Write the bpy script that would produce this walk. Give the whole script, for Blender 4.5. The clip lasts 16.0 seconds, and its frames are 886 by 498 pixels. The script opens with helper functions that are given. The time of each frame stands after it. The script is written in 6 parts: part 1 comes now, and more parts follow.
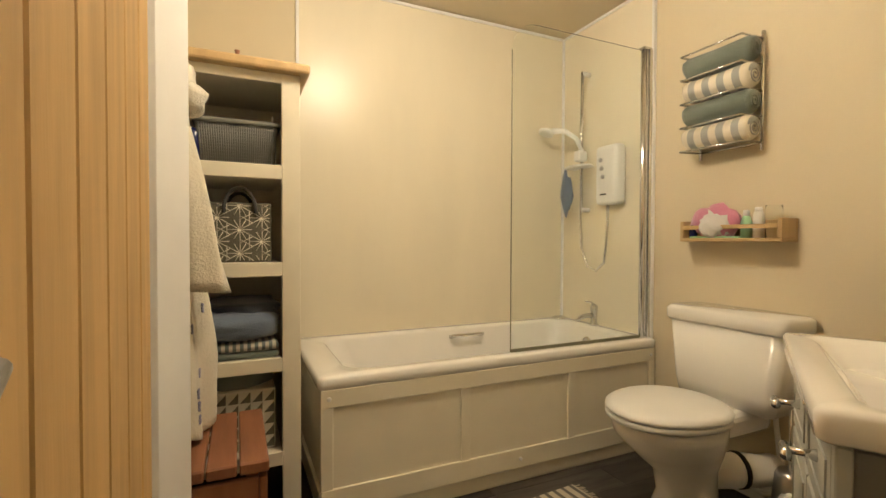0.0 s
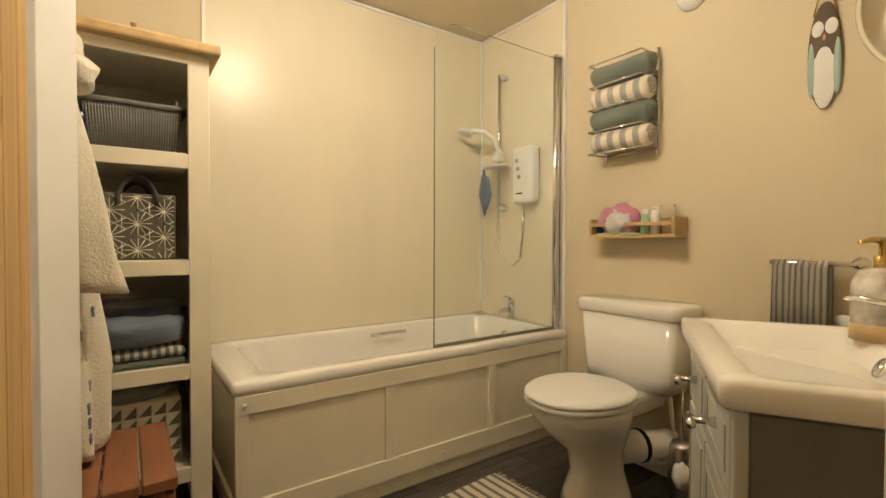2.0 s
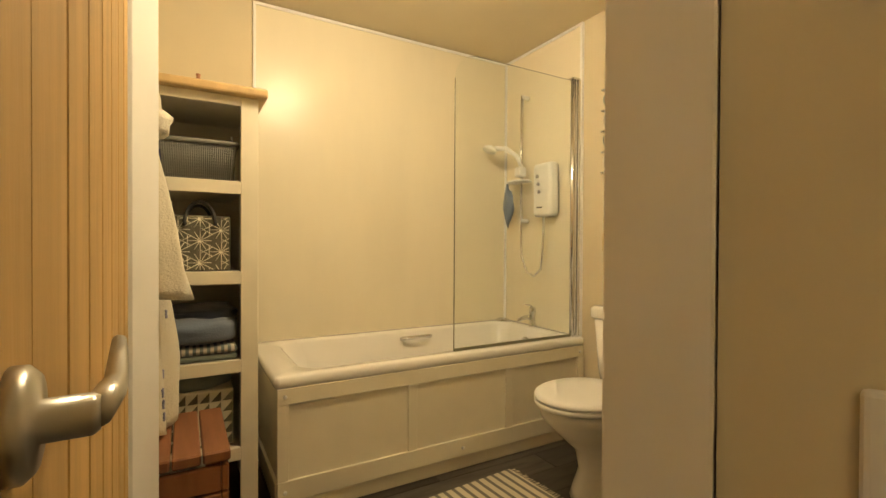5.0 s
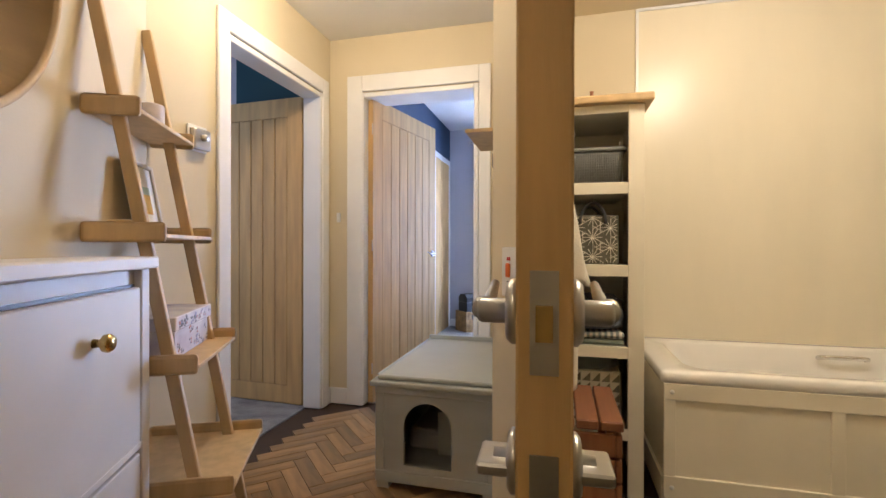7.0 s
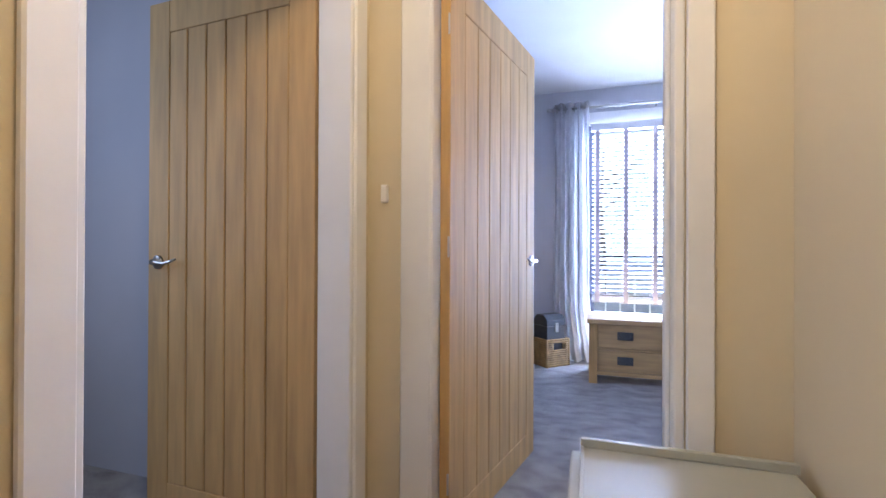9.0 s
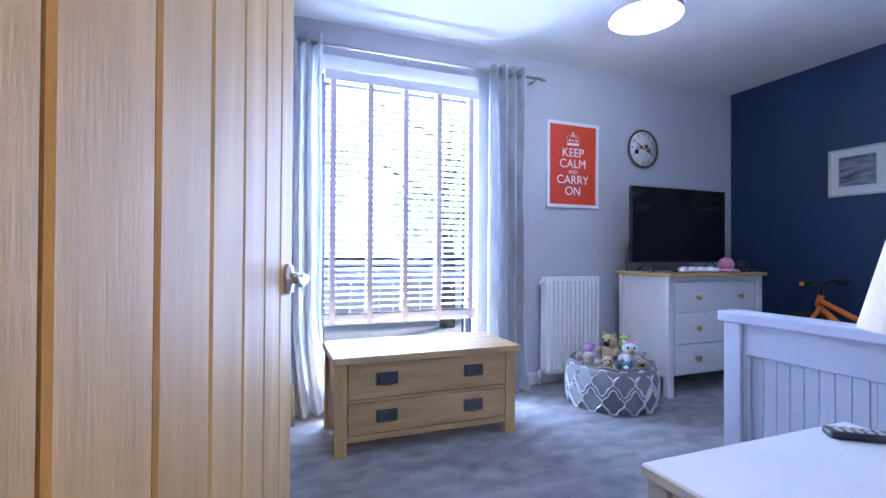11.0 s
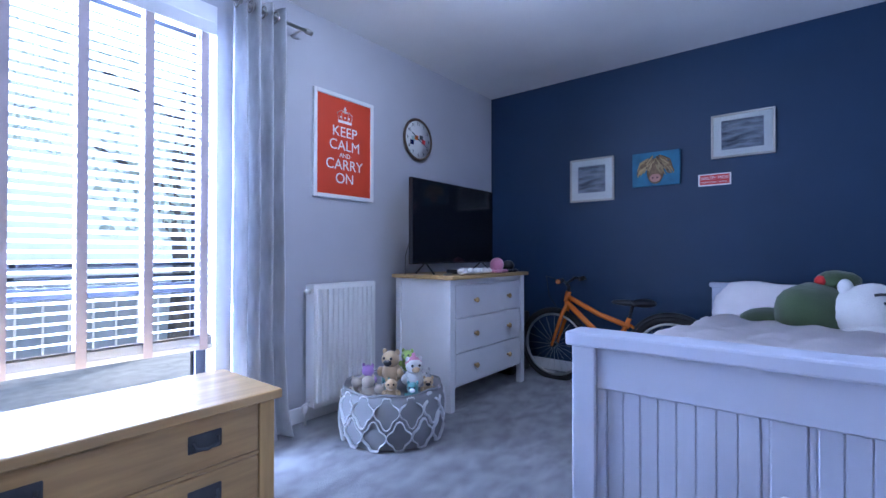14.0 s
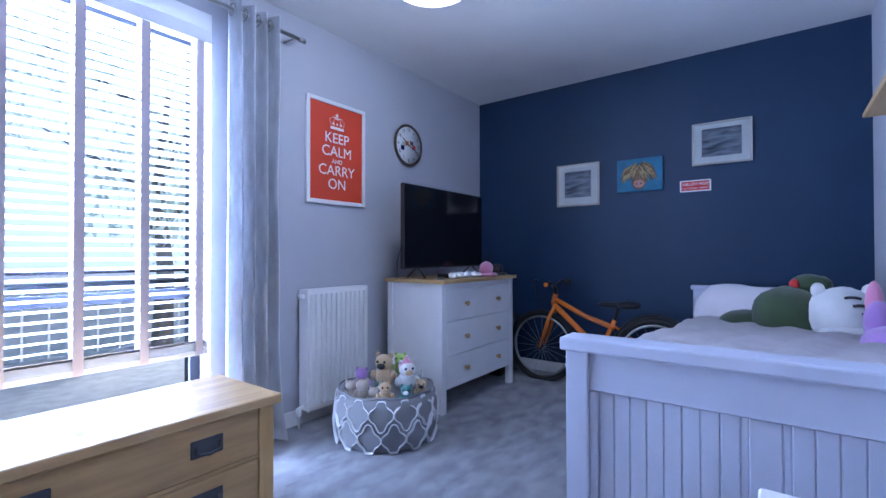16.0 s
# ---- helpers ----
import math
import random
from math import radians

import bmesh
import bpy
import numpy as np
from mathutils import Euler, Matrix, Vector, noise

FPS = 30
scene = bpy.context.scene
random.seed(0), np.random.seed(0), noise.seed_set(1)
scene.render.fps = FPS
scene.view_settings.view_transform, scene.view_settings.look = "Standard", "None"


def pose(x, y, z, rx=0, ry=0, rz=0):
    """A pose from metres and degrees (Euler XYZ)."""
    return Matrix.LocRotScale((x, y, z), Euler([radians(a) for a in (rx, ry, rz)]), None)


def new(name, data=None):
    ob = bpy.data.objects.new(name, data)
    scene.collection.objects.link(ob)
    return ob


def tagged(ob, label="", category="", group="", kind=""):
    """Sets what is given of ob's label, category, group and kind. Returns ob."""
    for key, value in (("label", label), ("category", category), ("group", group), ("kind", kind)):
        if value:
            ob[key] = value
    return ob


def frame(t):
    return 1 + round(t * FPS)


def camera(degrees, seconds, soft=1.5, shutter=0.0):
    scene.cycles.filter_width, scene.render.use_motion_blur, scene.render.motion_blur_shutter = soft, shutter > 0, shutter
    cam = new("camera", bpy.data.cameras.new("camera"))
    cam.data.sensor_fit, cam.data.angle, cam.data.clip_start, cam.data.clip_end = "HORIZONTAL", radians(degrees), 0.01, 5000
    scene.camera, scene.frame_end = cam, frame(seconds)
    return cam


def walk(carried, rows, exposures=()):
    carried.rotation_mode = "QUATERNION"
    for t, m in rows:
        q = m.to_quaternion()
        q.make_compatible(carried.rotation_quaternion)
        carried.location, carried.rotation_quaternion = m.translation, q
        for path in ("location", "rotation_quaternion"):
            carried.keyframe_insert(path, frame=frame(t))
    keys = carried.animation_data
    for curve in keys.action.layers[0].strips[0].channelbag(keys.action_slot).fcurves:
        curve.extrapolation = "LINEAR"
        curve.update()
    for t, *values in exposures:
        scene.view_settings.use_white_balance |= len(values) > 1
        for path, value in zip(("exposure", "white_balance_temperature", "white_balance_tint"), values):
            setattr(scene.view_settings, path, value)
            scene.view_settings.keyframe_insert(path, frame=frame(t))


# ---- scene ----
cam = camera(88.56, 16.0)
PATH = [
    (0.0, 1.072, -0.641, 0.998, 88.86, -0.20, -24.35),
    (0.5, 1.063, -0.630, 0.997, 88.84, -0.22, -28.21),
    (1.0, 1.055, -0.625, 0.991, 88.83, -0.18, -31.12),
    (1.5, 1.052, -0.623, 0.985, 88.86, -0.17, -33.20),
    (2.0, 1.049, -0.618, 0.984, 88.86, -0.17, -34.95),
    (2.5, 1.048, -0.608, 0.986, 88.80, -0.15, -36.32),
    (3.0, 1.045, -0.598, 0.989, 88.80, -0.18, -37.66),
    (3.2, 1.044, -0.597, 0.991, 88.80, -0.18, -38.0),
    (4.3, 1.050, -0.710, 1.008, 89.2, -0.22, -35.5),
    (5.3, 1.022, -0.872, 1.025, 89.6, -0.3, -25.2),
    (5.5, 1.026, -0.905, 1.028, 89.69, -0.30, -21.0),
    (5.8, 1.068, -0.965, 1.031, 89.72, -0.26, -12.6),
    (6.0, 1.077, -1.012, 1.030, 89.72, -0.26, -8.14),
    (6.5, 1.050, -1.048, 1.012, 89.77, -0.19, 3.48),
    (7.0, 0.950, -0.926, 0.988, 89.80, -0.12, 14.44),
    (7.5, 0.811, -0.657, 0.978, 89.94, -0.13, 20.87),
    (8.0, 0.657, -0.326, 0.983, 90.04, -0.14, 23.72),
    (8.2, 0.589, -0.201, 0.986, 90.09, -0.10, 23.98),
    (10.3, -0.137, 1.244, 0.987, 90.6, -0.27, -6.01),
    (10.5, -0.134, 1.393, 0.99, 90.58, -0.22, -9.89),
    (11.0, -0.057, 1.695, 0.987, 90.48, -0.35, -20.94),
    (11.5, 0.067, 1.887, 0.991, 90.47, -0.22, -30.99),
    (12.0, 0.159, 2.017, 0.991, 90.43, -0.14, -37.95),
    (12.5, 0.209, 2.139, 0.984, 90.51, -0.16, -43.52),
    (13.0, 0.233, 2.224, 0.99, 90.51, -0.11, -47.44),
    (13.5, 0.254, 2.281, 0.995, 90.56, -0.12, -49.79),
    (14.0, 0.27, 2.318, 0.994, 90.59, -0.04, -51.23),
    (14.5, 0.277, 2.344, 0.994, 90.64, 0.02, -52.2),
    (15.0, 0.273, 2.358, 0.994, 90.65, 0.05, -52.95),
    (15.5, 0.259, 2.364, 1.002, 90.68, 0.08, -53.26),
    (16.0, 0.199, 2.316, 1.02, 90.66, 0.09, -53.15),
]
walk(cam, [(r[0], pose(*r[1:])) for r in PATH], [(0, 0, 6200, 12), (3.2, 0, 6300, 12), (5.4, 0, 7700, 8), (6.5, 0.1, 7000, 10), (7.0, 0.1, 5850, 16), (8.2, 0.15, 5850, 17), (10.3, 0.05, 5600, 18), (11.5, 0.08, 5450, 18), (13.0, -0.02, 5400, 17), (16, -0.08, 5350, 17)])


# ---- light ----
def world_sky():
    w = bpy.data.worlds.new("sky")
    scene.world = w
    w.use_nodes = True
    nt = w.node_tree
    sky = nt.nodes.new("ShaderNodeTexSky")
    sky.sky_type, sky.sun_disc = "NISHITA", False
    sky.sun_elevation, sky.sun_rotation = radians(38), radians(60)
    nt.links.new(sky.outputs[0], nt.nodes["Background"].inputs[0])
    nt.nodes["Background"].inputs[1].default_value = 0.15


world_sky()
sun = new("sun", bpy.data.lights.new("sun", "SUN"))
sun.data.energy, sun.data.angle, sun.data.color = 4.5, radians(12), (1, 0.96, 0.9)
sun.matrix_world = pose(0, 10, 8, -52, 0, -60)


def area(name, m, sx, sy, watts, colour, spread=180):
    d = bpy.data.lights.new(name, "AREA")
    d.shape, d.size, d.size_y, d.energy, d.color, d.spread = "RECTANGLE", sx, sy, watts, colour, radians(spread)
    ob = new(name, d)
    ob.matrix_world = m
    return ob


def bulb(name, x, y, z, r, watts, colour):
    d = bpy.data.lights.new(name, "POINT")
    d.shadow_soft_size, d.energy, d.color = r, watts, colour
    ob = new(name, d)
    ob.location = (x, y, z)
    return ob


WARM = (1.0, 0.74, 0.36)
area("window_daylight", pose(0.8, 4.78, 1.15, 90, 0, 180), 1.05, 1.95, 330, (0.58, 0.72, 1.0), 165)
bulb("bathroom_bulb", 1.66, 0.42, 2.10, 0.16, 38, (1.0, 0.86, 0.62))
bulb("hall_bulb", 0.05, 0.7, 2.15, 0.08, 21, (1.0, 0.80, 0.50))
# unseen fill lamp, added to brighten the jamb and switch wall
bulb("hall_rear_fill", 0.75, -1.75, 2.15, 0.08, 7, (1.0, 0.82, 0.52))
bulb("bedroom_bulb", 1.88, 3.64, 2.23, 0.05, 17, (0.80, 0.90, 1.0))
# added area lamp in mid room; the spare room has no window built
area("spare_room_daylight_fill", pose(-2.3, 0.7, 1.5, 90, 0, -90), 0.9, 1.2, 14, (0.62, 0.76, 1.0))


# ---- materials ----
def mat(name, colour, rough=0.6, metal=0.0, var=0.12, scale=6.0, bump=0.15, fine=90.0, stretch=(1, 1, 1), spec=0.4, second=None, rand=0.0, coat=0.0, glow=0.0, sheen=0.0, grain=0.0):
    m = bpy.data.materials.new(name)
    m.use_nodes = True
    nt = m.node_tree
    N, L = nt.nodes, nt.links
    b = N["Principled BSDF"]
    b.inputs["Roughness"].default_value = rough
    b.inputs["Metallic"].default_value = metal
    b.inputs["Specular IOR Level"].default_value = spec
    b.inputs["Coat Weight"].default_value = coat
    b.inputs["Sheen Weight"].default_value = sheen
    tc = N.new("ShaderNodeTexCoord")
    mp = N.new("ShaderNodeMapping")
    mp.inputs["Scale"].default_value = stretch
    L.new(tc.outputs["Object"], mp.inputs[0])
    n1 = N.new("ShaderNodeTexNoise")
    n1.inputs["Scale"].default_value, n1.inputs["Detail"].default_value = scale, 6
    L.new(mp.outputs[0], n1.inputs["Vector"])
    n2 = N.new("ShaderNodeTexNoise")
    n2.inputs["Scale"].default_value, n2.inputs["Detail"].default_value = fine, 3
    L.new(mp.outputs[0], n2.inputs["Vector"])
    mix = N.new("ShaderNodeMix")
    mix.data_type = "RGBA"
    c2 = second if second else tuple(c * (1 - 2 * var) for c in colour)
    mix.inputs[6].default_value = (*colour, 1)
    mix.inputs[7].default_value = (*c2, 1)
    ramp = N.new("ShaderNodeMapRange")
    ramp.inputs[1].default_value, ramp.inputs[2].default_value = 0.35, 0.7
    L.new(n1.outputs[0], ramp.inputs[0])
    L.new(ramp.outputs[0], mix.inputs[0])
    last = mix.outputs[2]
    if grain:
        hg = N.new("ShaderNodeHueSaturation")
        mg = N.new("ShaderNodeMapRange")
        mg.inputs[1].default_value, mg.inputs[2].default_value = 0.35, 0.65
        mg.inputs[3].default_value, mg.inputs[4].default_value = 1 - grain, 1 + grain
        L.new(n2.outputs[0], mg.inputs[0])
        L.new(mg.outputs[0], hg.inputs["Value"])
        L.new(last, hg.inputs["Color"])
        last = hg.outputs[0]
    if rand:
        oi = N.new("ShaderNodeObjectInfo")
        hsv = N.new("ShaderNodeHueSaturation")
        mr = N.new("ShaderNodeMapRange")
        mr.inputs[3].default_value, mr.inputs[4].default_value = 1 - rand, 1 + rand
        L.new(oi.outputs["Random"], mr.inputs[0])
        L.new(mr.outputs[0], hsv.inputs["Value"])
        L.new(last, hsv.inputs["Color"])
        last = hsv.outputs[0]
    L.new(last, b.inputs["Base Color"])
    if bump:
        bp = N.new("ShaderNodeBump")
        bp.inputs["Strength"].default_value, bp.inputs["Distance"].default_value = bump, 0.004
        L.new(n2.outputs[0], bp.inputs["Height"])
        L.new(bp.outputs[0], b.inputs["Normal"])
    if glow:
        b.inputs["Emission Color"].default_value = (*colour, 1)
        b.inputs["Emission Strength"].default_value = glow
    return m


def glass(name, rough=0.0, tint=(0.95, 0.98, 0.97)):
    m = bpy.data.materials.new(name)
    m.use_nodes = True
    b = m.node_tree.nodes["Principled BSDF"]
    b.inputs["Base Color"].default_value = (*tint, 1)
    b.inputs["Transmission Weight"].default_value = 1
    b.inputs["Roughness"].default_value = rough
    b.inputs["IOR"].default_value = 1.1
    return m


def wave_mat(name, c1, c2, scale, axis="X", rough=0.8, low=0.45, high=0.55):
    """Stripes across one axis of the thing."""
    m = mat(name, c1, rough, bump=0.2, fine=300, sheen=0.2)
    nt = m.node_tree
    N, L = nt.nodes, nt.links
    tc = N.new("ShaderNodeTexCoord")
    w = N.new("ShaderNodeTexWave")
    w.bands_direction = axis
    w.inputs["Scale"].default_value, w.inputs["Distortion"].default_value = scale, 0.4
    L.new(tc.outputs["Object"], w.inputs[0])
    r = N.new("ShaderNodeMapRange")
    r.inputs[1].default_value, r.inputs[2].default_value = low, high
    L.new(w.outputs[0], r.inputs[0])
    mx = N.new("ShaderNodeMix")
    mx.data_type = "RGBA"
    mx.inputs[6].default_value, mx.inputs[7].default_value = (*c1, 1), (*c2, 1)
    L.new(r.outputs[0], mx.inputs[0])
    L.new(mx.outputs[2], N["Principled BSDF"].inputs["Base Color"])
    return m


M = {}
M["cream"] = mat("cream_wall_paint", (0.68, 0.592, 0.425), 0.75, var=0.03, scale=2, bump=0.08, fine=160)
M["lilac"] = mat("pale_grey_wall_paint", (0.50, 0.50, 0.54), 0.75, var=0.04, scale=2, bump=0.08, fine=160)
M["navy"] = mat("navy_wall_paint", (0.008, 0.030, 0.076), 0.55, var=0.06, scale=2, bump=0.08, fine=160)
M["teal"] = mat("dark_teal_wall_paint", (0.02, 0.07, 0.09), 0.65, var=0.06, scale=2, bump=0.08, fine=160)
M["ceil"] = mat("white_ceiling_paint", (0.80, 0.79, 0.77), 0.8, var=0.03, scale=2, bump=0.06, fine=140)
M["bceil"] = mat("cream_ceiling_paint", (0.72, 0.63, 0.46), 0.8, var=0.03, scale=2, bump=0.06, fine=140)
M["gloss"] = mat("white_gloss_woodwork", (0.84, 0.83, 0.82), 0.32, var=0.03, scale=5, bump=0.04, fine=60)
M["panel"] = mat("cream_marbled_wall_panel", (0.80, 0.73, 0.58), 0.28, var=0.03, scale=2.2, bump=0.03, fine=30, stretch=(2.2, 1, 0.5))
M["oak"] = mat("oak_veneer", (0.63, 0.405, 0.165), 0.62, var=0.13, scale=5, bump=0.12, fine=50, stretch=(5, 5, 0.5))
M["oakx"] = mat("oak_board", (0.55, 0.365, 0.165), 0.45, var=0.14, scale=5, bump=0.12, fine=50, stretch=(0.6, 6, 6), coat=0.15)
M["groove"] = mat("oak_groove", (0.30, 0.18, 0.08), 0.7, var=0.1)
M["parq"] = mat("parquet_block", (0.34, 0.20, 0.085), 0.30, var=0.25, scale=4, bump=0.12, fine=60, stretch=(1, 6, 1), rand=0.35)
M["joint"] = mat("dark_floor_joint", (0.06, 0.035, 0.02), 0.8, var=0.1)
M["vinyl"] = mat("dark_wood_vinyl_plank", (0.085, 0.074, 0.066), 0.45, var=0.3, scale=5, bump=0.12, fine=70, stretch=(0.7, 6, 1), rand=0.35)
M["carpet"] = mat("grey_pile_carpet", (0.33, 0.33, 0.35), 0.95, var=0.2, scale=7.0, bump=1.6, fine=260, sheen=0.35, second=(0.13, 0.13, 0.145), stretch=(1, 1.6, 1), grain=0.55)
M["ceramic"] = mat("white_glazed_ceramic", (0.82, 0.80, 0.76), 0.1, var=0.01, bump=0, coat=0.5)
M["acrylic"] = mat("white_bath_acrylic", (0.82, 0.80, 0.77), 0.16, var=0.01, bump=0, coat=0.3)
M["cpanel"] = mat("cream_painted_panel", (0.80, 0.74, 0.60), 0.42, var=0.03, bump=0.04)
M["edge"] = mat("olive_glass_edge", (0.20, 0.19, 0.12), 0.4, var=0.06, bump=0)
M["chrome"] = mat("chrome", (0.75, 0.75, 0.76), 0.12, metal=1, var=0.02, bump=0)
M["steel"] = mat("satin_steel", (0.55, 0.54, 0.52), 0.3, metal=1, var=0.05, bump=0.03)
M["brass"] = mat("brass", (0.62, 0.45, 0.18), 0.25, metal=1, var=0.08, bump=0.02)
M["plast"] = mat("white_plastic", (0.80, 0.79, 0.77), 0.35, var=0.02, bump=0)
M["black"] = mat("black_plastic", (0.015, 0.015, 0.017), 0.35, var=0.1, bump=0.03)
M["screen"] = mat("black_tv_glass", (0.006, 0.006, 0.008), 0.08, var=0.05, bump=0)
M["rubber"] = mat("black_rubber", (0.02, 0.02, 0.02), 0.75, var=0.15, bump=0.2)
M["grey"] = mat("grey_painted_wood", (0.42, 0.43, 0.39), 0.5, var=0.03, bump=0.05, stretch=(1, 1, 4))
M["dgrey"] = mat("dark_grey_vanity_board", (0.14, 0.135, 0.125), 0.45, var=0.06, bump=0.06, stretch=(5, 5, 0.6))
M["bedpaint"] = mat("grey_blue_bed_paint", (0.54, 0.56, 0.66), 0.42, var=0.03, bump=0.05)
M["white"] = mat("white_painted_furniture", (0.78, 0.77, 0.76), 0.4, var=0.025, bump=0.05)
M["pine"] = mat("light_bamboo_wood", (0.60, 0.42, 0.21), 0.45, var=0.1, scale=6, bump=0.08, fine=60, stretch=(4, 4, 0.6))
M["pinetop"] = mat("honey_stained_top", (0.52, 0.34, 0.14), 0.4, var=0.12, scale=6, bump=0.08, fine=60, stretch=(0.7, 6, 6))
M["teak"] = mat("red_brown_hardwood", (0.30, 0.125, 0.06), 0.5, var=0.15, scale=6, bump=0.1, fine=60, stretch=(5, 0.6, 1))
M["orange"] = mat("orange_bike_paint", (0.75, 0.20, 0.03), 0.25, var=0.04, bump=0, coat=0.5)
M["red"] = mat("orange_red_poster", (0.62, 0.06, 0.022), 0.5, var=0.02, bump=0)
M["signred"] = mat("red_enamel", (0.55, 0.03, 0.03), 0.3, var=0.04, bump=0)
M["print"] = mat("white_print", (0.82, 0.82, 0.82), 0.6, var=0.01, bump=0)
M["ink"] = mat("dark_print", (0.03, 0.03, 0.035), 0.6, var=0.05, bump=0)
M["silver"] = mat("champagne_silver_frame", (0.55, 0.51, 0.45), 0.35, metal=0.7, var=0.08, bump=0.08)
M["photo"] = mat("grey_landscape_photo", (0.30, 0.33, 0.40), 0.3, var=0.1, scale=7, bump=0, stretch=(1, 1.2, 5), second=(0.05, 0.06, 0.09))
M["canvas"] = mat("blue_canvas", (0.035, 0.16, 0.27), 0.7, var=0.15, scale=14, bump=0.4, fine=120)
M["hair"] = mat("ginger_paint", (0.24, 0.15, 0.075), 0.7, var=0.3, scale=40, bump=0.4, fine=120)
M["hairl"] = mat("pale_ochre_paint", (0.46, 0.34, 0.17), 0.7, var=0.2, bump=0.3)
M["pink"] = mat("pink_paint", (0.55, 0.27, 0.22), 0.7, var=0.1, bump=0.2)
M["curtain"] = mat("pale_grey_crushed_velvet", (0.76, 0.77, 0.80), 0.6, var=0.13, scale=16, bump=0.6, fine=40, stretch=(1, 1, 0.35), sheen=0.5)
M["slat"] = mat("white_blind_slat", (0.80, 0.80, 0.82), 0.45, var=0.02, bump=0)
M["tape"] = mat("pale_pink_blind_tape", (0.62, 0.54, 0.56), 0.8, var=0.05, bump=0.3, fine=300)
M["upvc"] = mat("dark_window_frame", (0.025, 0.03, 0.045), 0.4, var=0.05, bump=0)
M["linen"] = mat("blush_white_bed_linen", (0.82, 0.77, 0.79), 0.85, var=0.05, scale=5, bump=0.3, fine=120, sheen=0.2)
M["shade"] = mat("cream_lamp_shade", (0.72, 0.59, 0.47), 0.8, var=0.04, bump=0.2, fine=250)
M["opal"] = mat("lit_lamp_glass", (1.0, 0.96, 0.88), 0.3, bump=0, var=0, glow=5.0)
M["towelg"] = mat("grey_green_towel", (0.20, 0.235, 0.20), 0.95, var=0.15, bump=0.9, fine=260, sheen=0.3)
M["towels"] = wave_mat("cream_towel_with_grey_stripes", (0.72, 0.66, 0.54), (0.36, 0.36, 0.34), 5.2, "Y", 0.95, 0.5, 0.55)
M["towelst"] = wave_mat("striped_hand_towel", (0.68, 0.64, 0.56), (0.30, 0.31, 0.30), 19, "Y", 0.95, 0.55, 0.7)
M["blue"] = mat("blue_grey_blanket", (0.17, 0.21, 0.29), 0.95, var=0.15, bump=0.8, fine=200, sheen=0.4)
M["navyc"] = mat("navy_blanket", (0.05, 0.06, 0.09), 0.95, var=0.15, bump=0.8, fine=200, sheen=0.4)
M["check"] = wave_mat("checked_throw", (0.55, 0.52, 0.44), (0.12, 0.15, 0.16), 14, "X", 0.95)
M["robe"] = mat("cream_fleece", (0.74, 0.68, 0.56), 0.95, var=0.06, bump=0.8, fine=140, sheen=0.4)
M["motif"] = mat("lilac_blue_flower_print", (0.40, 0.40, 0.55), 0.9, var=0.2, bump=0.3)
M["basket"] = mat("grey_woven_plastic", (0.20, 0.20, 0.185), 0.6, var=0.15, bump=0.3)
M["olive"] = mat("taupe_bag_fabric", (0.15, 0.14, 0.105), 0.85, var=0.1, bump=0.5, fine=250)
M["strap"] = mat("dark_grey_webbing", (0.07, 0.07, 0.068), 0.8, var=0.1, bump=0.3)
M["star"] = mat("cream_star_print", (0.70, 0.66, 0.54), 0.85, var=0.04, bump=0.3)
M["wick"] = mat("honey_wicker", (0.50, 0.31, 0.13), 0.6, var=0.25, scale=18, bump=0.8, fine=80)
M["gun"] = mat("dark_grey_box_paint", (0.075, 0.085, 0.10), 0.5, var=0.2, scale=8, bump=0.2)
M["pouf"] = mat("grey_pouf_canvas", (0.26, 0.26, 0.27), 0.9, var=0.06, bump=0.5, fine=250)
M["pouff"] = mat("white_lattice_print", (0.72, 0.72, 0.73), 0.9, var=0.04, bump=0.4, fine=250)
M["rug"] = wave_mat("cream_rug_with_dark_stripes", (0.62, 0.57, 0.45), (0.16, 0.15, 0.13), 7.5, "X", 0.95, 0.62, 0.7)
M["fringe"] = mat("cream_rug_fringe", (0.62, 0.56, 0.44), 0.95, var=0.1, bump=0.5)
M["boxp"] = mat("pale_floral_card", (0.70, 0.64, 0.63), 0.6, var=0.12, scale=11, bump=0.03, second=(0.46, 0.40, 0.46))
M["boxink"] = mat("grey_floral_ink", (0.30, 0.28, 0.30), 0.7, var=0.2, bump=0)
M["green"] = mat("dark_green_plush", (0.045, 0.075, 0.03), 0.95, var=0.2, bump=0.9, fine=160, sheen=0.4)
M["plushw"] = mat("white_plush", (0.70, 0.69, 0.68), 0.95, var=0.08, bump=0.9, fine=160, sheen=0.4)
M["plushg"] = mat("grey_plush", (0.42, 0.41, 0.42), 0.95, var=0.08, bump=0.9, fine=160, sheen=0.4)
M["plusht"] = mat("tan_plush", (0.52, 0.37, 0.21), 0.95, var=0.1, bump=0.9, fine=160, sheen=0.4)
M["plushb"] = mat("beige_plush", (0.50, 0.43, 0.36), 0.95, var=0.1, bump=0.9, fine=160, sheen=0.4)
M["plusha"] = mat("teal_plush", (0.10, 0.28, 0.27), 0.95, var=0.1, bump=0.9, fine=160, sheen=0.4)
M["plushp"] = mat("pink_plush", (0.62, 0.24, 0.36), 0.95, var=0.1, bump=0.9, fine=160, sheen=0.4)
M["plushl"] = mat("lilac_plush", (0.40, 0.22, 0.52), 0.95, var=0.1, bump=0.9, fine=160, sheen=0.4)
M["plushm"] = mat("lime_plush", (0.36, 0.52, 0.12), 0.95, var=0.1, bump=0.9, fine=160, sheen=0.4)
M["amber"] = mat("amber_glass", (0.45, 0.22, 0.08), 0.15, var=0.05, bump=0)
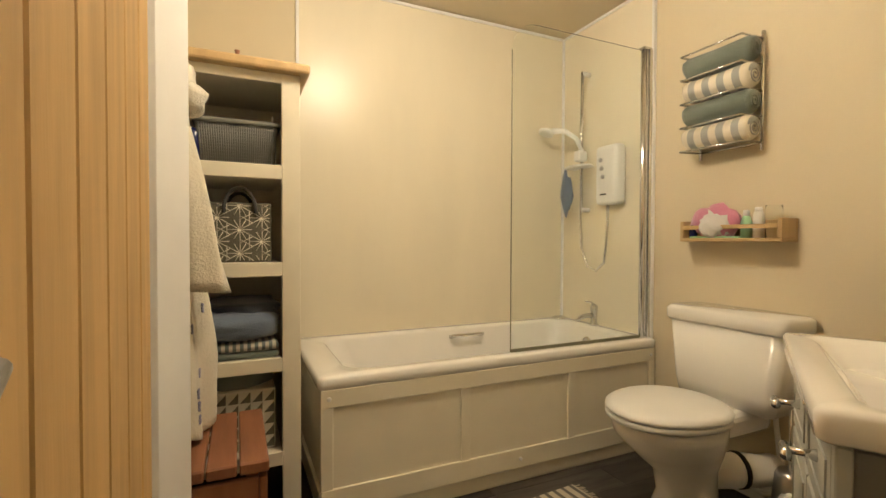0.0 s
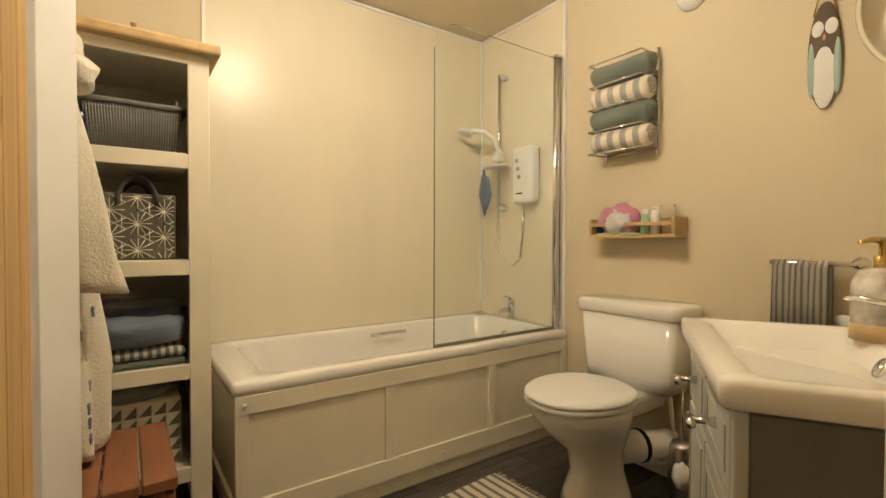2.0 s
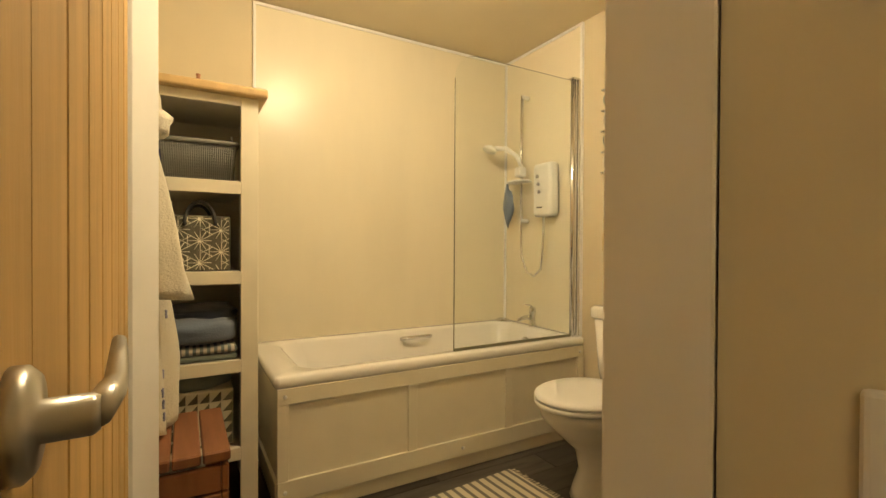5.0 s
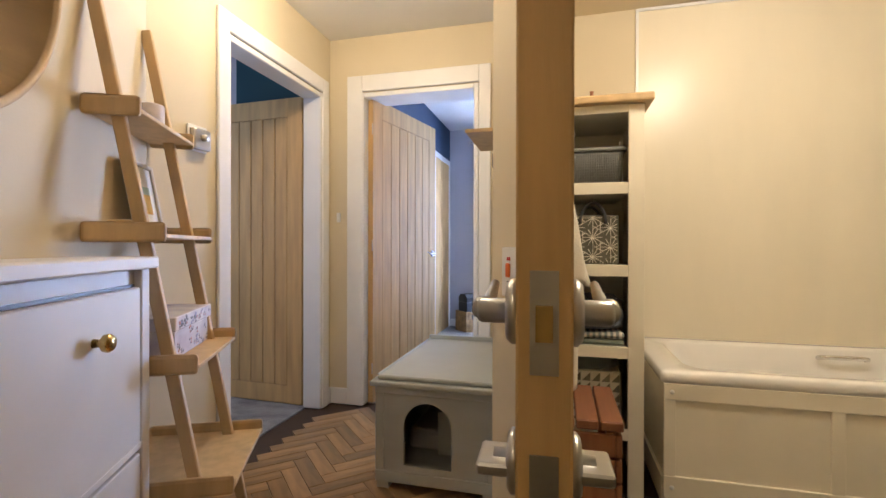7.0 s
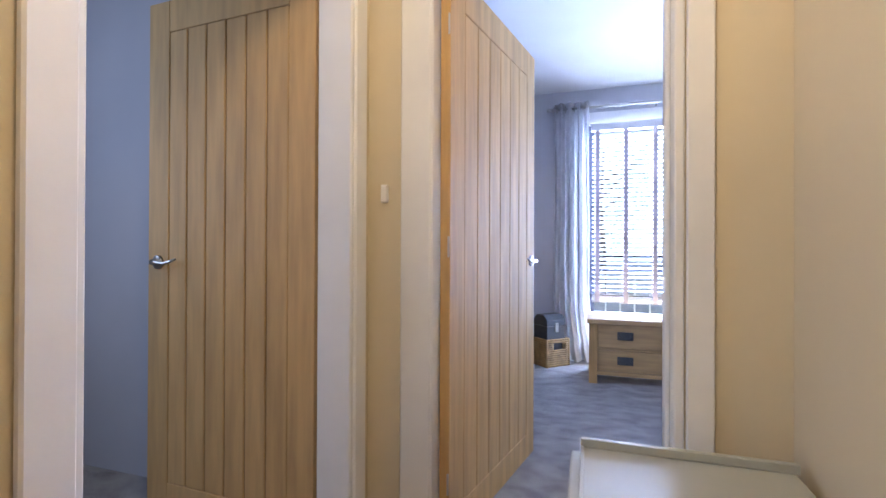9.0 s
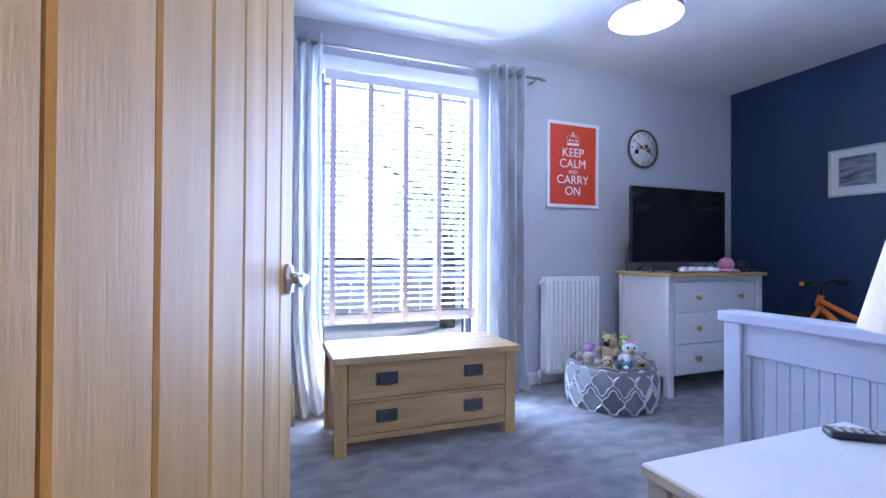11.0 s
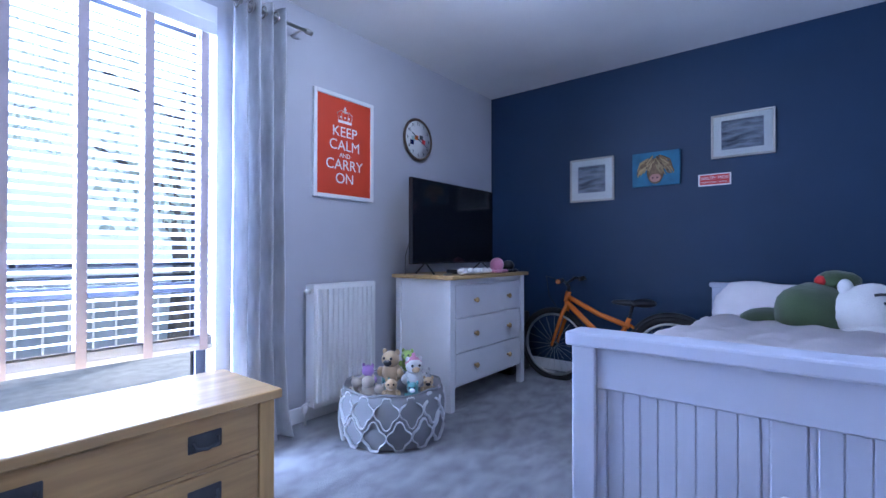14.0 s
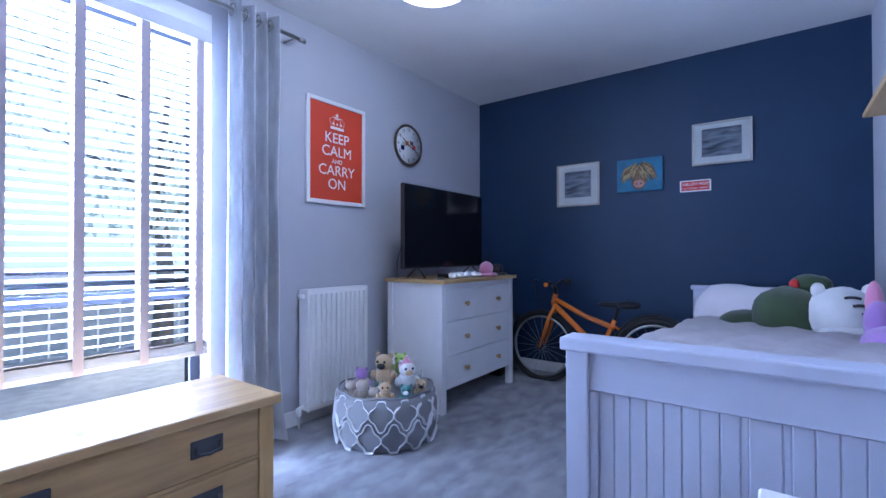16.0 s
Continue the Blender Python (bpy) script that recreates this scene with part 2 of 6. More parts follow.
M["bottle"] = mat("dark_blue_bottle", (0.015, 0.02, 0.10), 0.2, var=0.05, bump=0)
M["mint"] = mat("mint_green_bottle", (0.35, 0.62, 0.42), 0.3, var=0.05, bump=0)
M["glass"] = glass("clear_glass")
M["mirror"] = mat("mirror", (0.9, 0.9, 0.9), 0.01, metal=1, var=0, bump=0)
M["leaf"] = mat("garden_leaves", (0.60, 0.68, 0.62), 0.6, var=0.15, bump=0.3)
def leafy(m, colour):
    """Adds light that shines through thin leaves."""
    nt = m.node_tree
    t = nt.nodes.new("ShaderNodeBsdfTranslucent")
    t.inputs[0].default_value = (*colour, 1)
    mx = nt.nodes.new("ShaderNodeMixShader")
    mx.inputs[0].default_value = 0.5
    nt.links.new(nt.nodes["Principled BSDF"].outputs[0], mx.inputs[1])
    nt.links.new(t.outputs[0], mx.inputs[2])
    nt.links.new(mx.outputs[0], nt.nodes["Material Output"].inputs[0])


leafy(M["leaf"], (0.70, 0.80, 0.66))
M["bark"] = mat("bark", (0.24, 0.21, 0.18), 0.9, var=0.3, bump=0.6)
M["paving"] = mat("pale_paving", (0.66, 0.65, 0.63), 0.9, var=0.15, bump=0.4)
M["render"] = mat("white_house_render", (0.78, 0.77, 0.75), 0.9, var=0.08, bump=0.3)
M["roof"] = mat("grey_roof_tile", (0.30, 0.29, 0.29), 0.8, var=0.2, bump=0.4)
M["haze"] = mat("bright_haze", (0.80, 0.88, 1.0), 1.0, var=0.02, bump=0, glow=0.8)
M["orangep"] = mat("orange_neon_rocker", (0.75, 0.16, 0.03), 0.3, var=0.02, bump=0)
M["owlb"] = mat("pale_turquoise_paint", (0.40, 0.55, 0.52), 0.6, var=0.1, bump=0.1)
M["owlbr"] = mat("dark_brown_paint", (0.11, 0.075, 0.05), 0.6, var=0.15, bump=0.1)
M["marble"] = mat("white_marbled_glaze", (0.76, 0.73, 0.68), 0.25, var=0.1, scale=26, bump=0.02, second=(0.34, 0.29, 0.22))
M["paper"] = mat("white_mount_card", (0.76, 0.76, 0.75), 0.7, var=0.02, bump=0.05)
M["land"] = mat("painted_landscape", (0.60, 0.36, 0.10), 0.7, var=0.2, scale=14, bump=0.1, second=(0.62, 0.50, 0.22), stretch=(1, 1, 2.5))


# ---- mesh helpers ----
def B(x0, x1, y0, y1, z0, z1, bev=0.0, seg=1):
    bm = bmesh.new()
    bmesh.ops.create_cube(bm, size=1)
    for v in bm.verts:
        v.co = Vector(((x0 + x1) / 2 + v.co.x * (x1 - x0), (y0 + y1) / 2 + v.co.y * (y1 - y0), (z0 + z1) / 2 + v.co.z * (z1 - z0)))
    if bev:
        bmesh.ops.bevel(bm, geom=bm.edges[:], offset=bev, segments=seg, affect="EDGES", profile=0.5)
    return bm


def join(*bms):
    me = bpy.data.meshes.new("tmp")
    out = bmesh.new()
    for b in bms:
        me.clear_geometry()
        b.to_mesh(me)
        out.from_mesh(me)
        b.free()
    bpy.data.meshes.remove(me)
    return out


def boxes(*rows, bev=0.0):
    return join(*[B(*r, bev=bev) for r in rows])


def turned(bm, m):
    bmesh.ops.transform(bm, matrix=m, verts=bm.verts)
    return bm


def sweep(pts, r, seg=10, closed=False, flat=1.0):
    """A tube along points; r one radius or one per point."""
    bm = bmesh.new()
    pts = [Vector(p) for p in pts]
    n = len(pts)
    rings = []
    up = None
    for i, p in enumerate(pts):
        a = pts[(i - 1) % n] if closed or i else p
        b = pts[(i + 1) % n] if closed or i < n - 1 else p
        d = (b - a).normalized()
        if up is None:
            up = d.orthogonal().normalized()
        up = (up - d * up.dot(d)).normalized()
        s = d.cross(up)
        rr = r[i] if isinstance(r, (list, tuple)) else r
        rings.append([bm.verts.new(p + (up * math.cos(2 * math.pi * k / seg) + s * math.sin(2 * math.pi * k / seg) * flat) * rr) for k in range(seg)])
    for i in range(n if closed else n - 1):
        q, w = rings[i], rings[(i + 1) % n]
        for k in range(seg):
            bm.faces.new((q[k], q[(k + 1) % seg], w[(k + 1) % seg], w[k]))
    if not closed:
        bm.faces.new(rings[0][::-1])
        bm.faces.new(rings[-1])
    bmesh.ops.recalc_face_normals(bm, faces=bm.faces)
    for f in bm.faces:
        f.smooth = True
    return bm


def lathe(profile, seg=28, cap=True, squash=1.0):
    """A turned shape about z from (radius, height) pairs."""
    bm = bmesh.new()
    rings = []
    for r, z in profile:
        rings.append([bm.verts.new((max(r, 1e-4) * math.cos(2 * math.pi * k / seg), max(r, 1e-4) * math.sin(2 * math.pi * k / seg) * squash, z)) for k in range(seg)])
    for q, w in zip(rings, rings[1:]):
        for k in range(seg):
            bm.faces.new((q[k], q[(k + 1) % seg], w[(k + 1) % seg], w[k]))
    if cap:
        bm.faces.new(rings[0][::-1])
        bm.faces.new(rings[-1])
    bmesh.ops.recalc_face_normals(bm, faces=bm.faces)
    for f in bm.faces:
        f.smooth = True
    return bm


def prism(poly, z0, z1, bev=0.0):
    """An upright prism over a plan outline."""
    bm = bmesh.new()
    lo = [bm.verts.new((x, y, z0)) for x, y in poly]
    hi = [bm.verts.new((x, y, z1)) for x, y in poly]
    n = len(poly)
    bm.faces.new(lo[::-1])
    bm.faces.new(hi)
    for i in range(n):
        bm.faces.new((lo[i], lo[(i + 1) % n], hi[(i + 1) % n], hi[i]))
    bmesh.ops.recalc_face_normals(bm, faces=bm.faces)
    if bev:
        bmesh.ops.bevel(bm, geom=bm.edges[:], offset=bev, segments=2, affect="EDGES", profile=0.5)
    return bm


def blob(cx, cy, cz, rx, ry, rz, power=2.0, rough=0.0, seg=20, seed=0):
    """A soft stuffed body."""
    bm = bmesh.new()
    bmesh.ops.create_uvsphere(bm, u_segments=seg, v_segments=seg // 2, radius=1)
    for v in bm.verts:
        d = v.co.copy()
        k = sum(abs(c) ** power for c in d) ** (1 / power)
        d /= max(k, 1e-6)
        d *= 1 + rough * noise.noise(d * 2.2 + Vector((seed, seed * 1.7, 0)))
        v.co = Vector((cx + d.x * rx, cy + d.y * ry, cz + d.z * rz))
    for f in bm.faces:
        f.smooth = True
    return bm


def thing(name, label, category, loc=(0, 0, 0), rz=0, group="", kind=""):
    e = new(name)
    e.matrix_world = pose(*loc, 0, 0, rz)
    e.empty_display_size = 0.05
    return tagged(e, label, category, group, kind)


def part(name, bm, material, parent=None, label=""):
    me = bpy.data.meshes.new(name)
    bm.to_mesh(me)
    bm.free()
    me.materials.append(M[material])
    ob = new(name, me)
    if parent:
        ob.parent = parent
    if label:
        ob["label"] = label
    return ob


def setting(name, bm, material, label, category):
    return tagged(part(name, bm, material), label, category, kind="structure")


def text(body, size, material, parent, m, name="lettering", align="CENTER"):
    cu = bpy.data.curves.new(name, "FONT")
    cu.body, cu.size, cu.align_x, cu.align_y, cu.extrude = body, size, align, "CENTER", 0.0006
    tmp = bpy.data.objects.new("tmp", cu)
    scene.collection.objects.link(tmp)
    me = bpy.data.meshes.new_from_object(tmp.evaluated_get(bpy.context.evaluated_depsgraph_get()))
    bpy.data.objects.remove(tmp)
    me.materials.clear()
    me.materials.append(M[material])
    ob = new(name, me)
    ob.parent = parent
    ob.matrix_local = m
    return ob


# ---- large structure ----
H = 2.40
setting("wall_bathroom_far", boxes((0.80, 3.0, 1.61, 1.829, 0, H)), "cream", "smooth cream painted bathroom wall above the bath", "wall")
setting("wall_bathroom_end", boxes((2.90, 3.0, -0.90, 1.61, 0, H)), "cream", "smooth cream painted wall behind the toilet", "wall")
setting("pipe_boxing", boxes((2.887, 2.8995, -0.79, 0.226, 0, 2.225)), "cream", "shallow cream painted pipe boxing on the bathroom wall", "wall")
setting("wall_hall_side", boxes((0.742, 0.80, 0.60, 1.829, 0, H)), "cream", "cream painted wall between hall and bathroom", "wall")
setting("wall_angled", prism([(0.742, 0.52), (0.742, 0.599), (0.80, 0.599), (0.965, 0.545), (0.915, 0.40), (0.862, 0.357)], 0, H), "cream", "short angled cream wall beside the bathroom door", "wall")
setting("wall_lintel", prism([(0.862, 0.356), (0.966, 0.544), (1.45, -0.575), (1.362, -0.637)], 2.1, H), "cream", "cream painted wall over the bathroom doorway", "wall")
setting("wall_switch", join(prism([(1.362, -0.638), (1.912, -1.70), (2.0, -1.65), (1.552, -0.80), (1.455, -0.60)], 0, H), boxes((1.53, 2.8995, -0.90, -0.80, 0, H))), "cream", "cream painted hall wall with a light switch", "wall")
setting("wall_hall_left", boxes((-0.57, -0.47, 0.372, 0.778, 0, H), (-0.57, -0.47, 1.58, 1.70, 0, H), (-0.57, -0.47, 0.778, 1.58, 1.95, H)), "cream", "cream painted hall wall with a doorway", "wall")
setting("wall_hall_angled", prism([(-0.47, 0.3715), (-0.57, 0.3715), (-0.57, 0.30), (0.72, -2.35), (0.855, -2.345)], 0, H), "cream", "cream painted angled hall wall behind the ladder shelf", "wall")
setting("wall_hall_end", boxes((-0.57, -0.238, 1.70, 1.829, 0, H), (0.487, 0.7415, 1.70, 1.829, 0, H), (-0.238, 0.487, 1.70, 1.829, 1.95, H)), "cream", "cream painted hall wall round the bedroom doorway", "wall")
setting("wall_hall_rear", boxes((0.6, 2.1, -2.45, -2.35, 0, H), (2.0, 2.1, -2.35, -1.56, 0, H)), "cream", "plain cream walls closing the hall", "wall")
setting("wall_bedroom_south", boxes((-0.50, -0.238, 1.83, 1.88, 0, 2.46), (0.487, 3.92, 1.83, 1.88, 0, 2.46), (-0.238, 0.487, 1.83, 1.88, 1.95, 2.46)), "lilac", "pale grey bedroom wall round the doorway", "wall")
setting("wall_bedroom_navy", boxes((3.92, 4.02, 1.83, 4.86, 0, 2.46)), "navy", "navy blue painted feature wall with pictures", "wall")
setting("wall_bedroom_west", boxes((-0.50, -0.40, 1.88, 4.86, 0, 2.46)), "navy", "navy blue painted wall behind the bedroom door", "wall")
WX0, WX1, WZ0, WZ1 = 0.235, 1.345, 0.20, 2.25
setting("wall_bedroom_window", boxes((-0.40, WX0, 4.66, 4.86, 0, 2.46), (WX1, 3.92, 4.66, 4.86, 0, 2.46), (WX0, WX1, 4.66, 4.86, 0, WZ0), (WX0, WX1, 4.66, 4.86, WZ1, 2.46)), "lilac", "pale grey bedroom wall with a tall window", "wall")
setting("ceiling_bathroom", boxes((0.80, 2.9, -0.80, 1.61, 2.225, 2.30)), "bceil", "smooth cream bathroom ceiling", "ceiling")
setting("ceiling_hall", boxes((-0.57, 3.0, -2.45, 1.83, H, H + 0.08)), "ceil", "white painted hall ceiling", "ceiling")
setting("ceiling_hall_lower", prism([(-0.47, 0.372), (-0.47, 1.70), (0.742, 1.70), (0.742, 0.52), (1.362, -0.638), (1.95, -1.75), (1.95, -2.35), (0.855, -2.345)], 2.30, 2.33), "ceil", "white hall ceiling with a soft glow of lamplight", "ceiling")
setting("ceiling_bedroom", boxes((-0.50, 4.02, 1.83, 4.86, 2.46, 2.54)), "ceil", "white painted bedroom ceiling", "ceiling")
setting("floor_bathroom_base", boxes((0.70, 3.0, -0.90, 1.83, -0.1, -0.006)), "joint", "dark base under the vinyl planks", "floor")
floor_hall = setting("floor_hall", boxes((-0.57, 0.70, -2.45, 1.76, -0.1, -0.008), (0.70, 2.1, -2.45, -0.90, -0.1, -0.008)), "joint", "brown herringbone parquet hall floor", "floor")
setting("floor_bedroom", boxes((-0.50, 4.02, 1.76, 4.86, -0.1, 0)), "carpet", "grey deep pile bedroom carpet with brushed marks", "carpet")


# spare room seen through the left doorway
setting("wall_spare_teal", boxes((-1.25, -0.572, 1.80, 1.90, 0, H)), "teal", "dark teal wall of the spare room", "wall")
setting("wall_spare_pale", boxes((-2.7, -1.25, 1.80, 1.90, 0, H), (-2.8, -2.7, -0.6, 1.90, 0, H), (-2.7, -0.571, -0.7, -0.6, 0, H)), "lilac", "pale walls of the spare room", "wall")
setting("floor_spare", boxes((-2.7, -0.571, -0.6, 1.80, -0.1, 0)), "carpet", "grey carpet of the spare room", "carpet")
setting("ceiling_spare", boxes((-2.8, -0.571, -0.7, 1.90, H, H + 0.08)), "ceil", "white spare room ceiling", "ceiling")


def casing(name, label, rows):
    return setting(name, boxes(*rows, bev=0.004), "gloss", label, "door frame")


# bedroom doorway
casing("trim_bedroom_door", "white gloss architrave round the bedroom doorway", [(-0.345, -0.243, 1.682, 1.70, 0, 2.055), (0.492, 0.560, 1.682, 1.70, 0, 2.055), (-0.243, 0.492, 1.682, 1.70, 1.955, 2.055)])
casing("trim_bedroom_lining", "white gloss lining of the bedroom doorway", [(-0.262, -0.236, 1.69, 1.89, 0, 1.95), (0.462, 0.488, 1.69, 1.89, 0, 1.95), (-0.236, 0.462, 1.69, 1.89, 1.92, 1.949), (0.448, 0.462, 1.75, 1.80, 0, 1.92)])
casing("trim_bedroom_inside", "white gloss architrave inside the bedroom", [(0.492, 0.56, 1.88, 1.896, 0, 2.0), (-0.31, -0.243, 1.88, 1.896, 0, 2.0), (-0.243, 0.492, 1.88, 1.896, 1.92, 2.0)])
setting("strike_plate", boxes((0.4590, 0.4615, 1.848, 1.882, 0.945, 1.0), bev=0.001), "steel", "steel strike plate in the bedroom door lining", "strike plate")
# spare room doorway
casing("trim_spare_door", "white gloss architrave round the spare room doorway", [(-0.469, -0.452, 0.705, 0.775, 0, 2.02), (-0.469, -0.452, 1.583, 1.655, 0, 2.02), (-0.469, -0.452, 0.775, 1.583, 1.935, 2.02)])
casing("trim_spare_lining", "white gloss lining of the spare room doorway", [(-0.58, -0.46, 0.762, 0.79, 0, 1.93), (-0.58, -0.46, 1.565, 1.592, 0, 1.93), (-0.58, -0.46, 0.79, 1.565, 1.90, 1.929)])
# bathroom doorway
setting("trim_bathroom_jamb_left", join(prism([(0.866, 0.362), (0.93, 0.392), (0.974, 0.53), (0.966, 0.546), (0.917, 0.402)], 0, 2.06, 0.002), prism([(0.846, 0.366), (0.861, 0.356), (0.898, 0.318), (0.882, 0.312)], 0, 2.06, 0.003)), "gloss", "white gloss door jamb and architrave", "door frame")
setting("trim_bathroom_jamb_right", prism([(1.352, -0.642), (1.361, -0.636), (1.454, -0.603), (1.45, -0.575), (1.324, -0.566)], 0, 2.06, 0.003), "gloss", "white gloss jamb at the end of the hall wall", "door frame")
setting("trim_bathroom_head", prism([(0.90, 0.33), (0.972, 0.50), (1.42, -0.575), (1.345, -0.60)], 2.06, 2.099, 0.002), "gloss", "white gloss head of the bathroom door frame", "door frame")
setting("baseboard_hall", boxes((-0.469, -0.345, 1.684, 1.699, 0, 0.10), (-0.469, -0.455, 1.656, 1.684, 0, 0.10), (0.561, 0.741, 1.684, 1.699, 0, 0.10), (-0.469, -0.455, 0.375, 0.70, 0, 0.10), bev=0.003), "gloss", "white gloss hall skirting board", "skirting")
setting("baseboard_bedroom", boxes((3.904, 3.919, 1.89, 4.655, 0, 0.09), (1.36, 3.90, 4.645, 4.659, 0, 0.09), (-0.39, 0.22, 4.645, 4.659, 0, 0.09), bev=0.003), "gloss", "white gloss bedroom skirting board", "skirting")
setting("baseboard_bathroom", boxes((2.882, 2.8995, -0.78, 0.90, 0, 0.08), bev=0.003), "gloss", "cream gloss bathroom skirting board", "skirting")
# shower panels and their trims
setting("panel_far", boxes((1.34, 2.892, 1.601, 1.6095, 0.52, 2.205)), "panel", "glossy cream marbled wall panel over the bath", "wall panel")
setting("panel_end", boxes((2.891, 2.8995, 0.945, 1.600, 0.52, 2.205)), "panel", "glossy cream marbled wall panel at the shower", "wall panel")
setting("trim_panel", boxes((1.326, 1.3395, 1.596, 1.6095, 0.52, 2.22), (1.3395, 2.884, 1.594, 1.6095, 2.2055, 2.22), (2.884, 2.8995, 0.945, 1.594, 2.2055, 2.22), (2.882, 2.8995, 0.931, 0.9445, 0.53, 2.22), (2.879, 2.8905, 1.588, 1.6005, 0.53, 2.205)), "gloss", "white edge trims of the shower panels", "trim")


# ---- doors ----
def door(name, label, loc, rz, w, h, handle_side=1, lock=False, flip=False, t=0.038, grooves=6, hz=0.94, gap=0.14, hs=1.0):
    """An oak leaf: hinge at the local origin, leaf along +x, thickness along y; grooved boards between stiles."""
    e = thing(name, label, "door", loc, rz, kind="structure")
    st = 0.105
    n = grooves
    bw = (w - 2 * st) / n
    core = part("core", B(0.004, w - 0.004, -t / 2 + 0.006, t / 2 - 0.006, 0.008, h - 0.004), "groove", e, "dark grooves between the boards")
    part("stile", B(0, st, -t / 2, t / 2, 0.006, h, 0.002), "oak", e)
    part("stile", B(w - st, w, -t / 2, t / 2, 0.006, h, 0.002), "oak", e)
    for i in range(n):
        part("board", B(st + i * bw + 0.0025, st + (i + 1) * bw - 0.0025, -t / 2 + 0.001, t / 2 - 0.001, 0.12, h - 0.12, 0.003), "oak", e)
    part("rail", B(st, w - st, -t / 2, t / 2, h - 0.118, h, 0.002), "oak", e)
    part("rail", B(st, w - st, -t / 2, t / 2, 0.006, 0.118, 0.002), "oak", e)
    for s in (-1, 1):
        y = s * (t / 2)
        hx = w - 0.055 * hs
        out = Matrix.Rotation(-s * math.pi / 2, 4, "X")
        part("lever_handle", join(turned(lathe([(0.026 * hs, 0), (0.026 * hs, 0.006 * hs), (0.022 * hs, 0.010 * hs), (0.010 * hs, 0.011 * hs), (0.010 * hs, 0.030 * hs), (0.008 * hs, 0.033 * hs)]), Matrix.Translation((hx, y, hz)) @ out),
                                  sweep([(hx - dx * hs, y + s * dy * hs, hz + dz * hs) for dx, dy, dz in ((0, 0.031, 0), (0.03, 0.034, 0.001), (0.07, 0.034, -0.004), (0.10, 0.033, 0.003), (0.125, 0.032, 0.012))], [q * hs for q in (0.0075, 0.0075, 0.0065, 0.006, 0.0045)], 12)), "steel", e, "brushed steel lever handle")
        if lock:
            zl = hz - gap
            part("thumb_turn", join(turned(lathe([(0.025 * hs, 0), (0.025 * hs, 0.006 * hs), (0.021 * hs, 0.009 * hs), (0.009 * hs, 0.010 * hs), (0.009 * hs, 0.02 * hs)]), Matrix.Translation((hx, y, zl)) @ out),
                                    B(hx - 0.022 * hs, hx + 0.022 * hs, min(y, y + s * 0.032 * hs), max(y, y + s * 0.032 * hs), zl - 0.005, zl + 0.005, 0.002)), "steel", e, "steel privacy thumb turn")
    part("latch_plate", boxes((w - 0.001, w + 0.0015, -0.010, 0.010, hz - 0.035 * hs, hz + 0.035 * hs)), "steel", e, "steel latch plate")
    part("latch_bolt", boxes((w + 0.001, w + 0.007, -0.006, 0.006, hz - 0.012 * hs, hz + 0.012 * hs)), "brass", e, "brass latch bolt")
    if lock:
        part("bolt_plate", boxes((w - 0.001, w + 0.0015, -0.010, 0.010, hz - gap - 0.03 * hs, hz - gap + 0.03 * hs)), "steel", e)
    for z in (0.22, 1.0, h - 0.2):
        part("hinge", boxes((-0.004, 0.002, -t / 2 + 0.002, -t / 2 + 0.008, z - 0.035, z + 0.035), bev=0.001), "steel", e)
    return e


door("door_bathroom", "oak veneer boarded door standing open into the hall", (0.907, 0.330, 0), -88.0, 0.93, 2.03, lock=True, t=0.040, hz=0.935, gap=0.125, hs=1.05)
door("door_bedroom", "oak veneer boarded door standing open into the bedroom", (-0.212, 1.745, 0), 78.2, 0.86, 1.935)
door("door_spare", "oak veneer boarded door standing open into the spare room", (-0.60, 1.60, 0), 177.0, 0.76, 1.92)
cl = thing("door_closet", "white framed oak closet door in the navy wall", "door", (-0.40, 4.22, 0), kind="structure")
part("door_frame", boxes((0.0, 0.018, -0.36, -0.30, 0, 2.06), (0.0, 0.018, 0.33, 0.39, 0, 2.06), (0.0, 0.018, -0.30, 0.33, 2.0, 2.06), bev=0.003), "gloss", cl, "white gloss architrave")
part("leaf", B(0.001, 0.012, -0.30, 0.33, 0.01, 2.0), "oak", cl)

# ---- window ----
win = thing("window_1", "tall dark framed window with daylight behind", "window", (0, 0, 0), kind="structure")
part("window_frame", boxes((WX0, WX0 + 0.05, 4.77, 4.83, WZ0, WZ1), (WX1 - 0.05, WX1, 4.77, 4.83, WZ0, WZ1), (WX0 + 0.05, WX1 - 0.05, 4.77, 4.83, WZ0, WZ0 + 0.05), (WX0 + 0.05, WX1 - 0.05, 4.77, 4.83, 2.09, WZ1), (WX0 + 0.05, WX1 - 0.05, 4.775, 4.825, 0.80, 0.85)), "upvc", win)
for z0, z1 in ((WZ0 + 0.05, 0.80), (0.85, 2.09)):
    p = part("pane", B(WX0 + 0.05, WX1 - 0.05, 4.797, 4.803, z0, z1), "glass", win, "clear glass pane")
    p.visible_shadow = False
part("window_sill", B(WX0 + 0.001, WX1 - 0.001, 4.64, 4.77, WZ0 - 0.02, WZ0 + 0.004, 0.004), "gloss", win, "white gloss window board")
part("reveal_board", boxes((WX0 + 0.001, WX1 - 0.001, 4.655, 4.675, 2.13, WZ1 - 0.002)), "gloss", win, "white board over the blind")

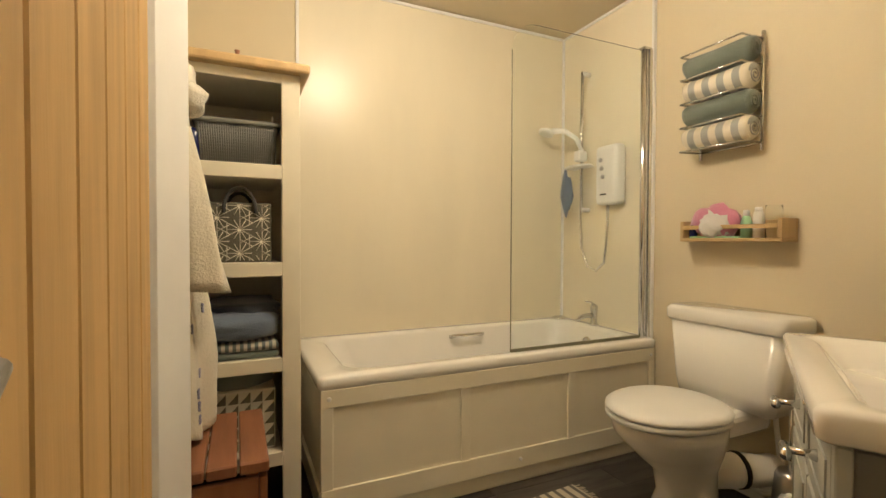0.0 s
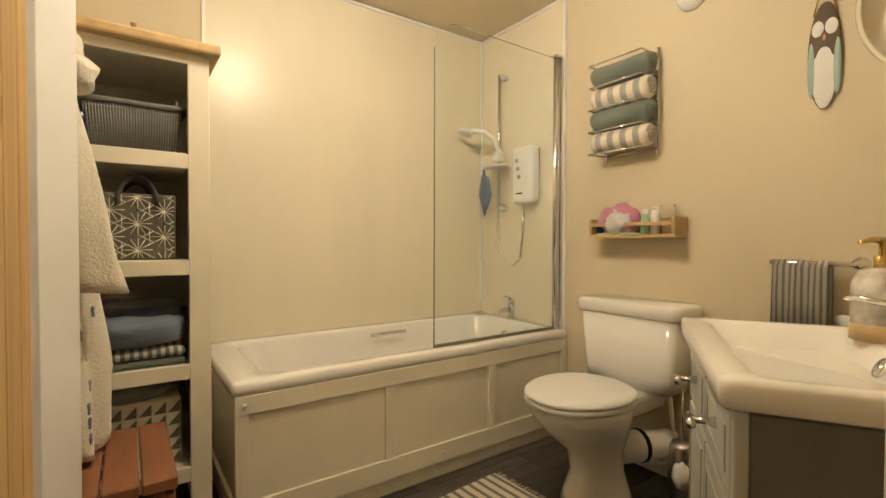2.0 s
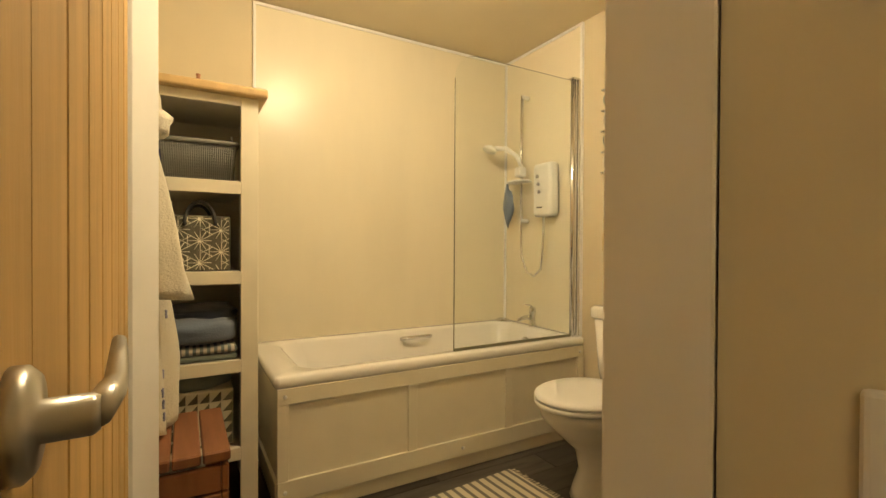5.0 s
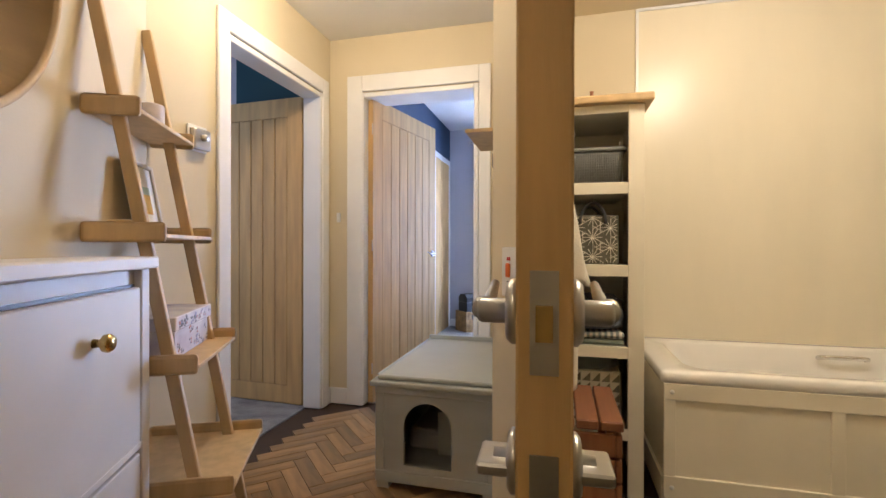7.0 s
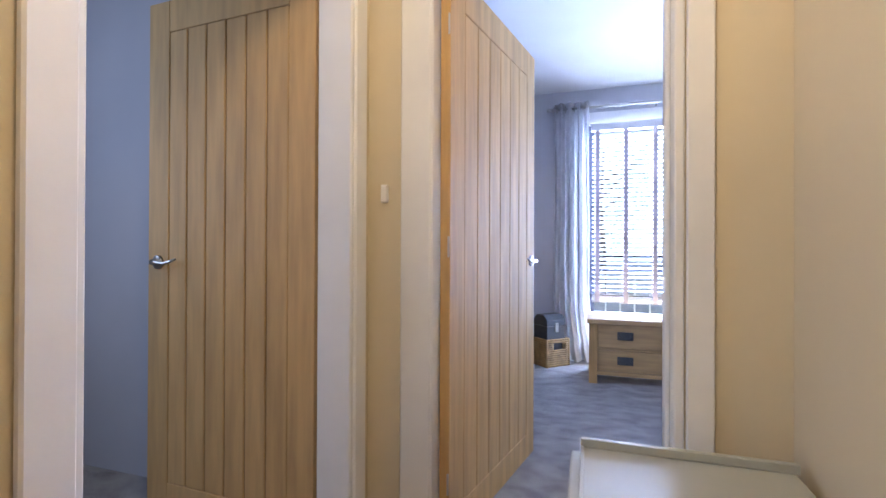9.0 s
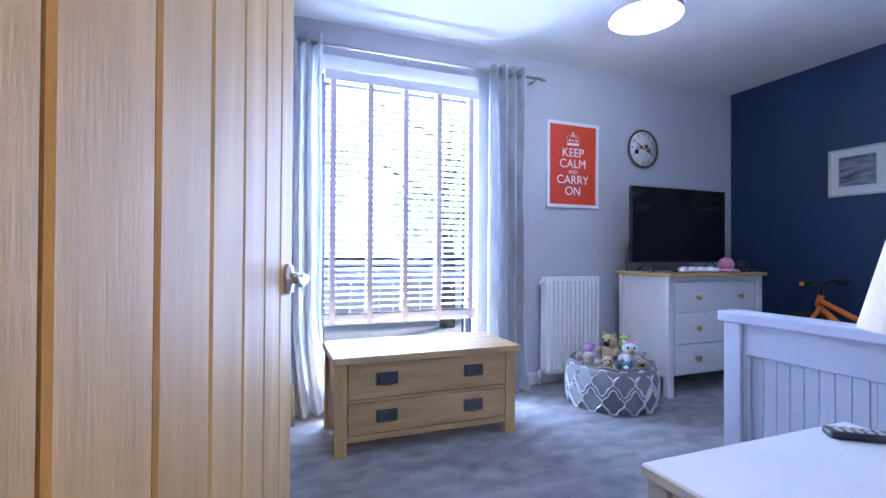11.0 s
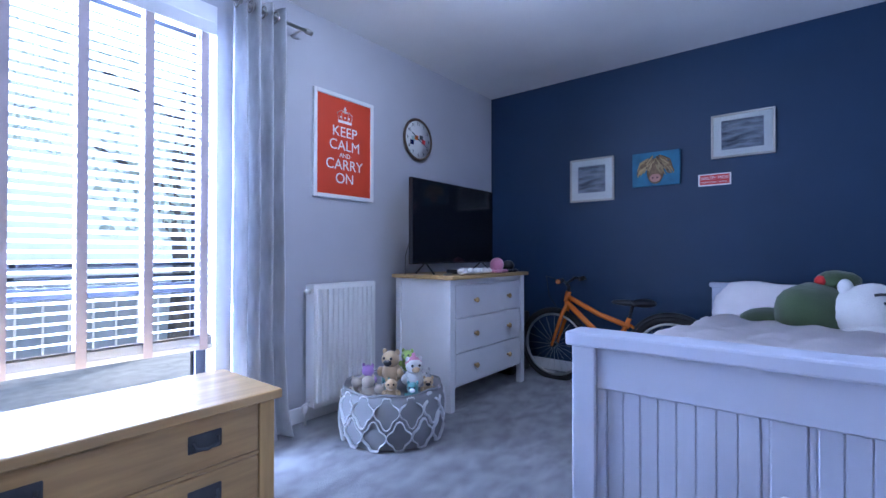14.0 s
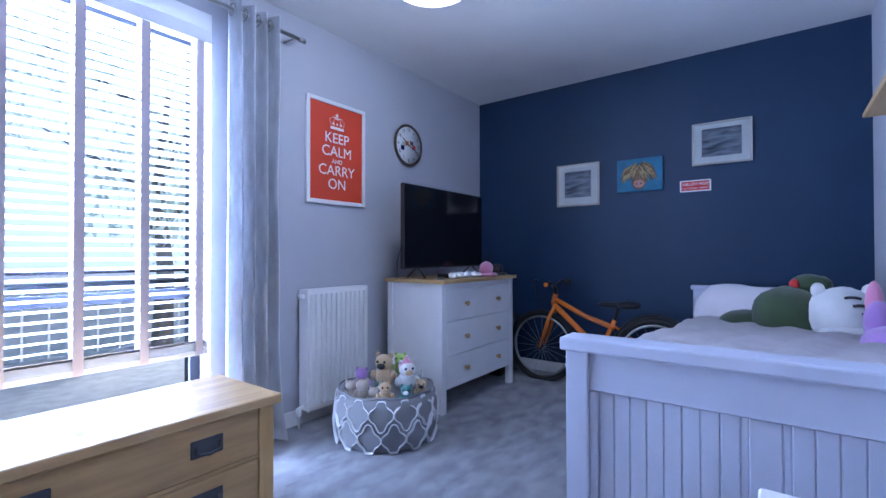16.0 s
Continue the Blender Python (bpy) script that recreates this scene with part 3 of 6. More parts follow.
blind = thing("venetian_blind", "white wooden slatted blind with wide tapes, lowered", "blind", (0.78, 4.60, 0))
part("headrail", B(-0.525, 0.525, -0.03, 0.03, 2.06, 2.125, 0.004), "slat", blind)
slat = B(-0.515, 0.515, -0.022, 0.022, -0.0012, 0.0012)
me_slat = bpy.data.meshes.new("slat")
slat.to_mesh(me_slat)
slat.free()
me_slat.materials.append(M["slat"])
NS = 36
for i in range(NS):
    ob = new("slat", me_slat)
    ob.parent = blind
    ob.matrix_local = pose(0, 0, 0.60 + i * (1.45 / NS), -18, 0, 0)
for i in range(7):
    ob = new("slat", me_slat)
    ob.parent = blind
    ob.matrix_local = pose(0, 0, 0.565 + i * 0.0045, 0, 0, 0)
part("bottom_rail", B(-0.515, 0.515, -0.024, 0.024, 0.535, 0.56, 0.003), "slat", blind)
for x in (-0.47, -0.235, 0.0, 0.235, 0.47):
    part("tape", boxes((x - 0.018, x + 0.018, -0.0285, -0.027, 0.535, 2.06), (x - 0.018, x + 0.018, 0.027, 0.0285, 0.535, 2.06)), "tape", blind, "pale ladder tape")
part("cord", sweep([(0.44, -0.035, 2.05), (0.44, -0.036, 1.3), (0.441, -0.035, 0.62)], 0.002, 6), "slat", blind)


def curtain(name, label, x0, x1, y, z0, z1, folds, seed, drift=0.0):
    e = thing(name, label, "curtain", ((x0 + x1) / 2, y, 0), group="curtains at the window")
    bm = bmesh.new()
    nu, nv = 90, 30
    w = x1 - x0
    grid = []
    for j in range(nv + 1):
        f = j / nv
        row = []
        for i in range(nu + 1):
            u = i / nu
            z = z1 + (z0 - z1) * f
            amp = 0.034 + 0.012 * f
            ph = u * folds * 2 * math.pi + 0.5 * f * math.sin(seed + 5 * u)
            yy = amp * math.sin(ph) + 0.012 * noise.noise(Vector((u * 6, f * 4, seed)))
            spread = 1 + 0.08 * f * f
            xx = (u - 0.5) * w * spread + drift * max(0, f - 0.75) ** 1.5 + 0.008 * noise.noise(Vector((u * 5, f * 3, seed + 9)))
            row.append(bm.verts.new((xx, yy - 0.10 * max(0, f - 0.94) * 8 * abs(math.sin(seed + u * 3)), max(z, 0.012))))
        grid.append(row)
    for j in range(nv):
        for i in range(nu):
            fc = bm.faces.new((grid[j][i], grid[j][i + 1], grid[j + 1][i + 1], grid[j + 1][i]))
            fc.smooth = True
    bmesh.ops.solidify(bm, geom=bm.faces[:], thickness=0.004)
    part("cloth", bm, "curtain", e)
    for k in range(folds * 2):
        u = (k + 0.5) / (folds * 2)
        part("eyelet", sweep([((u - 0.5) * w + 0.001 * math.cos(a), 0.03 * math.cos(a), z1 - 0.055 + 0.03 * math.sin(a)) for a in [2 * math.pi * q / 14 for q in range(14)]], 0.004, 6, closed=True), "steel", e)
    return e


curtain("curtain", "pale grey crushed velvet curtain drawn open, pooling on carpet", -0.06, 0.24, 4.545, 0.0, 2.32, 4, 1.3, drift=0.55)
curtain("curtain", "pale grey crushed velvet curtain drawn open beside the radiator", 1.375, 1.655, 4.545, 0.0, 2.32, 4, 4.1, drift=0.2)
rod = thing("curtain_rod", "slim steel curtain rod on brackets over the window", "curtain rod", (0, 4.545, 2.265))
part("pole", sweep([(-0.10, 0, 0), (0.8, 0, 0), (1.80, 0, 0)], 0.011, 12), "steel", rod)
for x in (-0.11, 1.81):
    part("finial", sweep([(x - 0.02, 0, 0), (x + 0.02, 0, 0)], 0.016, 12), "steel", rod)
for x in (-0.08, 0.79, 1.77):
    part("bracket", sweep([(x, 0.114, 0), (x, 0.06, 0), (x, 0, 0)], 0.006, 8), "steel", rod)


# ---- outside the window ----
setting("backdrop", boxes((-60, 60, 70, 70.2, -0.5, 40)), "haze", "bright hazy white sky beyond the garden", "sky")
setting("ground", boxes((-60, 60, 4.87, 120, -0.55, -0.5)), "paving", "pale paved ground outside the window", "ground")
rail = thing("balcony_rail", "dark metal guard rail outside the window", "railing", (0.79, 4.95, 0))
for z in (0.86, 0.93):
    part("bar", B(-0.62, 0.62, -0.012, 0.012, z, z + 0.03), "upvc", rail)
for x in (-0.6, 0.6):
    part("post", B(x - 0.015, x + 0.015, -0.015, 0.015, -0.5, 0.96), "upvc", rail)
fence = thing("fence", "pale boarded garden fence beyond the window", "fence", (0, 11, -0.5))
for i in range(40):
    part("slat", B(-6 + i * 0.3, -6 + i * 0.3 + 0.27, -0.01, 0.01, 0, 1.15), "render", fence)
house = thing("house", "pale rendered house across the garden", "house", (-4.0, 22, -0.5))
part("wall", B(-4, 4, 0, 6, 0, 5.2), "render", house)
part("roof", prism([(-4.3, -0.3), (4.3, -0.3), (4.3, 6.3), (-4.3, 6.3)], 5.2, 5.5), "roof", house)
for x in (-2.4, 0.2, 2.4):
    w_ = part("window", B(x - 0.6, x + 0.6, -0.04, 0.02, 1.0, 2.2), "gloss", house)
    part("pane", B(x - 0.52, x + 0.52, -0.05, -0.03, 1.08, 2.12), "screen", w_)


def tree(name, label, x, y, h, r, seed, n=2200):
    e = thing(name, label, "tree", (x, y, -0.5))
    rnd = random.Random(seed)
    part("trunk", sweep([(0, 0, 0), (0.05, 0.02, h * 0.25), (-0.05, 0.05, h * 0.5), (0.08, 0, h * 0.8)], [0.16, 0.12, 0.09, 0.03], 9), "bark", e)
    for k in range(6):
        a = rnd.uniform(0, 6.28)
        part("limb", sweep([(0, 0, h * (0.3 + 0.08 * k)), (0.5 * r * math.cos(a), 0.5 * r * math.sin(a), h * (0.42 + 0.08 * k)), (0.85 * r * math.cos(a), 0.85 * r * math.sin(a), h * (0.5 + 0.08 * k))], [0.06, 0.04, 0.012], 7), "bark", e)
    centres = [(Vector((rnd.uniform(-0.7, 0.7) * r, rnd.uniform(-0.7, 0.7) * r, h * rnd.uniform(0.3, 0.95))), rnd.uniform(0.25, 0.5) * r) for _ in range(22)]
    verts, faces = [], []
    for _ in range(n):
        c, s = rnd.choice(centres)
        d = Vector((rnd.gauss(0, 1), rnd.gauss(0, 1), rnd.gauss(0, 1))).normalized() * s * rnd.uniform(0.4, 1.0)
        p = c + d
        q = Euler((rnd.uniform(0, 6.28), rnd.uniform(0, 6.28), rnd.uniform(0, 6.28))).to_matrix()
        l = rnd.uniform(0.05, 0.11)
        b = len(verts)
        verts += [p + q @ Vector(v) * l for v in ((-1, 0, 0), (0, -0.45, 0.1), (1.1, 0, 0), (0, 0.45, 0.1))]
        faces.append((b, b + 1, b + 2, b + 3))
    me = bpy.data.meshes.new("crown")
    me.from_pydata(verts, [], faces)
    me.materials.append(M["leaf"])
    ob = new("crown", me)
    ob.parent = e


tree("tree", "leafy garden tree seen through the blind", 3.3, 10.2, 5.2, 1.9, 4)
tree("tree", "leafy garden tree beyond the fence", 0.6, 16.0, 6.0, 2.4, 9)


# ---- bathroom ----
def rrect(cx, cy, hx, hy, r, z, n=10):
    out = []
    for qx, qy, a0 in ((1, 1, 0), (-1, 1, 90), (-1, -1, 180), (1, -1, 270)):
        for k in range(n):
            a = radians(a0 + 90 * k / (n - 1))
            out.append((cx + qx * (hx - r) + r * math.cos(a), cy + qy * (hy - r) + r * math.sin(a), z))
    return out


def loops(rings, cap0=True, cap1=True):
    bm = bmesh.new()
    vs = [[bm.verts.new(p) for p in ring] for ring in rings]
    n = len(vs[0])
    for q, w in zip(vs, vs[1:]):
        for k in range(n):
            bm.faces.new((q[k], q[(k + 1) % n], w[(k + 1) % n], w[k]))
    if cap0:
        bm.faces.new(vs[0][::-1])
    if cap1:
        bm.faces.new(vs[-1])
    bmesh.ops.recalc_face_normals(bm, faces=bm.faces)
    for f in bm.faces:
        f.smooth = True
    return bm


bath = thing("bathtub", "white acrylic bath with cream framed side panel", "bathtub", (2.108, 1.26, 0))
part("tub", loops([rrect(0, 0, 0.785, 0.342, 0.02, 0.485), rrect(0, 0, 0.792, 0.349, 0.02, 0.492), rrect(0, 0, 0.792, 0.349, 0.02, 0.522), rrect(0, 0, 0.784, 0.341, 0.02, 0.53), rrect(0.015, 0.0, 0.70, 0.285, 0.10, 0.53), rrect(0.018, 0, 0.688, 0.272, 0.10, 0.516), rrect(0.04, 0, 0.62, 0.24, 0.10, 0.30), rrect(0.05, 0, 0.54, 0.20, 0.10, 0.14), rrect(0.05, 0, 0.44, 0.14, 0.08, 0.125)], cap0=False), "acrylic", bath)
part("front_panel", B(-0.775, 0.775, -0.338, -0.328, 0.012, 0.486), "cpanel", bath, "flat cream bath panel")
for z0, z1 in ((0.425, 0.486), (0.062, 0.142)):
    part("panel_rail", B(-0.783, 0.783, -0.348, -0.3375, z0, z1, 0.002), "cpanel", bath, "cream panel rail")
for x in (-0.762, -0.232, 0.285, 0.765):
    part("panel_stile", B(x - 0.021, x + 0.021, -0.3475, -0.3375, 0.142, 0.425, 0.002), "cpanel", bath, "cream panel stile")
part("plinth", B(-0.775, 0.775, -0.334, -0.320, 0, 0.062), "cpanel", bath)
part("end_panel", boxes((-0.775, -0.763, -0.326, 0.34, 0, 0.486), (-0.787, -0.775, -0.33, 0.30, 0.05, 0.13)), "cpanel", bath, "cream end panel with rail")
for x, z in ((-0.755, 0.455), (-0.755, 0.10), (0.02, 0.10), (0.755, 0.455)):
    part("screw_cap", turned(lathe([(0.008, 0), (0.008, 0.003), (0.005, 0.005)], 12), Matrix.Translation((x, -0.348, z)) @ Matrix.Rotation(math.pi / 2, 4, "X")), "plast", bath)
part("grab_handle", sweep([(-0.01, 0.262, 0.485), (-0.008, 0.24, 0.492), (0.01, 0.226, 0.496), (0.15, 0.226, 0.496), (0.168, 0.24, 0.492), (0.17, 0.262, 0.485)], 0.010, 10), "chrome", bath, "chrome grab handle")
part("overflow", turned(lathe([(0.03, 0), (0.03, 0.006), (0.02, 0.010)], 20), Matrix.Translation((0.68, 0.0, 0.45)) @ Matrix.Rotation(-math.pi / 2, 4, "Y")), "chrome", bath)
tap = thing("bath_tap", "chrome bath mixer tap on the bath rim", "tap", (2.855, 1.285, 0.53))
part("body", lathe([(0.024, 0), (0.024, 0.012), (0.018, 0.018), (0.018, 0.075), (0.021, 0.08), (0.021, 0.11), (0.012, 0.118)]), "chrome", tap)
part("spout", sweep([(0, 0, 0.055), (-0.05, 0, 0.06), (-0.10, 0, 0.05), (-0.115, 0, 0.035)], [0.014, 0.013, 0.012, 0.011], 10), "chrome", tap)
part("lever", sweep([(0, 0, 0.115), (-0.02, 0, 0.13), (-0.06, 0, 0.137)], [0.007, 0.006, 0.005], 8), "chrome", tap)
drain = thing("drain_cover", "round chrome waste cover on the bath rim", "drain cover", (2.82, 1.535, 0.532))
part("cap", lathe([(0.045, 0), (0.045, 0.008), (0.03, 0.016), (0.008, 0.018)]), "chrome", drain)

scr = thing("bath_screen", "frameless clear glass bath screen on chrome profile", "shower screen", (2.832, 0.955, 0.532))
outline = [(0, 0.012), (-0.728, 0.012), (-0.728, 1.25)] + [(-0.728 + 0.12 * (1 - math.cos(a)), 1.25 + 0.12 * math.sin(a)) for a in [radians(q) for q in range(10, 91, 10)]] + [(0, 1.37)]
g = prism([(x, z) for x, z in outline], -0.003, 0.003)
gp = part("pane", turned(g, Matrix.Rotation(math.pi / 2, 4, "X")), "glass", scr, "clear glass pane")
gp.visible_shadow = False
part("edge_seal", boxes((-0.7295, -0.7275, -0.0032, 0.0032, 0.012, 1.25), (-0.728, 0, -0.005, 0.005, 0.0, 0.013)), "edge", scr, "dark glass edge and seal")
part("wall_profile", boxes((0.035, 0.06, -0.02, 0.02, 0.0, 1.38), bev=0.004), "chrome", scr)
part("hinge_profile", join(sweep([(0.012, 0, 0), (0.012, 0, 0.7), (0.012, 0, 1.38)], 0.014, 12), B(-0.005, 0.05, -0.018, 0.018, 1.375, 1.387, 0.003)), "chrome", scr)

sh = thing("electric_shower", "white electric shower unit on marbled panel", "shower", (2.89, 1.172, 1.185))
part("casing", B(-0.075, 0, -0.078, 0.078, 0, 0.312, 0.025, 3), "plast", sh)
for k in range(3):
    part("knob", turned(lathe([(0.012, 0), (0.012, 0.006), (0.008, 0.010)], 14), Matrix.Translation((-0.075, 0.03 - 0.008 * k, 0.235 - 0.045 * k)) @ Matrix.Rotation(-math.pi / 2, 4, "Y")), "plushg", sh)
part("label_bar", B(-0.0765, -0.075, -0.01, 0.035, 0.05, 0.058), "ink", sh)
rail2 = thing("shower_rail", "chrome shower rail with white handset and hose", "shower", (2.89, 1.375, 1.14))
part("riser", sweep([(-0.05, 0, 0.02), (-0.055, 0, 0.4), (-0.05, 0, 0.80)], 0.009, 10), "chrome", rail2)
for z in (0.03, 0.79):
    part("bracket", sweep([(0, 0, z), (-0.03, 0, z), (-0.055, 0, z)], 0.013, 10), "plast", rail2)
part("slider", B(-0.09, -0.03, -0.025, 0.025, 0.30, 0.36, 0.010, 2), "plast", rail2)
part("soap_dish", join(sweep([(-0.075 + 0.05 * math.cos(a), 0.085 * math.sin(a), 0.27) for a in [2 * math.pi * q / 24 for q in range(24)]], 0.006, 6, closed=True), B(-0.12, -0.03, -0.075, 0.075, 0.262, 0.268)), "plast", rail2)
part("handset", join(sweep([(-0.05, 0.0, 0.36), (-0.08, 0.015, 0.43), (-0.13, 0.05, 0.475), (-0.18, 0.10, 0.48)], [0.012, 0.013, 0.014, 0.018], 12), turned(lathe([(0.018, 0.03), (0.042, 0.012), (0.044, 0), (0.03, -0.006)]), Matrix.Translation((-0.205, 0.125, 0.468)) @ Matrix.Rotation(radians(25), 4, "Y"))), "plast", rail2, "white shower handset")
part("hose", sweep([(-0.05, 0, 0.33), (-0.045, 0.012, 0.0), (-0.045, 0.005, -0.18), (-0.045, -0.045, -0.285), (-0.045, -0.11, -0.305), (-0.045, -0.17, -0.26), (-0.05, -0.195, -0.12), (-0.05, -0.20, 0.05)], 0.0075, 8), "chrome", rail2, "ribbed chrome hose")
fl = thing("face_cloth", "blue grey face cloth hanging from the soap dish", "cloth", (2.80, 1.455, 1.17))
part("cloth", blob(0, 0, 0.10, 0.022, 0.05, 0.12, 1.5, 0.5, 18, 3), "blue", fl)

# toilet
wc = thing("toilet", "white ceramic close coupled toilet with lid closed", "toilet", (2.885, 0.465, 0))


def egg(cx, rx, ry, z, n=32, back=0.75):
    return [(cx + rx * math.cos(2 * math.pi * k / n) * (back if math.cos(2 * math.pi * k / n) > 0 else 1.0), ry * math.sin(2 * math.pi * k / n), z) for k in range(n)]


part("pan", loops([egg(-0.34, 0.165, 0.125, 0.0), egg(-0.34, 0.155, 0.115, 0.03), egg(-0.34, 0.125, 0.092, 0.11), egg(-0.355, 0.135, 0.098, 0.20), egg(-0.39, 0.185, 0.135, 0.27), egg(-0.425, 0.225, 0.168, 0.345), egg(-0.43, 0.23, 0.172, 0.39)]), "ceramic", wc)
part("pan_back", B(-0.32, -0.02, -0.10, 0.10, 0.30, 0.395, 0.03, 3), "ceramic", wc)
part("seat", loops([egg(-0.435, 0.24, 0.182, 0.397), egg(-0.435, 0.245, 0.186, 0.402), egg(-0.435, 0.245, 0.186, 0.414), egg(-0.435, 0.24, 0.182, 0.417)]), "plast", wc)
part("lid", loops([egg(-0.435, 0.24, 0.184, 0.419), egg(-0.435, 0.246, 0.188, 0.424), egg(-0.435, 0.244, 0.186, 0.434), egg(-0.435, 0.22, 0.165, 0.442)]), "plast", wc, "closed white lid")
part("cistern", loops([rrect(-0.10, 0, 0.085, 0.18, 0.03, 0.395), rrect(-0.10, 0, 0.09, 0.195, 0.035, 0.45), rrect(-0.10, 0, 0.095, 0.215, 0.035, 0.68)]), "ceramic", wc)
part("cistern_lid", loops([rrect(-0.10, 0, 0.10, 0.222, 0.03, 0.682), rrect(-0.10, 0, 0.105, 0.23, 0.035, 0.69), rrect(-0.10, 0, 0.105, 0.23, 0.035, 0.725), rrect(-0.10, 0, 0.095, 0.22, 0.035, 0.738)]), "ceramic", wc)
part("flush_button", turned(lathe([(0.022, 0), (0.022, 0.005), (0.018, 0.007)], 20), Matrix.Translation((-0.10, 0, 0.738))), "chrome", wc)
part("soil_pipe", sweep([(-0.30, -0.06, 0.19), (-0.20, -0.09, 0.19), (-0.10, -0.10, 0.17), (-0.03, -0.10, 0.16)], [0.055, 0.06, 0.055, 0.055], 16), "plast", wc, "white waste pipe")
part("pipe_seal", sweep([(-0.215, -0.085, 0.19), (-0.20, -0.09, 0.19)], 0.063, 16), "rubber", wc)
part("screw_cap", turned(lathe([(0.008, 0), (0.008, 0.003), (0.004, 0.005)], 10), Matrix.Translation((-0.36, -0.096, 0.05)) @ Matrix.Rotation(math.pi / 2, 4, "X")), "ink", wc)
pipe = thing("water_pipe", "white supply pipe with valve beside the toilet", "pipe", (2.865, 0.345, 0))
part("riser", sweep([(0, 0, 0.08), (0, 0, 0.22), (0, 0.02, 0.39)], 0.009, 8), "plast", pipe)
part("valve", lathe([(0.012, 0.15), (0.017, 0.16), (0.017, 0.20), (0.012, 0.21)], 12), "plast", pipe)
part("low_pipe", sweep([(0, 0.25, 0.05), (0, 0.05, 0.05), (0, 0, 0.08)], 0.009, 8), "plast", pipe)
brush = thing("toilet_brush", "white toilet brush in a steel holder", "toilet brush", (2.80, 0.275, 0))
part("holder", lathe([(0.045, 0), (0.05, 0.01), (0.052, 0.10), (0.045, 0.19), (0.035, 0.21)]), "steel", brush)
part("bristles", blob(-0.045, -0.02, 0.10, 0.03, 0.03, 0.05, 2, 0.3), "plast", brush)
part("handle", sweep([(0, 0, 0.15), (0, 0, 0.3), (0, 0, 0.42)], 0.006, 8), "chrome", brush)

# vanity beside the doorway
van = thing("vanity_unit", "dark grey vanity cabinet with grey drawer fronts", "vanity unit", (1.70, -0.338, 0), 32.1)
part("carcass", B(0.02, 0.53, -0.45, -0.034, 0.02, 0.755, 0.002), "dgrey", van)
part("side_panel", B(0.008, 0.0195, -0.45, -0.034, 0.02, 0.755, 0.002), "dgrey", van, "dark grey end panel")
part("corner_post", B(0.009, 0.035, -0.0335, -0.016, 0.02, 0.755, 0.002), "grey", van)
for x0, x1 in ((0.037, 0.278), (0.282, 0.528)):
    for z0, z1 in ((0.615, 0.745), (0.04, 0.605)):
        f = part("drawer_front" if z0 > 0.5 else "door", B(x0, x1, -0.0335, -0.016, z0, z1, 0.003), "grey", van, "grey painted front")
        part("moulding", boxes((x0 + 0.03, x0 + 0.036, -0.016, -0.0135, z0 + 0.03, z1 - 0.03), (x1 - 0.036, x1 - 0.03, -0.016, -0.0135, z0 + 0.03, z1 - 0.03), (x0 + 0.036, x1 - 0.036, -0.016, -0.0135, z1 - 0.036, z1 - 0.03), (x0 + 0.036, x1 - 0.036, -0.016, -0.0135, z0 + 0.03, z0 + 0.036)), "grey", f)
        if z0 > 0.5:
            x = (x0 + x1) / 2
            part("knob", join(sweep([(x, -0.016, 0.685), (x, 0.0, 0.685), (x, 0.018, 0.685)], [0.010, 0.005, 0.006], 10), sweep([(x - 0.02, 0.022, 0.683), (x, 0.02, 0.685), (x + 0.02, 0.022, 0.683)], [0.008, 0.006, 0.008], 10)), "chrome", f, "chrome bow handle")
basin = thing("basin", "white ceramic vanity basin with a shallow sloping bowl", "basin", (1.70, -0.338, 0.757), 32.1)
slab = [rrect(0.275, -0.225, 0.268, 0.222, 0.012, 0.0), rrect(0.275, -0.225, 0.274, 0.228, 0.015, 0.005), rrect(0.275, -0.225, 0.276, 0.230, 0.018, 0.036), rrect(0.275, -0.225, 0.270, 0.224, 0.016, 0.043), rrect(0.275, -0.168, 0.245, 0.128, 0.05, 0.043), rrect(0.275, -0.168, 0.235, 0.118, 0.05, 0.036), rrect(0.275, -0.180, 0.16, 0.085, 0.06, -0.02), rrect(0.275, -0.185, 0.11, 0.05, 0.04, -0.045)]
part("slab", loops(slab), "ceramic", basin)
part("overflow", turned(join(lathe([(0.021, 0), (0.021, 0.005), (0.014, 0.008)], 20), lathe([(0.012, 0.008), (0.012, 0.009)], 16)), Matrix.Translation((0.275, -0.272, 0.012)) @ Matrix.Rotation(radians(-66), 4, "X")), "chrome", basin, "chrome overflow ring")
part("tap_base", lathe([(0.026, 0.043), (0.026, 0.05), (0.02, 0.055), (0.02, 0.14), (0.014, 0.15)], 20), "chrome", basin).matrix_local = pose(0.275, -0.40, 0)
caddy = thing("soap_bottle", "marbled soap dispenser with brass pump and wooden base", "soap dispenser", (2.20, -0.395, 0.80))
part("base", lathe([(0.046, 0), (0.046, 0.028), (0.044, 0.03)]), "pine", caddy)
part("bottle", lathe([(0.044, 0.03), (0.044, 0.105), (0.034, 0.128), (0.014, 0.135)]), "marble", caddy, "white marbled body")
part("bracelet", sweep([(0.05 * math.cos(a), 0.05 * math.sin(a), 0.076 + 0.003 * math.sin(3 * a)) for a in [2 * math.pi * q / 28 for q in range(28)]], 0.006, 8, closed=True), "chrome", caddy, "silver band round the bottle")
part("pump", join(lathe([(0.013, 0.135), (0.013, 0.155), (0.006, 0.157), (0.006, 0.185)], 12), sweep([(0.01, 0, 0.185), (-0.025, 0.01, 0.187), (-0.055, 0.02, 0.182)], [0.008, 0.005, 0.004], 8)), "brass", caddy)
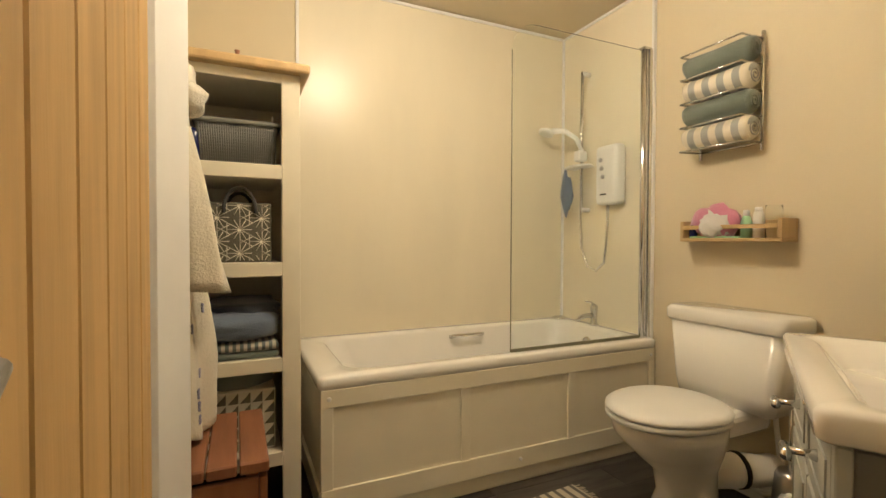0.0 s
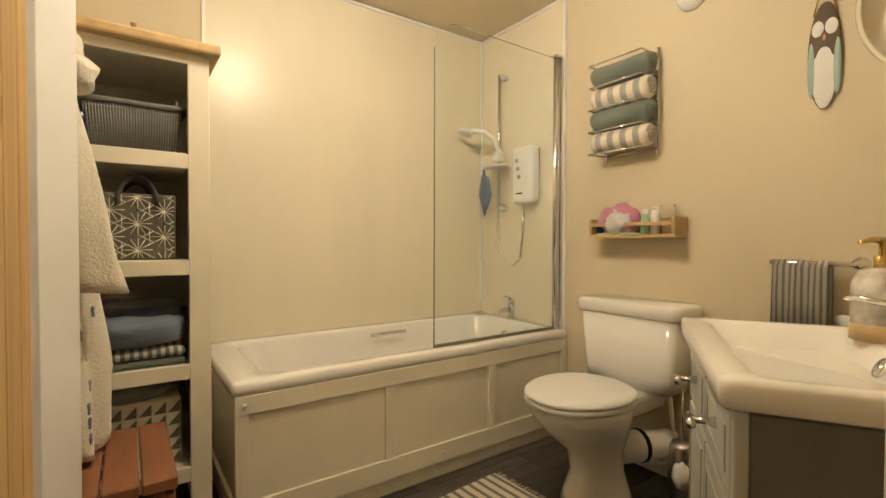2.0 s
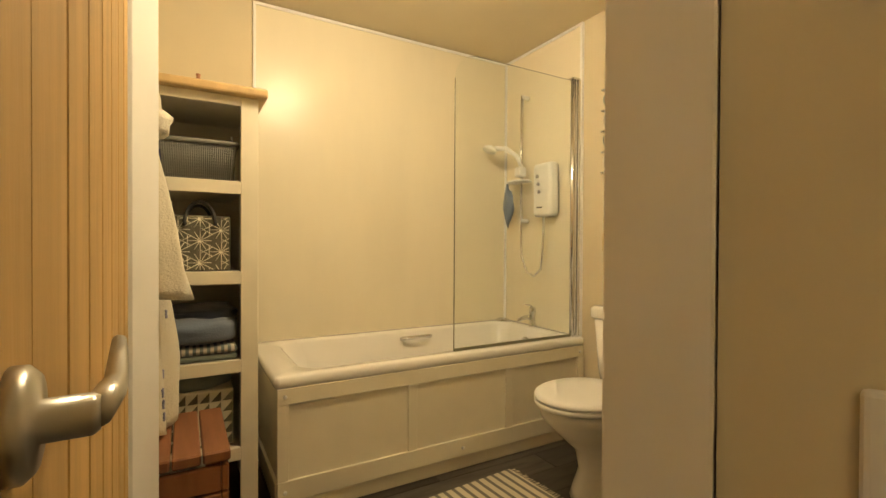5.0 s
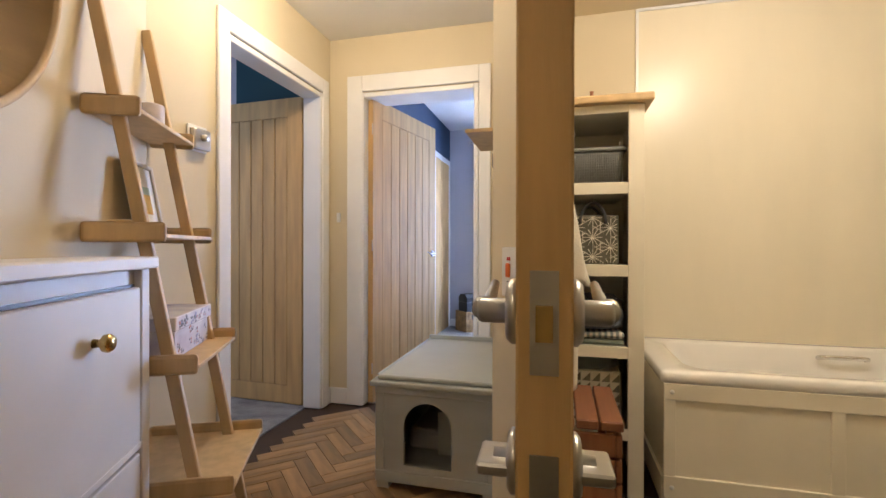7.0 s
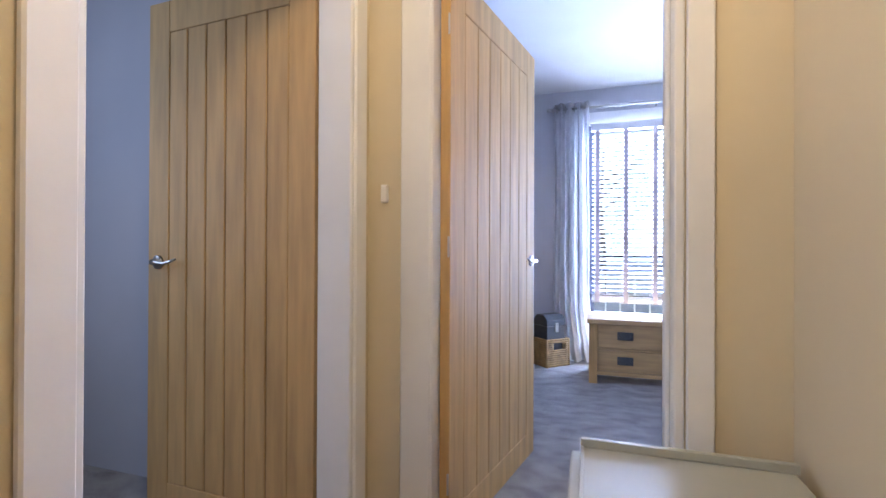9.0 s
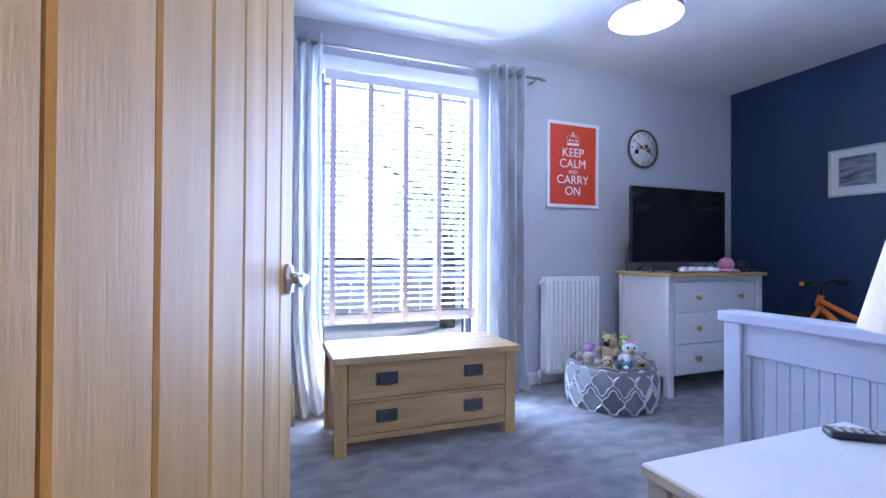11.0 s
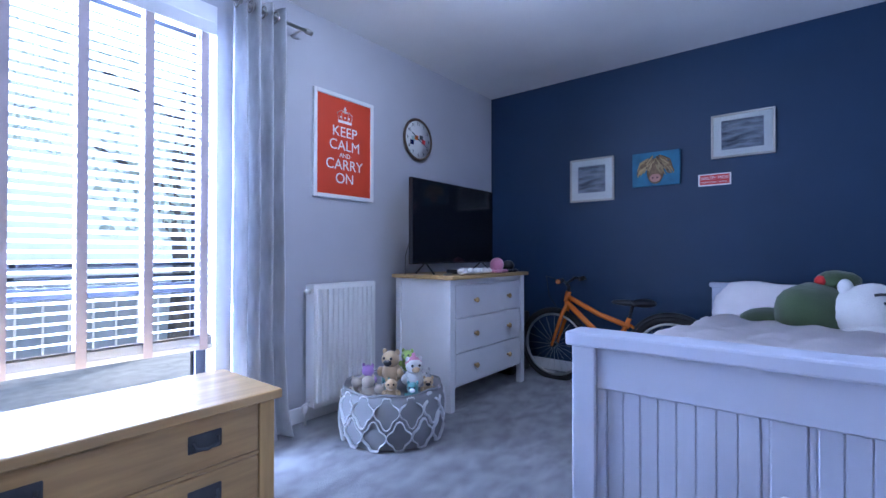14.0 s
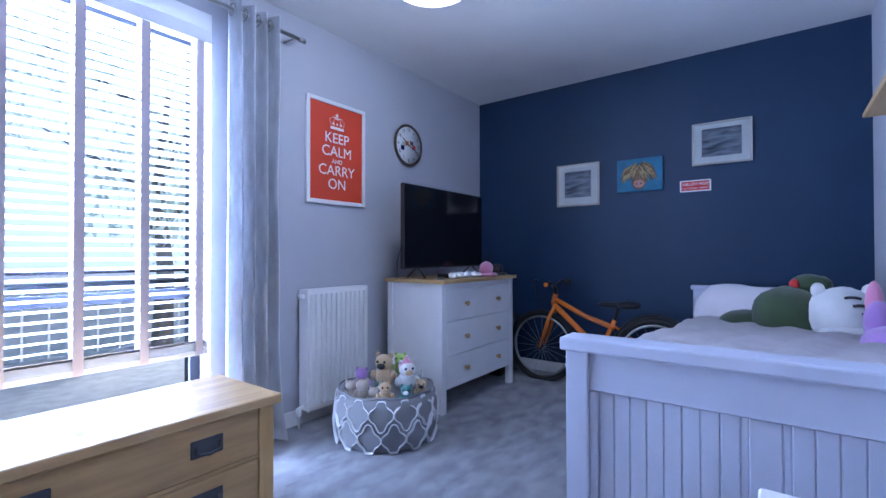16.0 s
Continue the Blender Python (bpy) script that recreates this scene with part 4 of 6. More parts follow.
vase = thing("white_jar", "tall ribbed cream jar behind the soap dispenser", "jar", (2.29, -0.42, 0.80))
part("body", lathe([(0.03, 0), (0.034, 0.01)] + [(0.036 + 0.0012 * (k % 2), 0.02 + 0.012 * k) for k in range(20)] + [(0.034, 0.262), (0.028, 0.266)], 28), "paper", vase)

# wall things in the bathroom
rk = thing("towel_rack", "chrome wall rack for rolled towels", "towel rack", (2.898, 0.563, 1.372))
for y in (-0.125, 0.125):
    part("upright", sweep([(-0.012, y, -0.03), (-0.012, y, 0.20), (-0.012, y, 0.42)], 0.007, 8), "chrome", rk)
for k in range(5):
    z = k * 0.098
    part("rung", join(sweep([(-0.012, -0.125, z), (-0.14, -0.125, z - 0.005), (-0.14, 0.125, z - 0.005), (-0.012, 0.125, z)], 0.004, 6), sweep([(-0.012, -0.125, z), (-0.012, 0.125, z)], 0.004, 6)), "chrome", rk)
for k in range(4):
    t = thing("rolled_towel", ("grey green rolled towel in the chrome rack" if k % 2 else "cream rolled towel with grey stripes in rack"), "towel", (2.898 - 0.078, 0.563, 1.372 + k * 0.098 + 0.049), group="rolled towels in the rack")
    prof = sweep([(0, -0.135, 0), (0, -0.12, 0.002), (0, 0, 0), (0, 0.12, 0.002), (0, 0.135, 0)], [0.039, 0.045, 0.044, 0.045, 0.040], 20, flat=1.05)
    part("roll", prof, "towelg" if k % 2 else "towels", t)
    for e_ in (-0.136, 0.136):
        part("coil", sweep([(0.012 * math.cos(a) * (0.4 + a / 6), e_, 0.012 * math.sin(a) * (0.4 + a / 6)) for a in [q * 0.5 for q in range(32)]], 0.0035, 5), "towelg" if k % 2 else "towels", t)
wsf = thing("spice_shelf", "small pale wooden wall shelf with front rail", "shelf", (2.90, 0.515, 0.995))
part("base", B(-0.10, 0, -0.20, 0.20, 0, 0.014, 0.002), "pine", wsf)
part("back", B(-0.012, 0, -0.20, 0.20, 0.014, 0.085, 0.002), "pine", wsf)
for y in (-0.20, 0.186):
    part("side", B(-0.10, -0.012, y, y + 0.014, 0.014, 0.085, 0.002), "pine", wsf)
part("front_rail", B(-0.10, -0.09, -0.186, 0.186, 0.05, 0.066, 0.002), "pine", wsf)


def jar(name, label, x, y, z, prof, m, cap=None, capm="plast"):
    e = thing(name, label, "bottle", (x, y, z))
    part("body", lathe(prof, 16), m, e)
    if cap:
        part("cap", lathe(cap, 16), capm, e)


jar("bottle", "mint green toiletry bottle on the wall shelf", 2.85, 0.468, 1.009, [(0.019, 0), (0.02, 0.06), (0.012, 0.085)], "mint", [(0.011, 0.085), (0.011, 0.105), (0.008, 0.108)])
jar("bottle", "white toiletry tube on the wall shelf", 2.85, 0.423, 1.009, [(0.018, 0), (0.019, 0.08), (0.015, 0.10)], "plast", [(0.013, 0.10), (0.013, 0.115), (0.01, 0.117)])
jar("glass_jar", "clear glass jar on the wall shelf", 2.85, 0.37, 1.009, [(0.026, 0), (0.028, 0.09), (0.026, 0.12)], "glass")
sp = thing("bath_puff", "pink and white bath puff on the wall shelf", "bath puff", (2.84, 0.585, 1.012))
part("puff", blob(0, 0, 0.06, 0.04, 0.10, 0.07, 2, 0.35), "plushp", sp)
part("flower", blob(-0.02, -0.01, 0.05, 0.035, 0.06, 0.05, 2, 0.5, 20, 7), "plushw", sp)
jar("dark_bottle", "small dark bottle on the wall shelf", 2.83, 0.675, 1.009, [(0.016, 0), (0.017, 0.04), (0.008, 0.055)], "bottle")
pk = thing("soap_packet", "yellow packet lying on the wall shelf", "packet", (2.84, 0.58, 1.009))
part("packet", B(-0.03, 0.02, -0.10, 0.10, 0, 0.008, 0.003), "mint", pk)
tr = thing("towel_rail", "chrome towel rail on the bathroom wall", "towel rail", (2.90, -0.086, 0.914))
part("bar", sweep([(-0.07, -0.13, 0), (-0.07, 0.03, 0), (-0.07, 0.09, 0)], 0.008, 10), "chrome", tr)
part("mount", turned(lathe([(0.026, 0), (0.026, 0.012), (0.012, 0.016), (0.012, 0.075)], 18), Matrix.Translation((0, -0.13, 0)) @ Matrix.Rotation(-math.pi / 2, 4, "Y")), "chrome", tr)
ht = thing("hand_towel", "striped cream and grey towel over the rail", "towel", (2.83, -0.082, 0.678))
bm = bmesh.new()
prof = [(-0.022, 0.0), (-0.024, 0.12), (-0.02, 0.225), (0, 0.246), (0.02, 0.225), (0.024, 0.12), (0.022, -0.02)]
rows = [[bm.verts.new((x + 0.006 * math.sin(i * 1.3 + z * 9), -0.075 + 0.15 * i / 14, z)) for x, z in prof] for i in range(15)]
for a, b in zip(rows, rows[1:]):
    for k in range(len(prof) - 1):
        bm.faces.new((a[k], a[k + 1], b[k + 1], b[k])).smooth = True
bmesh.ops.solidify(bm, geom=bm.faces[:], thickness=0.008)
part("cloth", bm, "towelst", ht)
rv = thing("radiator_valve", "white radiator valve beside the towel", "radiator valve", (2.865, -0.172, 0.71))
part("head", sweep([(0, 0, 0.03), (-0.03, -0.02, 0.03), (-0.055, -0.035, 0.03)], [0.014, 0.02, 0.018], 14), "plast", rv)
part("pipe", sweep([(0, 0, -0.71), (0, 0, -0.3), (0, 0, 0.03)], 0.008, 8), "plast", rv)
owl = thing("owl_plaque", "painted wooden owl shaped plaque hung on the wall", "wall decoration", (2.885, -0.118, 1.405))
part("board", blob(-0.007, 0, 0.17, 0.008, 0.044, 0.17, 2, 0, 28), "owlbr", owl)
for y, z, ry, rz, m_, o in ((0, 0.12, 0.045, 0.12, "paper", 0.0155), (-0.045, 0.13, 0.014, 0.09, "owlb", 0.0165), (0.045, 0.13, 0.014, 0.09, "owlb", 0.0165), (-0.022, 0.255, 0.024, 0.028, "paper", 0.017), (0.022, 0.255, 0.024, 0.028, "paper", 0.017), (0, 0.225, 0.007, 0.014, "pink", 0.018)):
    part("painted_shape", blob(-0.010, 0.73 * y, z, 0.6 * (o - 0.005), 0.73 * ry, rz, 2, 0, 20), m_, owl)
part("rope", sweep([(-0.008, -0.03, 0.30), (-0.008, 0, 0.44), (-0.008, 0.03, 0.30)], 0.003, 6), "wick", owl)
mr = thing("round_mirror", "round wall mirror with a thin cream frame", "mirror", (2.885, -0.447, 1.68))
RX = Matrix(((0, 0, -1, 0), (1, 0, 0, 0), (0, 1, 0, 0), (0, 0, 0, 1)))
part("glass", turned(lathe([(0.245, 0), (0.245, 0.008)], 48), RX), "mirror", mr)
part("frame", turned(sweep([(0.25 * math.cos(a), 0.25 * math.sin(a), 0.006) for a in [2 * math.pi * q / 48 for q in range(48)]], 0.008, 8, closed=True), RX), "cpanel", mr)
ext = thing("pull_switch", "white round ceiling fitting on the wall", "switch", (2.90, 0.307, 1.955))
part("dome", turned(lathe([(0.06, 0), (0.06, 0.015), (0.045, 0.035), (0.01, 0.042)]), RX), "plast", ext)

# shelf unit
su = thing("shelf_unit", "cream alcove shelf unit with pale wooden top", "shelf unit", (1.055, 0.985, 0))
part("stile", B(0.155, 0.215, 0, 0.02, 0, 1.555, 0.002), "cpanel", su)
part("stile", B(-0.215, -0.165, 0, 0.02, 0, 1.555, 0.002), "cpanel", su)
part("side", B(0.19, 0.21, 0.02, 0.45, 0, 1.555), "cpanel", su)
part("side", B(-0.21, -0.19, 0.02, 0.45, 0, 1.555), "cpanel", su)
part("back", B(-0.19, 0.19, 0.435, 0.45, 0.10, 1.555), "cpanel", su)
part("header", B(-0.165, 0.155, 0, 0.02, 1.522, 1.555, 0.002), "cpanel", su)
part("top", B(-0.22, 0.245, -0.035, 0.452, 1.555, 1.588, 0.008, 2), "pine", su, "pale wooden top")
for z in (1.201, 0.873, 0.549, 0.226):
    part("shelf", B(-0.165, 0.155, 0.0, 0.43, z, z + 0.047, 0.002), "cpanel", su)
part("header", B(-0.19, 0.19, 0.02, 0.43, 1.535, 1.55), "cpanel", su)
bk = thing("storage_basket", "grey woven plastic basket of toiletries on shelf", "basket", (1.075, 1.12, 1.25))
bmk = []
for r in range(12):
    z = 0.006 + r * 0.0108
    k = 1 + 0.007 * r
    bmk.append(sweep([(x, y, z) for x, y, _ in rrect(0, 0, 0.112 * k, 0.088 * k, 0.02, 0, 5)], 0.003, 5, closed=True))
part("weave", join(*bmk), "basket", bk)
ribs = []
for q in range(34):
    x = -0.108 + q * 0.216 / 33
    ribs.append(sweep([(x, -0.0895, 0.004), (x * 1.08, -0.0985, 0.134)], 0.0026, 5))
for q in range(20):
    y = -0.084 + q * 0.168 / 19
    for sx in (-1, 1):
        ribs.append(sweep([(sx * 0.1135, y, 0.004), (sx * 0.1225, y * 1.08, 0.134)], 0.0026, 5))
part("rib_weave", join(*ribs), "basket", bk, "upright plastic strands")
part("inner", loops([rrect(0, 0, 0.108, 0.083, 0.02, 0.002), rrect(0, 0, 0.114, 0.09, 0.02, 0.12)], cap1=False), "basket", bk)
part("rim", sweep([(x, y, 0.137) for x, y, _ in rrect(0, 0, 0.128, 0.10, 0.02, 0, 5)], 0.009, 8, closed=True), "basket", bk)
for i, (x, m_) in enumerate(((-0.05, "plast"), (-0.01, "bottle"), (0.05, "plast"))):
    jar("bottle", "small toiletry bottle standing in the basket", 1.075 + x, 1.12, 1.26, [(0.02, 0), (0.02, 0.11), (0.014, 0.125)], "plast", [(0.016, 0.125), (0.016, 0.15), (0.012, 0.153)], m_)
jar("bottle", "dark blue bottle on the top shelf", 0.94, 1.05, 1.25, [(0.03, 0), (0.03, 0.09), (0.018, 0.11)], "bottle")
jar("bottle", "clear spray bottle on the top shelf", 1.185, 1.05, 1.25, [(0.012, 0), (0.012, 0.09), (0.006, 0.10)], "plast", [(0.004, 0.10), (0.003, 0.17)])
hb = thing("star_bag", "taupe fabric storage bag with cream star pattern", "bag", (1.085, 1.03, 0.921))
part("body", B(-0.105, 0.095, 0, 0.20, 0, 0.20, 0.006, 2), "olive", hb)
lines = []


def print_line(x1, z1, x2, z2, r):
    """A printed line, cut to the face of the bag."""
    t0, t1 = 0.0, 1.0
    for p, q, lo, hi in ((x1, x2 - x1, -0.10, 0.09), (z1, z2 - z1, 0.005, 0.195)):
        if abs(q) < 1e-6:
            if not lo < p < hi:
                return
            continue
        a, b = sorted(((lo - p) / q, (hi - p) / q))
        t0, t1 = max(t0, a), min(t1, b)
    if t1 - t0 > 0.03:
        lines.append(sweep([(x1 + (x2 - x1) * t0, -0.0012, z1 + (z2 - z1) * t0), (x1 + (x2 - x1) * t1, -0.0012, z1 + (z2 - z1) * t1)], r, 4))


R_ = 0.046
for col in range(-2, 3):
    for row in range(-1, 4):
        cx, cz = -0.005 + col * R_ * 1.732 / 1.0 * 0.866, 0.03 + row * R_ * 1.732 + (R_ * 0.866 if col % 2 else 0)
        for k in range(6):
            a, b2 = radians(60 * k + 30), radians(60 * k + 90)
            print_line(cx, cz, cx + R_ * math.cos(a), cz + R_ * math.sin(a), 0.0021)
            print_line(cx, cz, cx + R_ * 0.8 * math.cos(a + math.pi / 6), cz + R_ * 0.8 * math.sin(a + math.pi / 6), 0.0019)
            if k % 2 == 0:
                print_line(cx + R_ * math.cos(a), cz + R_ * math.sin(a), cx + R_ * math.cos(b2), cz + R_ * math.sin(b2), 0.0019)
part("star_print", join(*lines), "star", hb, "cream star line print")
for y in (-0.006, 0.20):
    part("handle", sweep([(-0.05 * math.cos(a) - 0.005, y, 0.165 + 0.085 * math.sin(a)) for a in [math.pi * q / 14 for q in range(15)]], 0.006, 8), "strap", hb, "dark grey loop handle")
bl = thing("folded_blankets", "folded blue blankets stacked on the shelf", "blanket", (1.05, 0.998, 0.597))
part("lower", B(-0.155, 0.15, 0.0, 0.35, 0, 0.025, 0.010, 2), "towelg", bl)
part("checked", B(-0.155, 0.15, -0.005, 0.35, 0.027, 0.055, 0.012, 2), "check", bl)
part("blue", turned(blob(0, 0.17, 0.105, 0.155, 0.185, 0.048, 5, 0.06, 24, 2), Matrix.Identity(4)), "blue", bl)
part("navy", blob(0.03, 0.20, 0.152, 0.125, 0.15, 0.03, 4, 0.25, 24, 5), "navyc", bl)
tb = thing("triangle_box", "cream storage box with dark triangle print", "storage box", (1.085, 1.03, 0.274))
part("body", B(-0.13, 0.105, 0, 0.26, 0, 0.21, 0.004), "star", tb)
tri = bmesh.new()
for i in range(6):
    for j in range(5):
        x, z = -0.125 + i * 0.038, 0.008 + j * 0.04
        tri.faces.new([tri.verts.new(v) for v in ((x + 0.003, -0.0015, z), (x + 0.036, -0.0015, z), (x + 0.036, -0.0015, z + 0.036))])
part("triangle_print", tri, "olive", tb, "dark triangle print")
part("folded_throw", blob(-0.02, 0.12, 0.24, 0.12, 0.11, 0.05, 3, 0.2), "towelg", tb)
pg = thing("red_ornament", "tiny red brown ornament on the shelf unit", "ornament", (1.075, 1.05, 1.588))
part("body", lathe([(0.012, 0), (0.013, 0.02), (0.006, 0.035), (0.009, 0.045)], 12), "teak", pg)

st_ = thing("wooden_stool", "red brown slatted hardwood step stool", "stool", (1.0, 0.748, 0))
for k in range(4):
    part("slat", B(-0.145 + k * 0.073, -0.145 + k * 0.073 + 0.068, -0.19, 0.19, 0.42, 0.45, 0.004), "teak", st_)
for k in range(5):
    part("slat", B(0.12, 0.138, -0.185, 0.185, 0.03 + k * 0.077, 0.03 + k * 0.077 + 0.07, 0.003), "teak", st_)
    part("slat", B(-0.14, 0.119, -0.185, -0.168, 0.03 + k * 0.077, 0.03 + k * 0.077 + 0.07, 0.003), "teak", st_)
for x in (-0.13, 0.105):
    for y in (-0.16, 0.16):
        part("leg", B(x - 0.012, x + 0.012, y - 0.012, y + 0.012, 0, 0.42), "teak", st_)

rb = thing("dressing_gown", "cream fleece dressing gown with flower print, hanging", "dressing gown", (0.895, 0.815, 0))


def gown_ring(f, n=64):
    """Outline of the hanging cloth at f of its length, with folds that deepen downwards."""
    w = 0.050 + 0.055 * min(1, f * 1.25) ** 1.3
    d = 0.075 + 0.05 * f
    z = 1.43 - 0.965 * f
    out = []
    for q in range(n):
        a = 2 * math.pi * q / n
        fold = 1 + (0.05 + 0.13 * f) * math.sin(5 * a + 1.1 * math.sin(3 * f)) + 0.05 * f * math.sin(9 * a + 2.0)
        out.append((w * fold * math.cos(a) + 0.006 * noise.noise(Vector((3 * math.cos(a), 3 * math.sin(a), f * 6))), d * fold * math.sin(a), z + 0.012 * f * math.sin(4 * a)))
    return out


part("gown", loops([gown_ring(q / 40) for q in range(41)]), "robe", rb)
part("hood", join(blob(0.035, -0.02, 1.385, 0.065, 0.075, 0.05, 2.2, 0.25, 28, 6), blob(0.02, -0.03, 1.43, 0.06, 0.07, 0.05, 2, 0.3, 22, 3)), "robe", rb)
sl = []
for q in range(15):
    f = q / 14
    cx, cz, r = 0.035 + 0.062 * f, 1.30 - 0.44 * f, 0.030 + 0.034 * f
    sl.append([(cx + r * (1 + 0.10 * math.sin(3 * a + 6 * f)) * math.cos(a), -0.085 - 0.015 * f + 0.62 * r * (1 + 0.12 * math.sin(4 * a + 4 * f)) * math.sin(a), cz - 0.10 * r * math.cos(a)) for a in [2 * math.pi * k / 30 for k in range(30)]])
part("sleeve", loops(sl), "robe", rb, "hanging fleece sleeve")
rnd = random.Random(5)
for k in range(22):
    f = rnd.uniform(0.25, 0.97)
    x, y, z = gown_ring(f)[rnd.randrange(44, 63)]
    for q in range(3):
        part("flower", blob(x, y, z + 0.008 * q - 0.008, 0.004, 0.008, 0.006, 2, 0.5, 8, k + q), "motif", rb, "lilac blue flower print")
part("hook", sweep([(-0.093, 0, 1.46), (-0.02, 0, 1.46), (0, 0, 1.48)], 0.006, 8), "chrome", rb)

rg = thing("bath_rug", "cream cotton rug with dark stripes and fringe", "rug", (2.07, 0.595, 0.001), 4)
part("weave", B(-0.27, 0.25, -0.19, 0.19, 0.001, 0.010, 0.003), "rug", rg)
for s_ in (-0.27, 0.25):
    fr = join(*[sweep([(s_, -0.185 + q * 0.0125, 0.006), (s_ + (0.03 if s_ > 0 else -0.03) * random.uniform(0.7, 1.1), -0.185 + q * 0.0125 + random.uniform(-0.006, 0.006), 0.004)], 0.0022, 4) for q in range(30)])
    part("fringe", fr, "fringe", rg, "cream knotted fringe")
bcl = thing("ceiling_lamp", "round opal glass ceiling lamp, lit", "ceiling lamp", (1.75, 0.65, 2.225))
part("base", turned(lathe([(0.10, 0), (0.10, -0.02), (0.09, -0.025)]), Matrix.Identity(4)), "plast", bcl)


# ---- hall ----
CORNER = (-0.475, 0.372)  # where the angled hall wall begins; things along it are turned with it


def along(y, x=0.0, z=0.0):
    """A place x out from the angled wall and y along it from the corner."""
    a = radians(26)
    return (CORNER[0] + x * math.cos(a) - y * math.sin(a), CORNER[1] + x * math.sin(a) + y * math.cos(a), z)


ls = thing("ladder_shelf", "leaning bamboo ladder shelf against the hall wall", "shelf", along(0, 0.006), 26)
for y in (-0.385, -0.03):
    part("rail", turned(B(-0.017, 0.017, y - 0.011, y + 0.011, 0, 1.77, 0.003), Matrix.Translation((0.335, 0, 0)) @ Matrix.Rotation(math.atan2(-0.327, 1.74), 4, "Y")), "pine", ls)
for z, x1 in ((1.36, 0.150), (1.02, 0.212), (0.655, 0.293), (0.31, 0.386)):
    xr = 0.335 - 0.188 * z
    x0 = 0.006
    part("shelf", B(x0, x1, -0.413, -0.002, z - 0.008, z + 0.004, 0.002), "pine", ls)
    for y, dy in ((-0.413, -0.012), (0.0, 0.0)):
        part("side_lip", B(x0, x1, y + dy - 0.001, y + dy + 0.011, z - 0.02, z + 0.036, 0.010, 2), "pine", ls)
    part("back_lip", B(x0, x0 + 0.011, -0.412, -0.003, z + 0.004, z + 0.036, 0.003), "pine", ls)
    for y in (-0.398, -0.017):
        part("bolt", turned(lathe([(0.008, 0), (0.008, 0.004), (0.003, 0.006)], 10), Matrix.Translation((xr, y - 0.002, z + 0.012)) @ Matrix.Rotation(math.pi / 2, 4, "X")), "steel", ls)
kb = thing("keepsake_box", "pale card keepsake box with grey pink floral print", "box", along(-0.185, 0.115, 0.659), 26)
part("box", B(-0.10, 0.10, -0.165, 0.165, 0, 0.082, 0.003), "boxp", kb)
part("lid", B(-0.105, 0.105, -0.17, 0.17, 0.082, 0.125, 0.003), "boxp", kb)
rnd = random.Random(21)
for k in range(30):
    y, z, r = rnd.uniform(-0.15, 0.15), rnd.uniform(0.014, 0.112), rnd.uniform(0.007, 0.015)
    x = 0.1002 if z < 0.07 else 0.1052
    z = z if z < 0.07 else max(0.098, z)
    for q in range(4):
        a = rnd.uniform(0, 6.28)
        part("flower_print", blob(x, y + 0.8 * r * math.cos(a), z + 0.6 * r * math.sin(a), 0.0006, 0.55 * r, 0.35 * r, 1.5, 0.5, 8, k + q), rnd.choice(("motif", "boxink", "pink", "boxink")), kb)
pf = thing("picture_frame", "small silver framed landscape leaning on the shelf", "picture frame", along(-0.135, 0.062, 1.026), 26)
tilt = Matrix.Rotation(radians(-10), 4, "Y")
part("frame", turned(boxes((0, 0.016, -0.10, -0.085, 0, 0.24), (0, 0.016, 0.085, 0.10, 0, 0.24), (0, 0.016, -0.085, 0.085, 0, 0.015), (0, 0.016, -0.085, 0.085, 0.225, 0.24), bev=0.003), tilt), "silver", pf)
part("mount", turned(B(0.001, 0.008, -0.085, 0.085, 0.015, 0.225), tilt), "paper", pf)
part("picture", turned(B(0.008, 0.0095, -0.05, 0.05, 0.07, 0.16), tilt), "land", pf, "painted orange poppy field")
part("painted_sky", turned(B(0.0095, 0.0105, -0.05, 0.05, 0.135, 0.16), tilt), "owlb", pf)
cd = thing("candle_tin", "round tin candle with bamboo lid on shelf", "candle", along(-0.345, 0.09, 1.025))
part("tin", lathe([(0.045, 0), (0.045, 0.025)]), "pine", cd)
part("lid", lathe([(0.047, 0.025), (0.047, 0.035), (0.04, 0.038)]), "pine", cd)
cd2 = thing("pink_candle", "frosted glass candle jar on the top shelf", "candle", along(-0.13, 0.07, 1.365))
part("jar", lathe([(0.036, 0), (0.038, 0.01), (0.038, 0.085), (0.034, 0.09)]), "boxp", cd2)
shc = thing("shoe_cabinet", "white painted shoe cabinet with tilting fronts", "shoe cabinet", along(-0.44, 0.002), 26)
part("carcass", B(0, 0.165, -0.88, -0.008, 0.02, 0.93, 0.003), "white", shc)
part("top", B(0, 0.203, -0.90, 0.01, 0.932, 0.962, 0.004), "white", shc)
for z0, z1 in ((0.475, 0.885), (0.05, 0.462)):
    f = part("front", B(0.166, 0.184, -0.82, -0.058, z0, z1, 0.003), "white", shc, "tilting white front")
    part("edge_bead", boxes((0.184, 0.187, -0.82, -0.058, z0, z0 + 0.016), bev=0.001), "white", f)
    part("knob", turned(lathe([(0.010, 0), (0.008, 0.012), (0.018, 0.02), (0.020, 0.03), (0.014, 0.038)], 18), Matrix.Translation((0.184, -0.275, z1 - 0.10)) @ Matrix.Rotation(math.pi / 2, 4, "Y")), "brass", f, "round aged brass knob")
for y in (-0.85, -0.03):
    part("corner_post", B(0.166, 0.186, y - 0.022, y + 0.022, 0, 0.93, 0.002), "white", shc)
# black strip standing in for the shade in the gap above the fronts
part("gap_shade_strip", B(0.1655, 0.170, -0.82, -0.058, 0.886, 0.893), "black", shc)
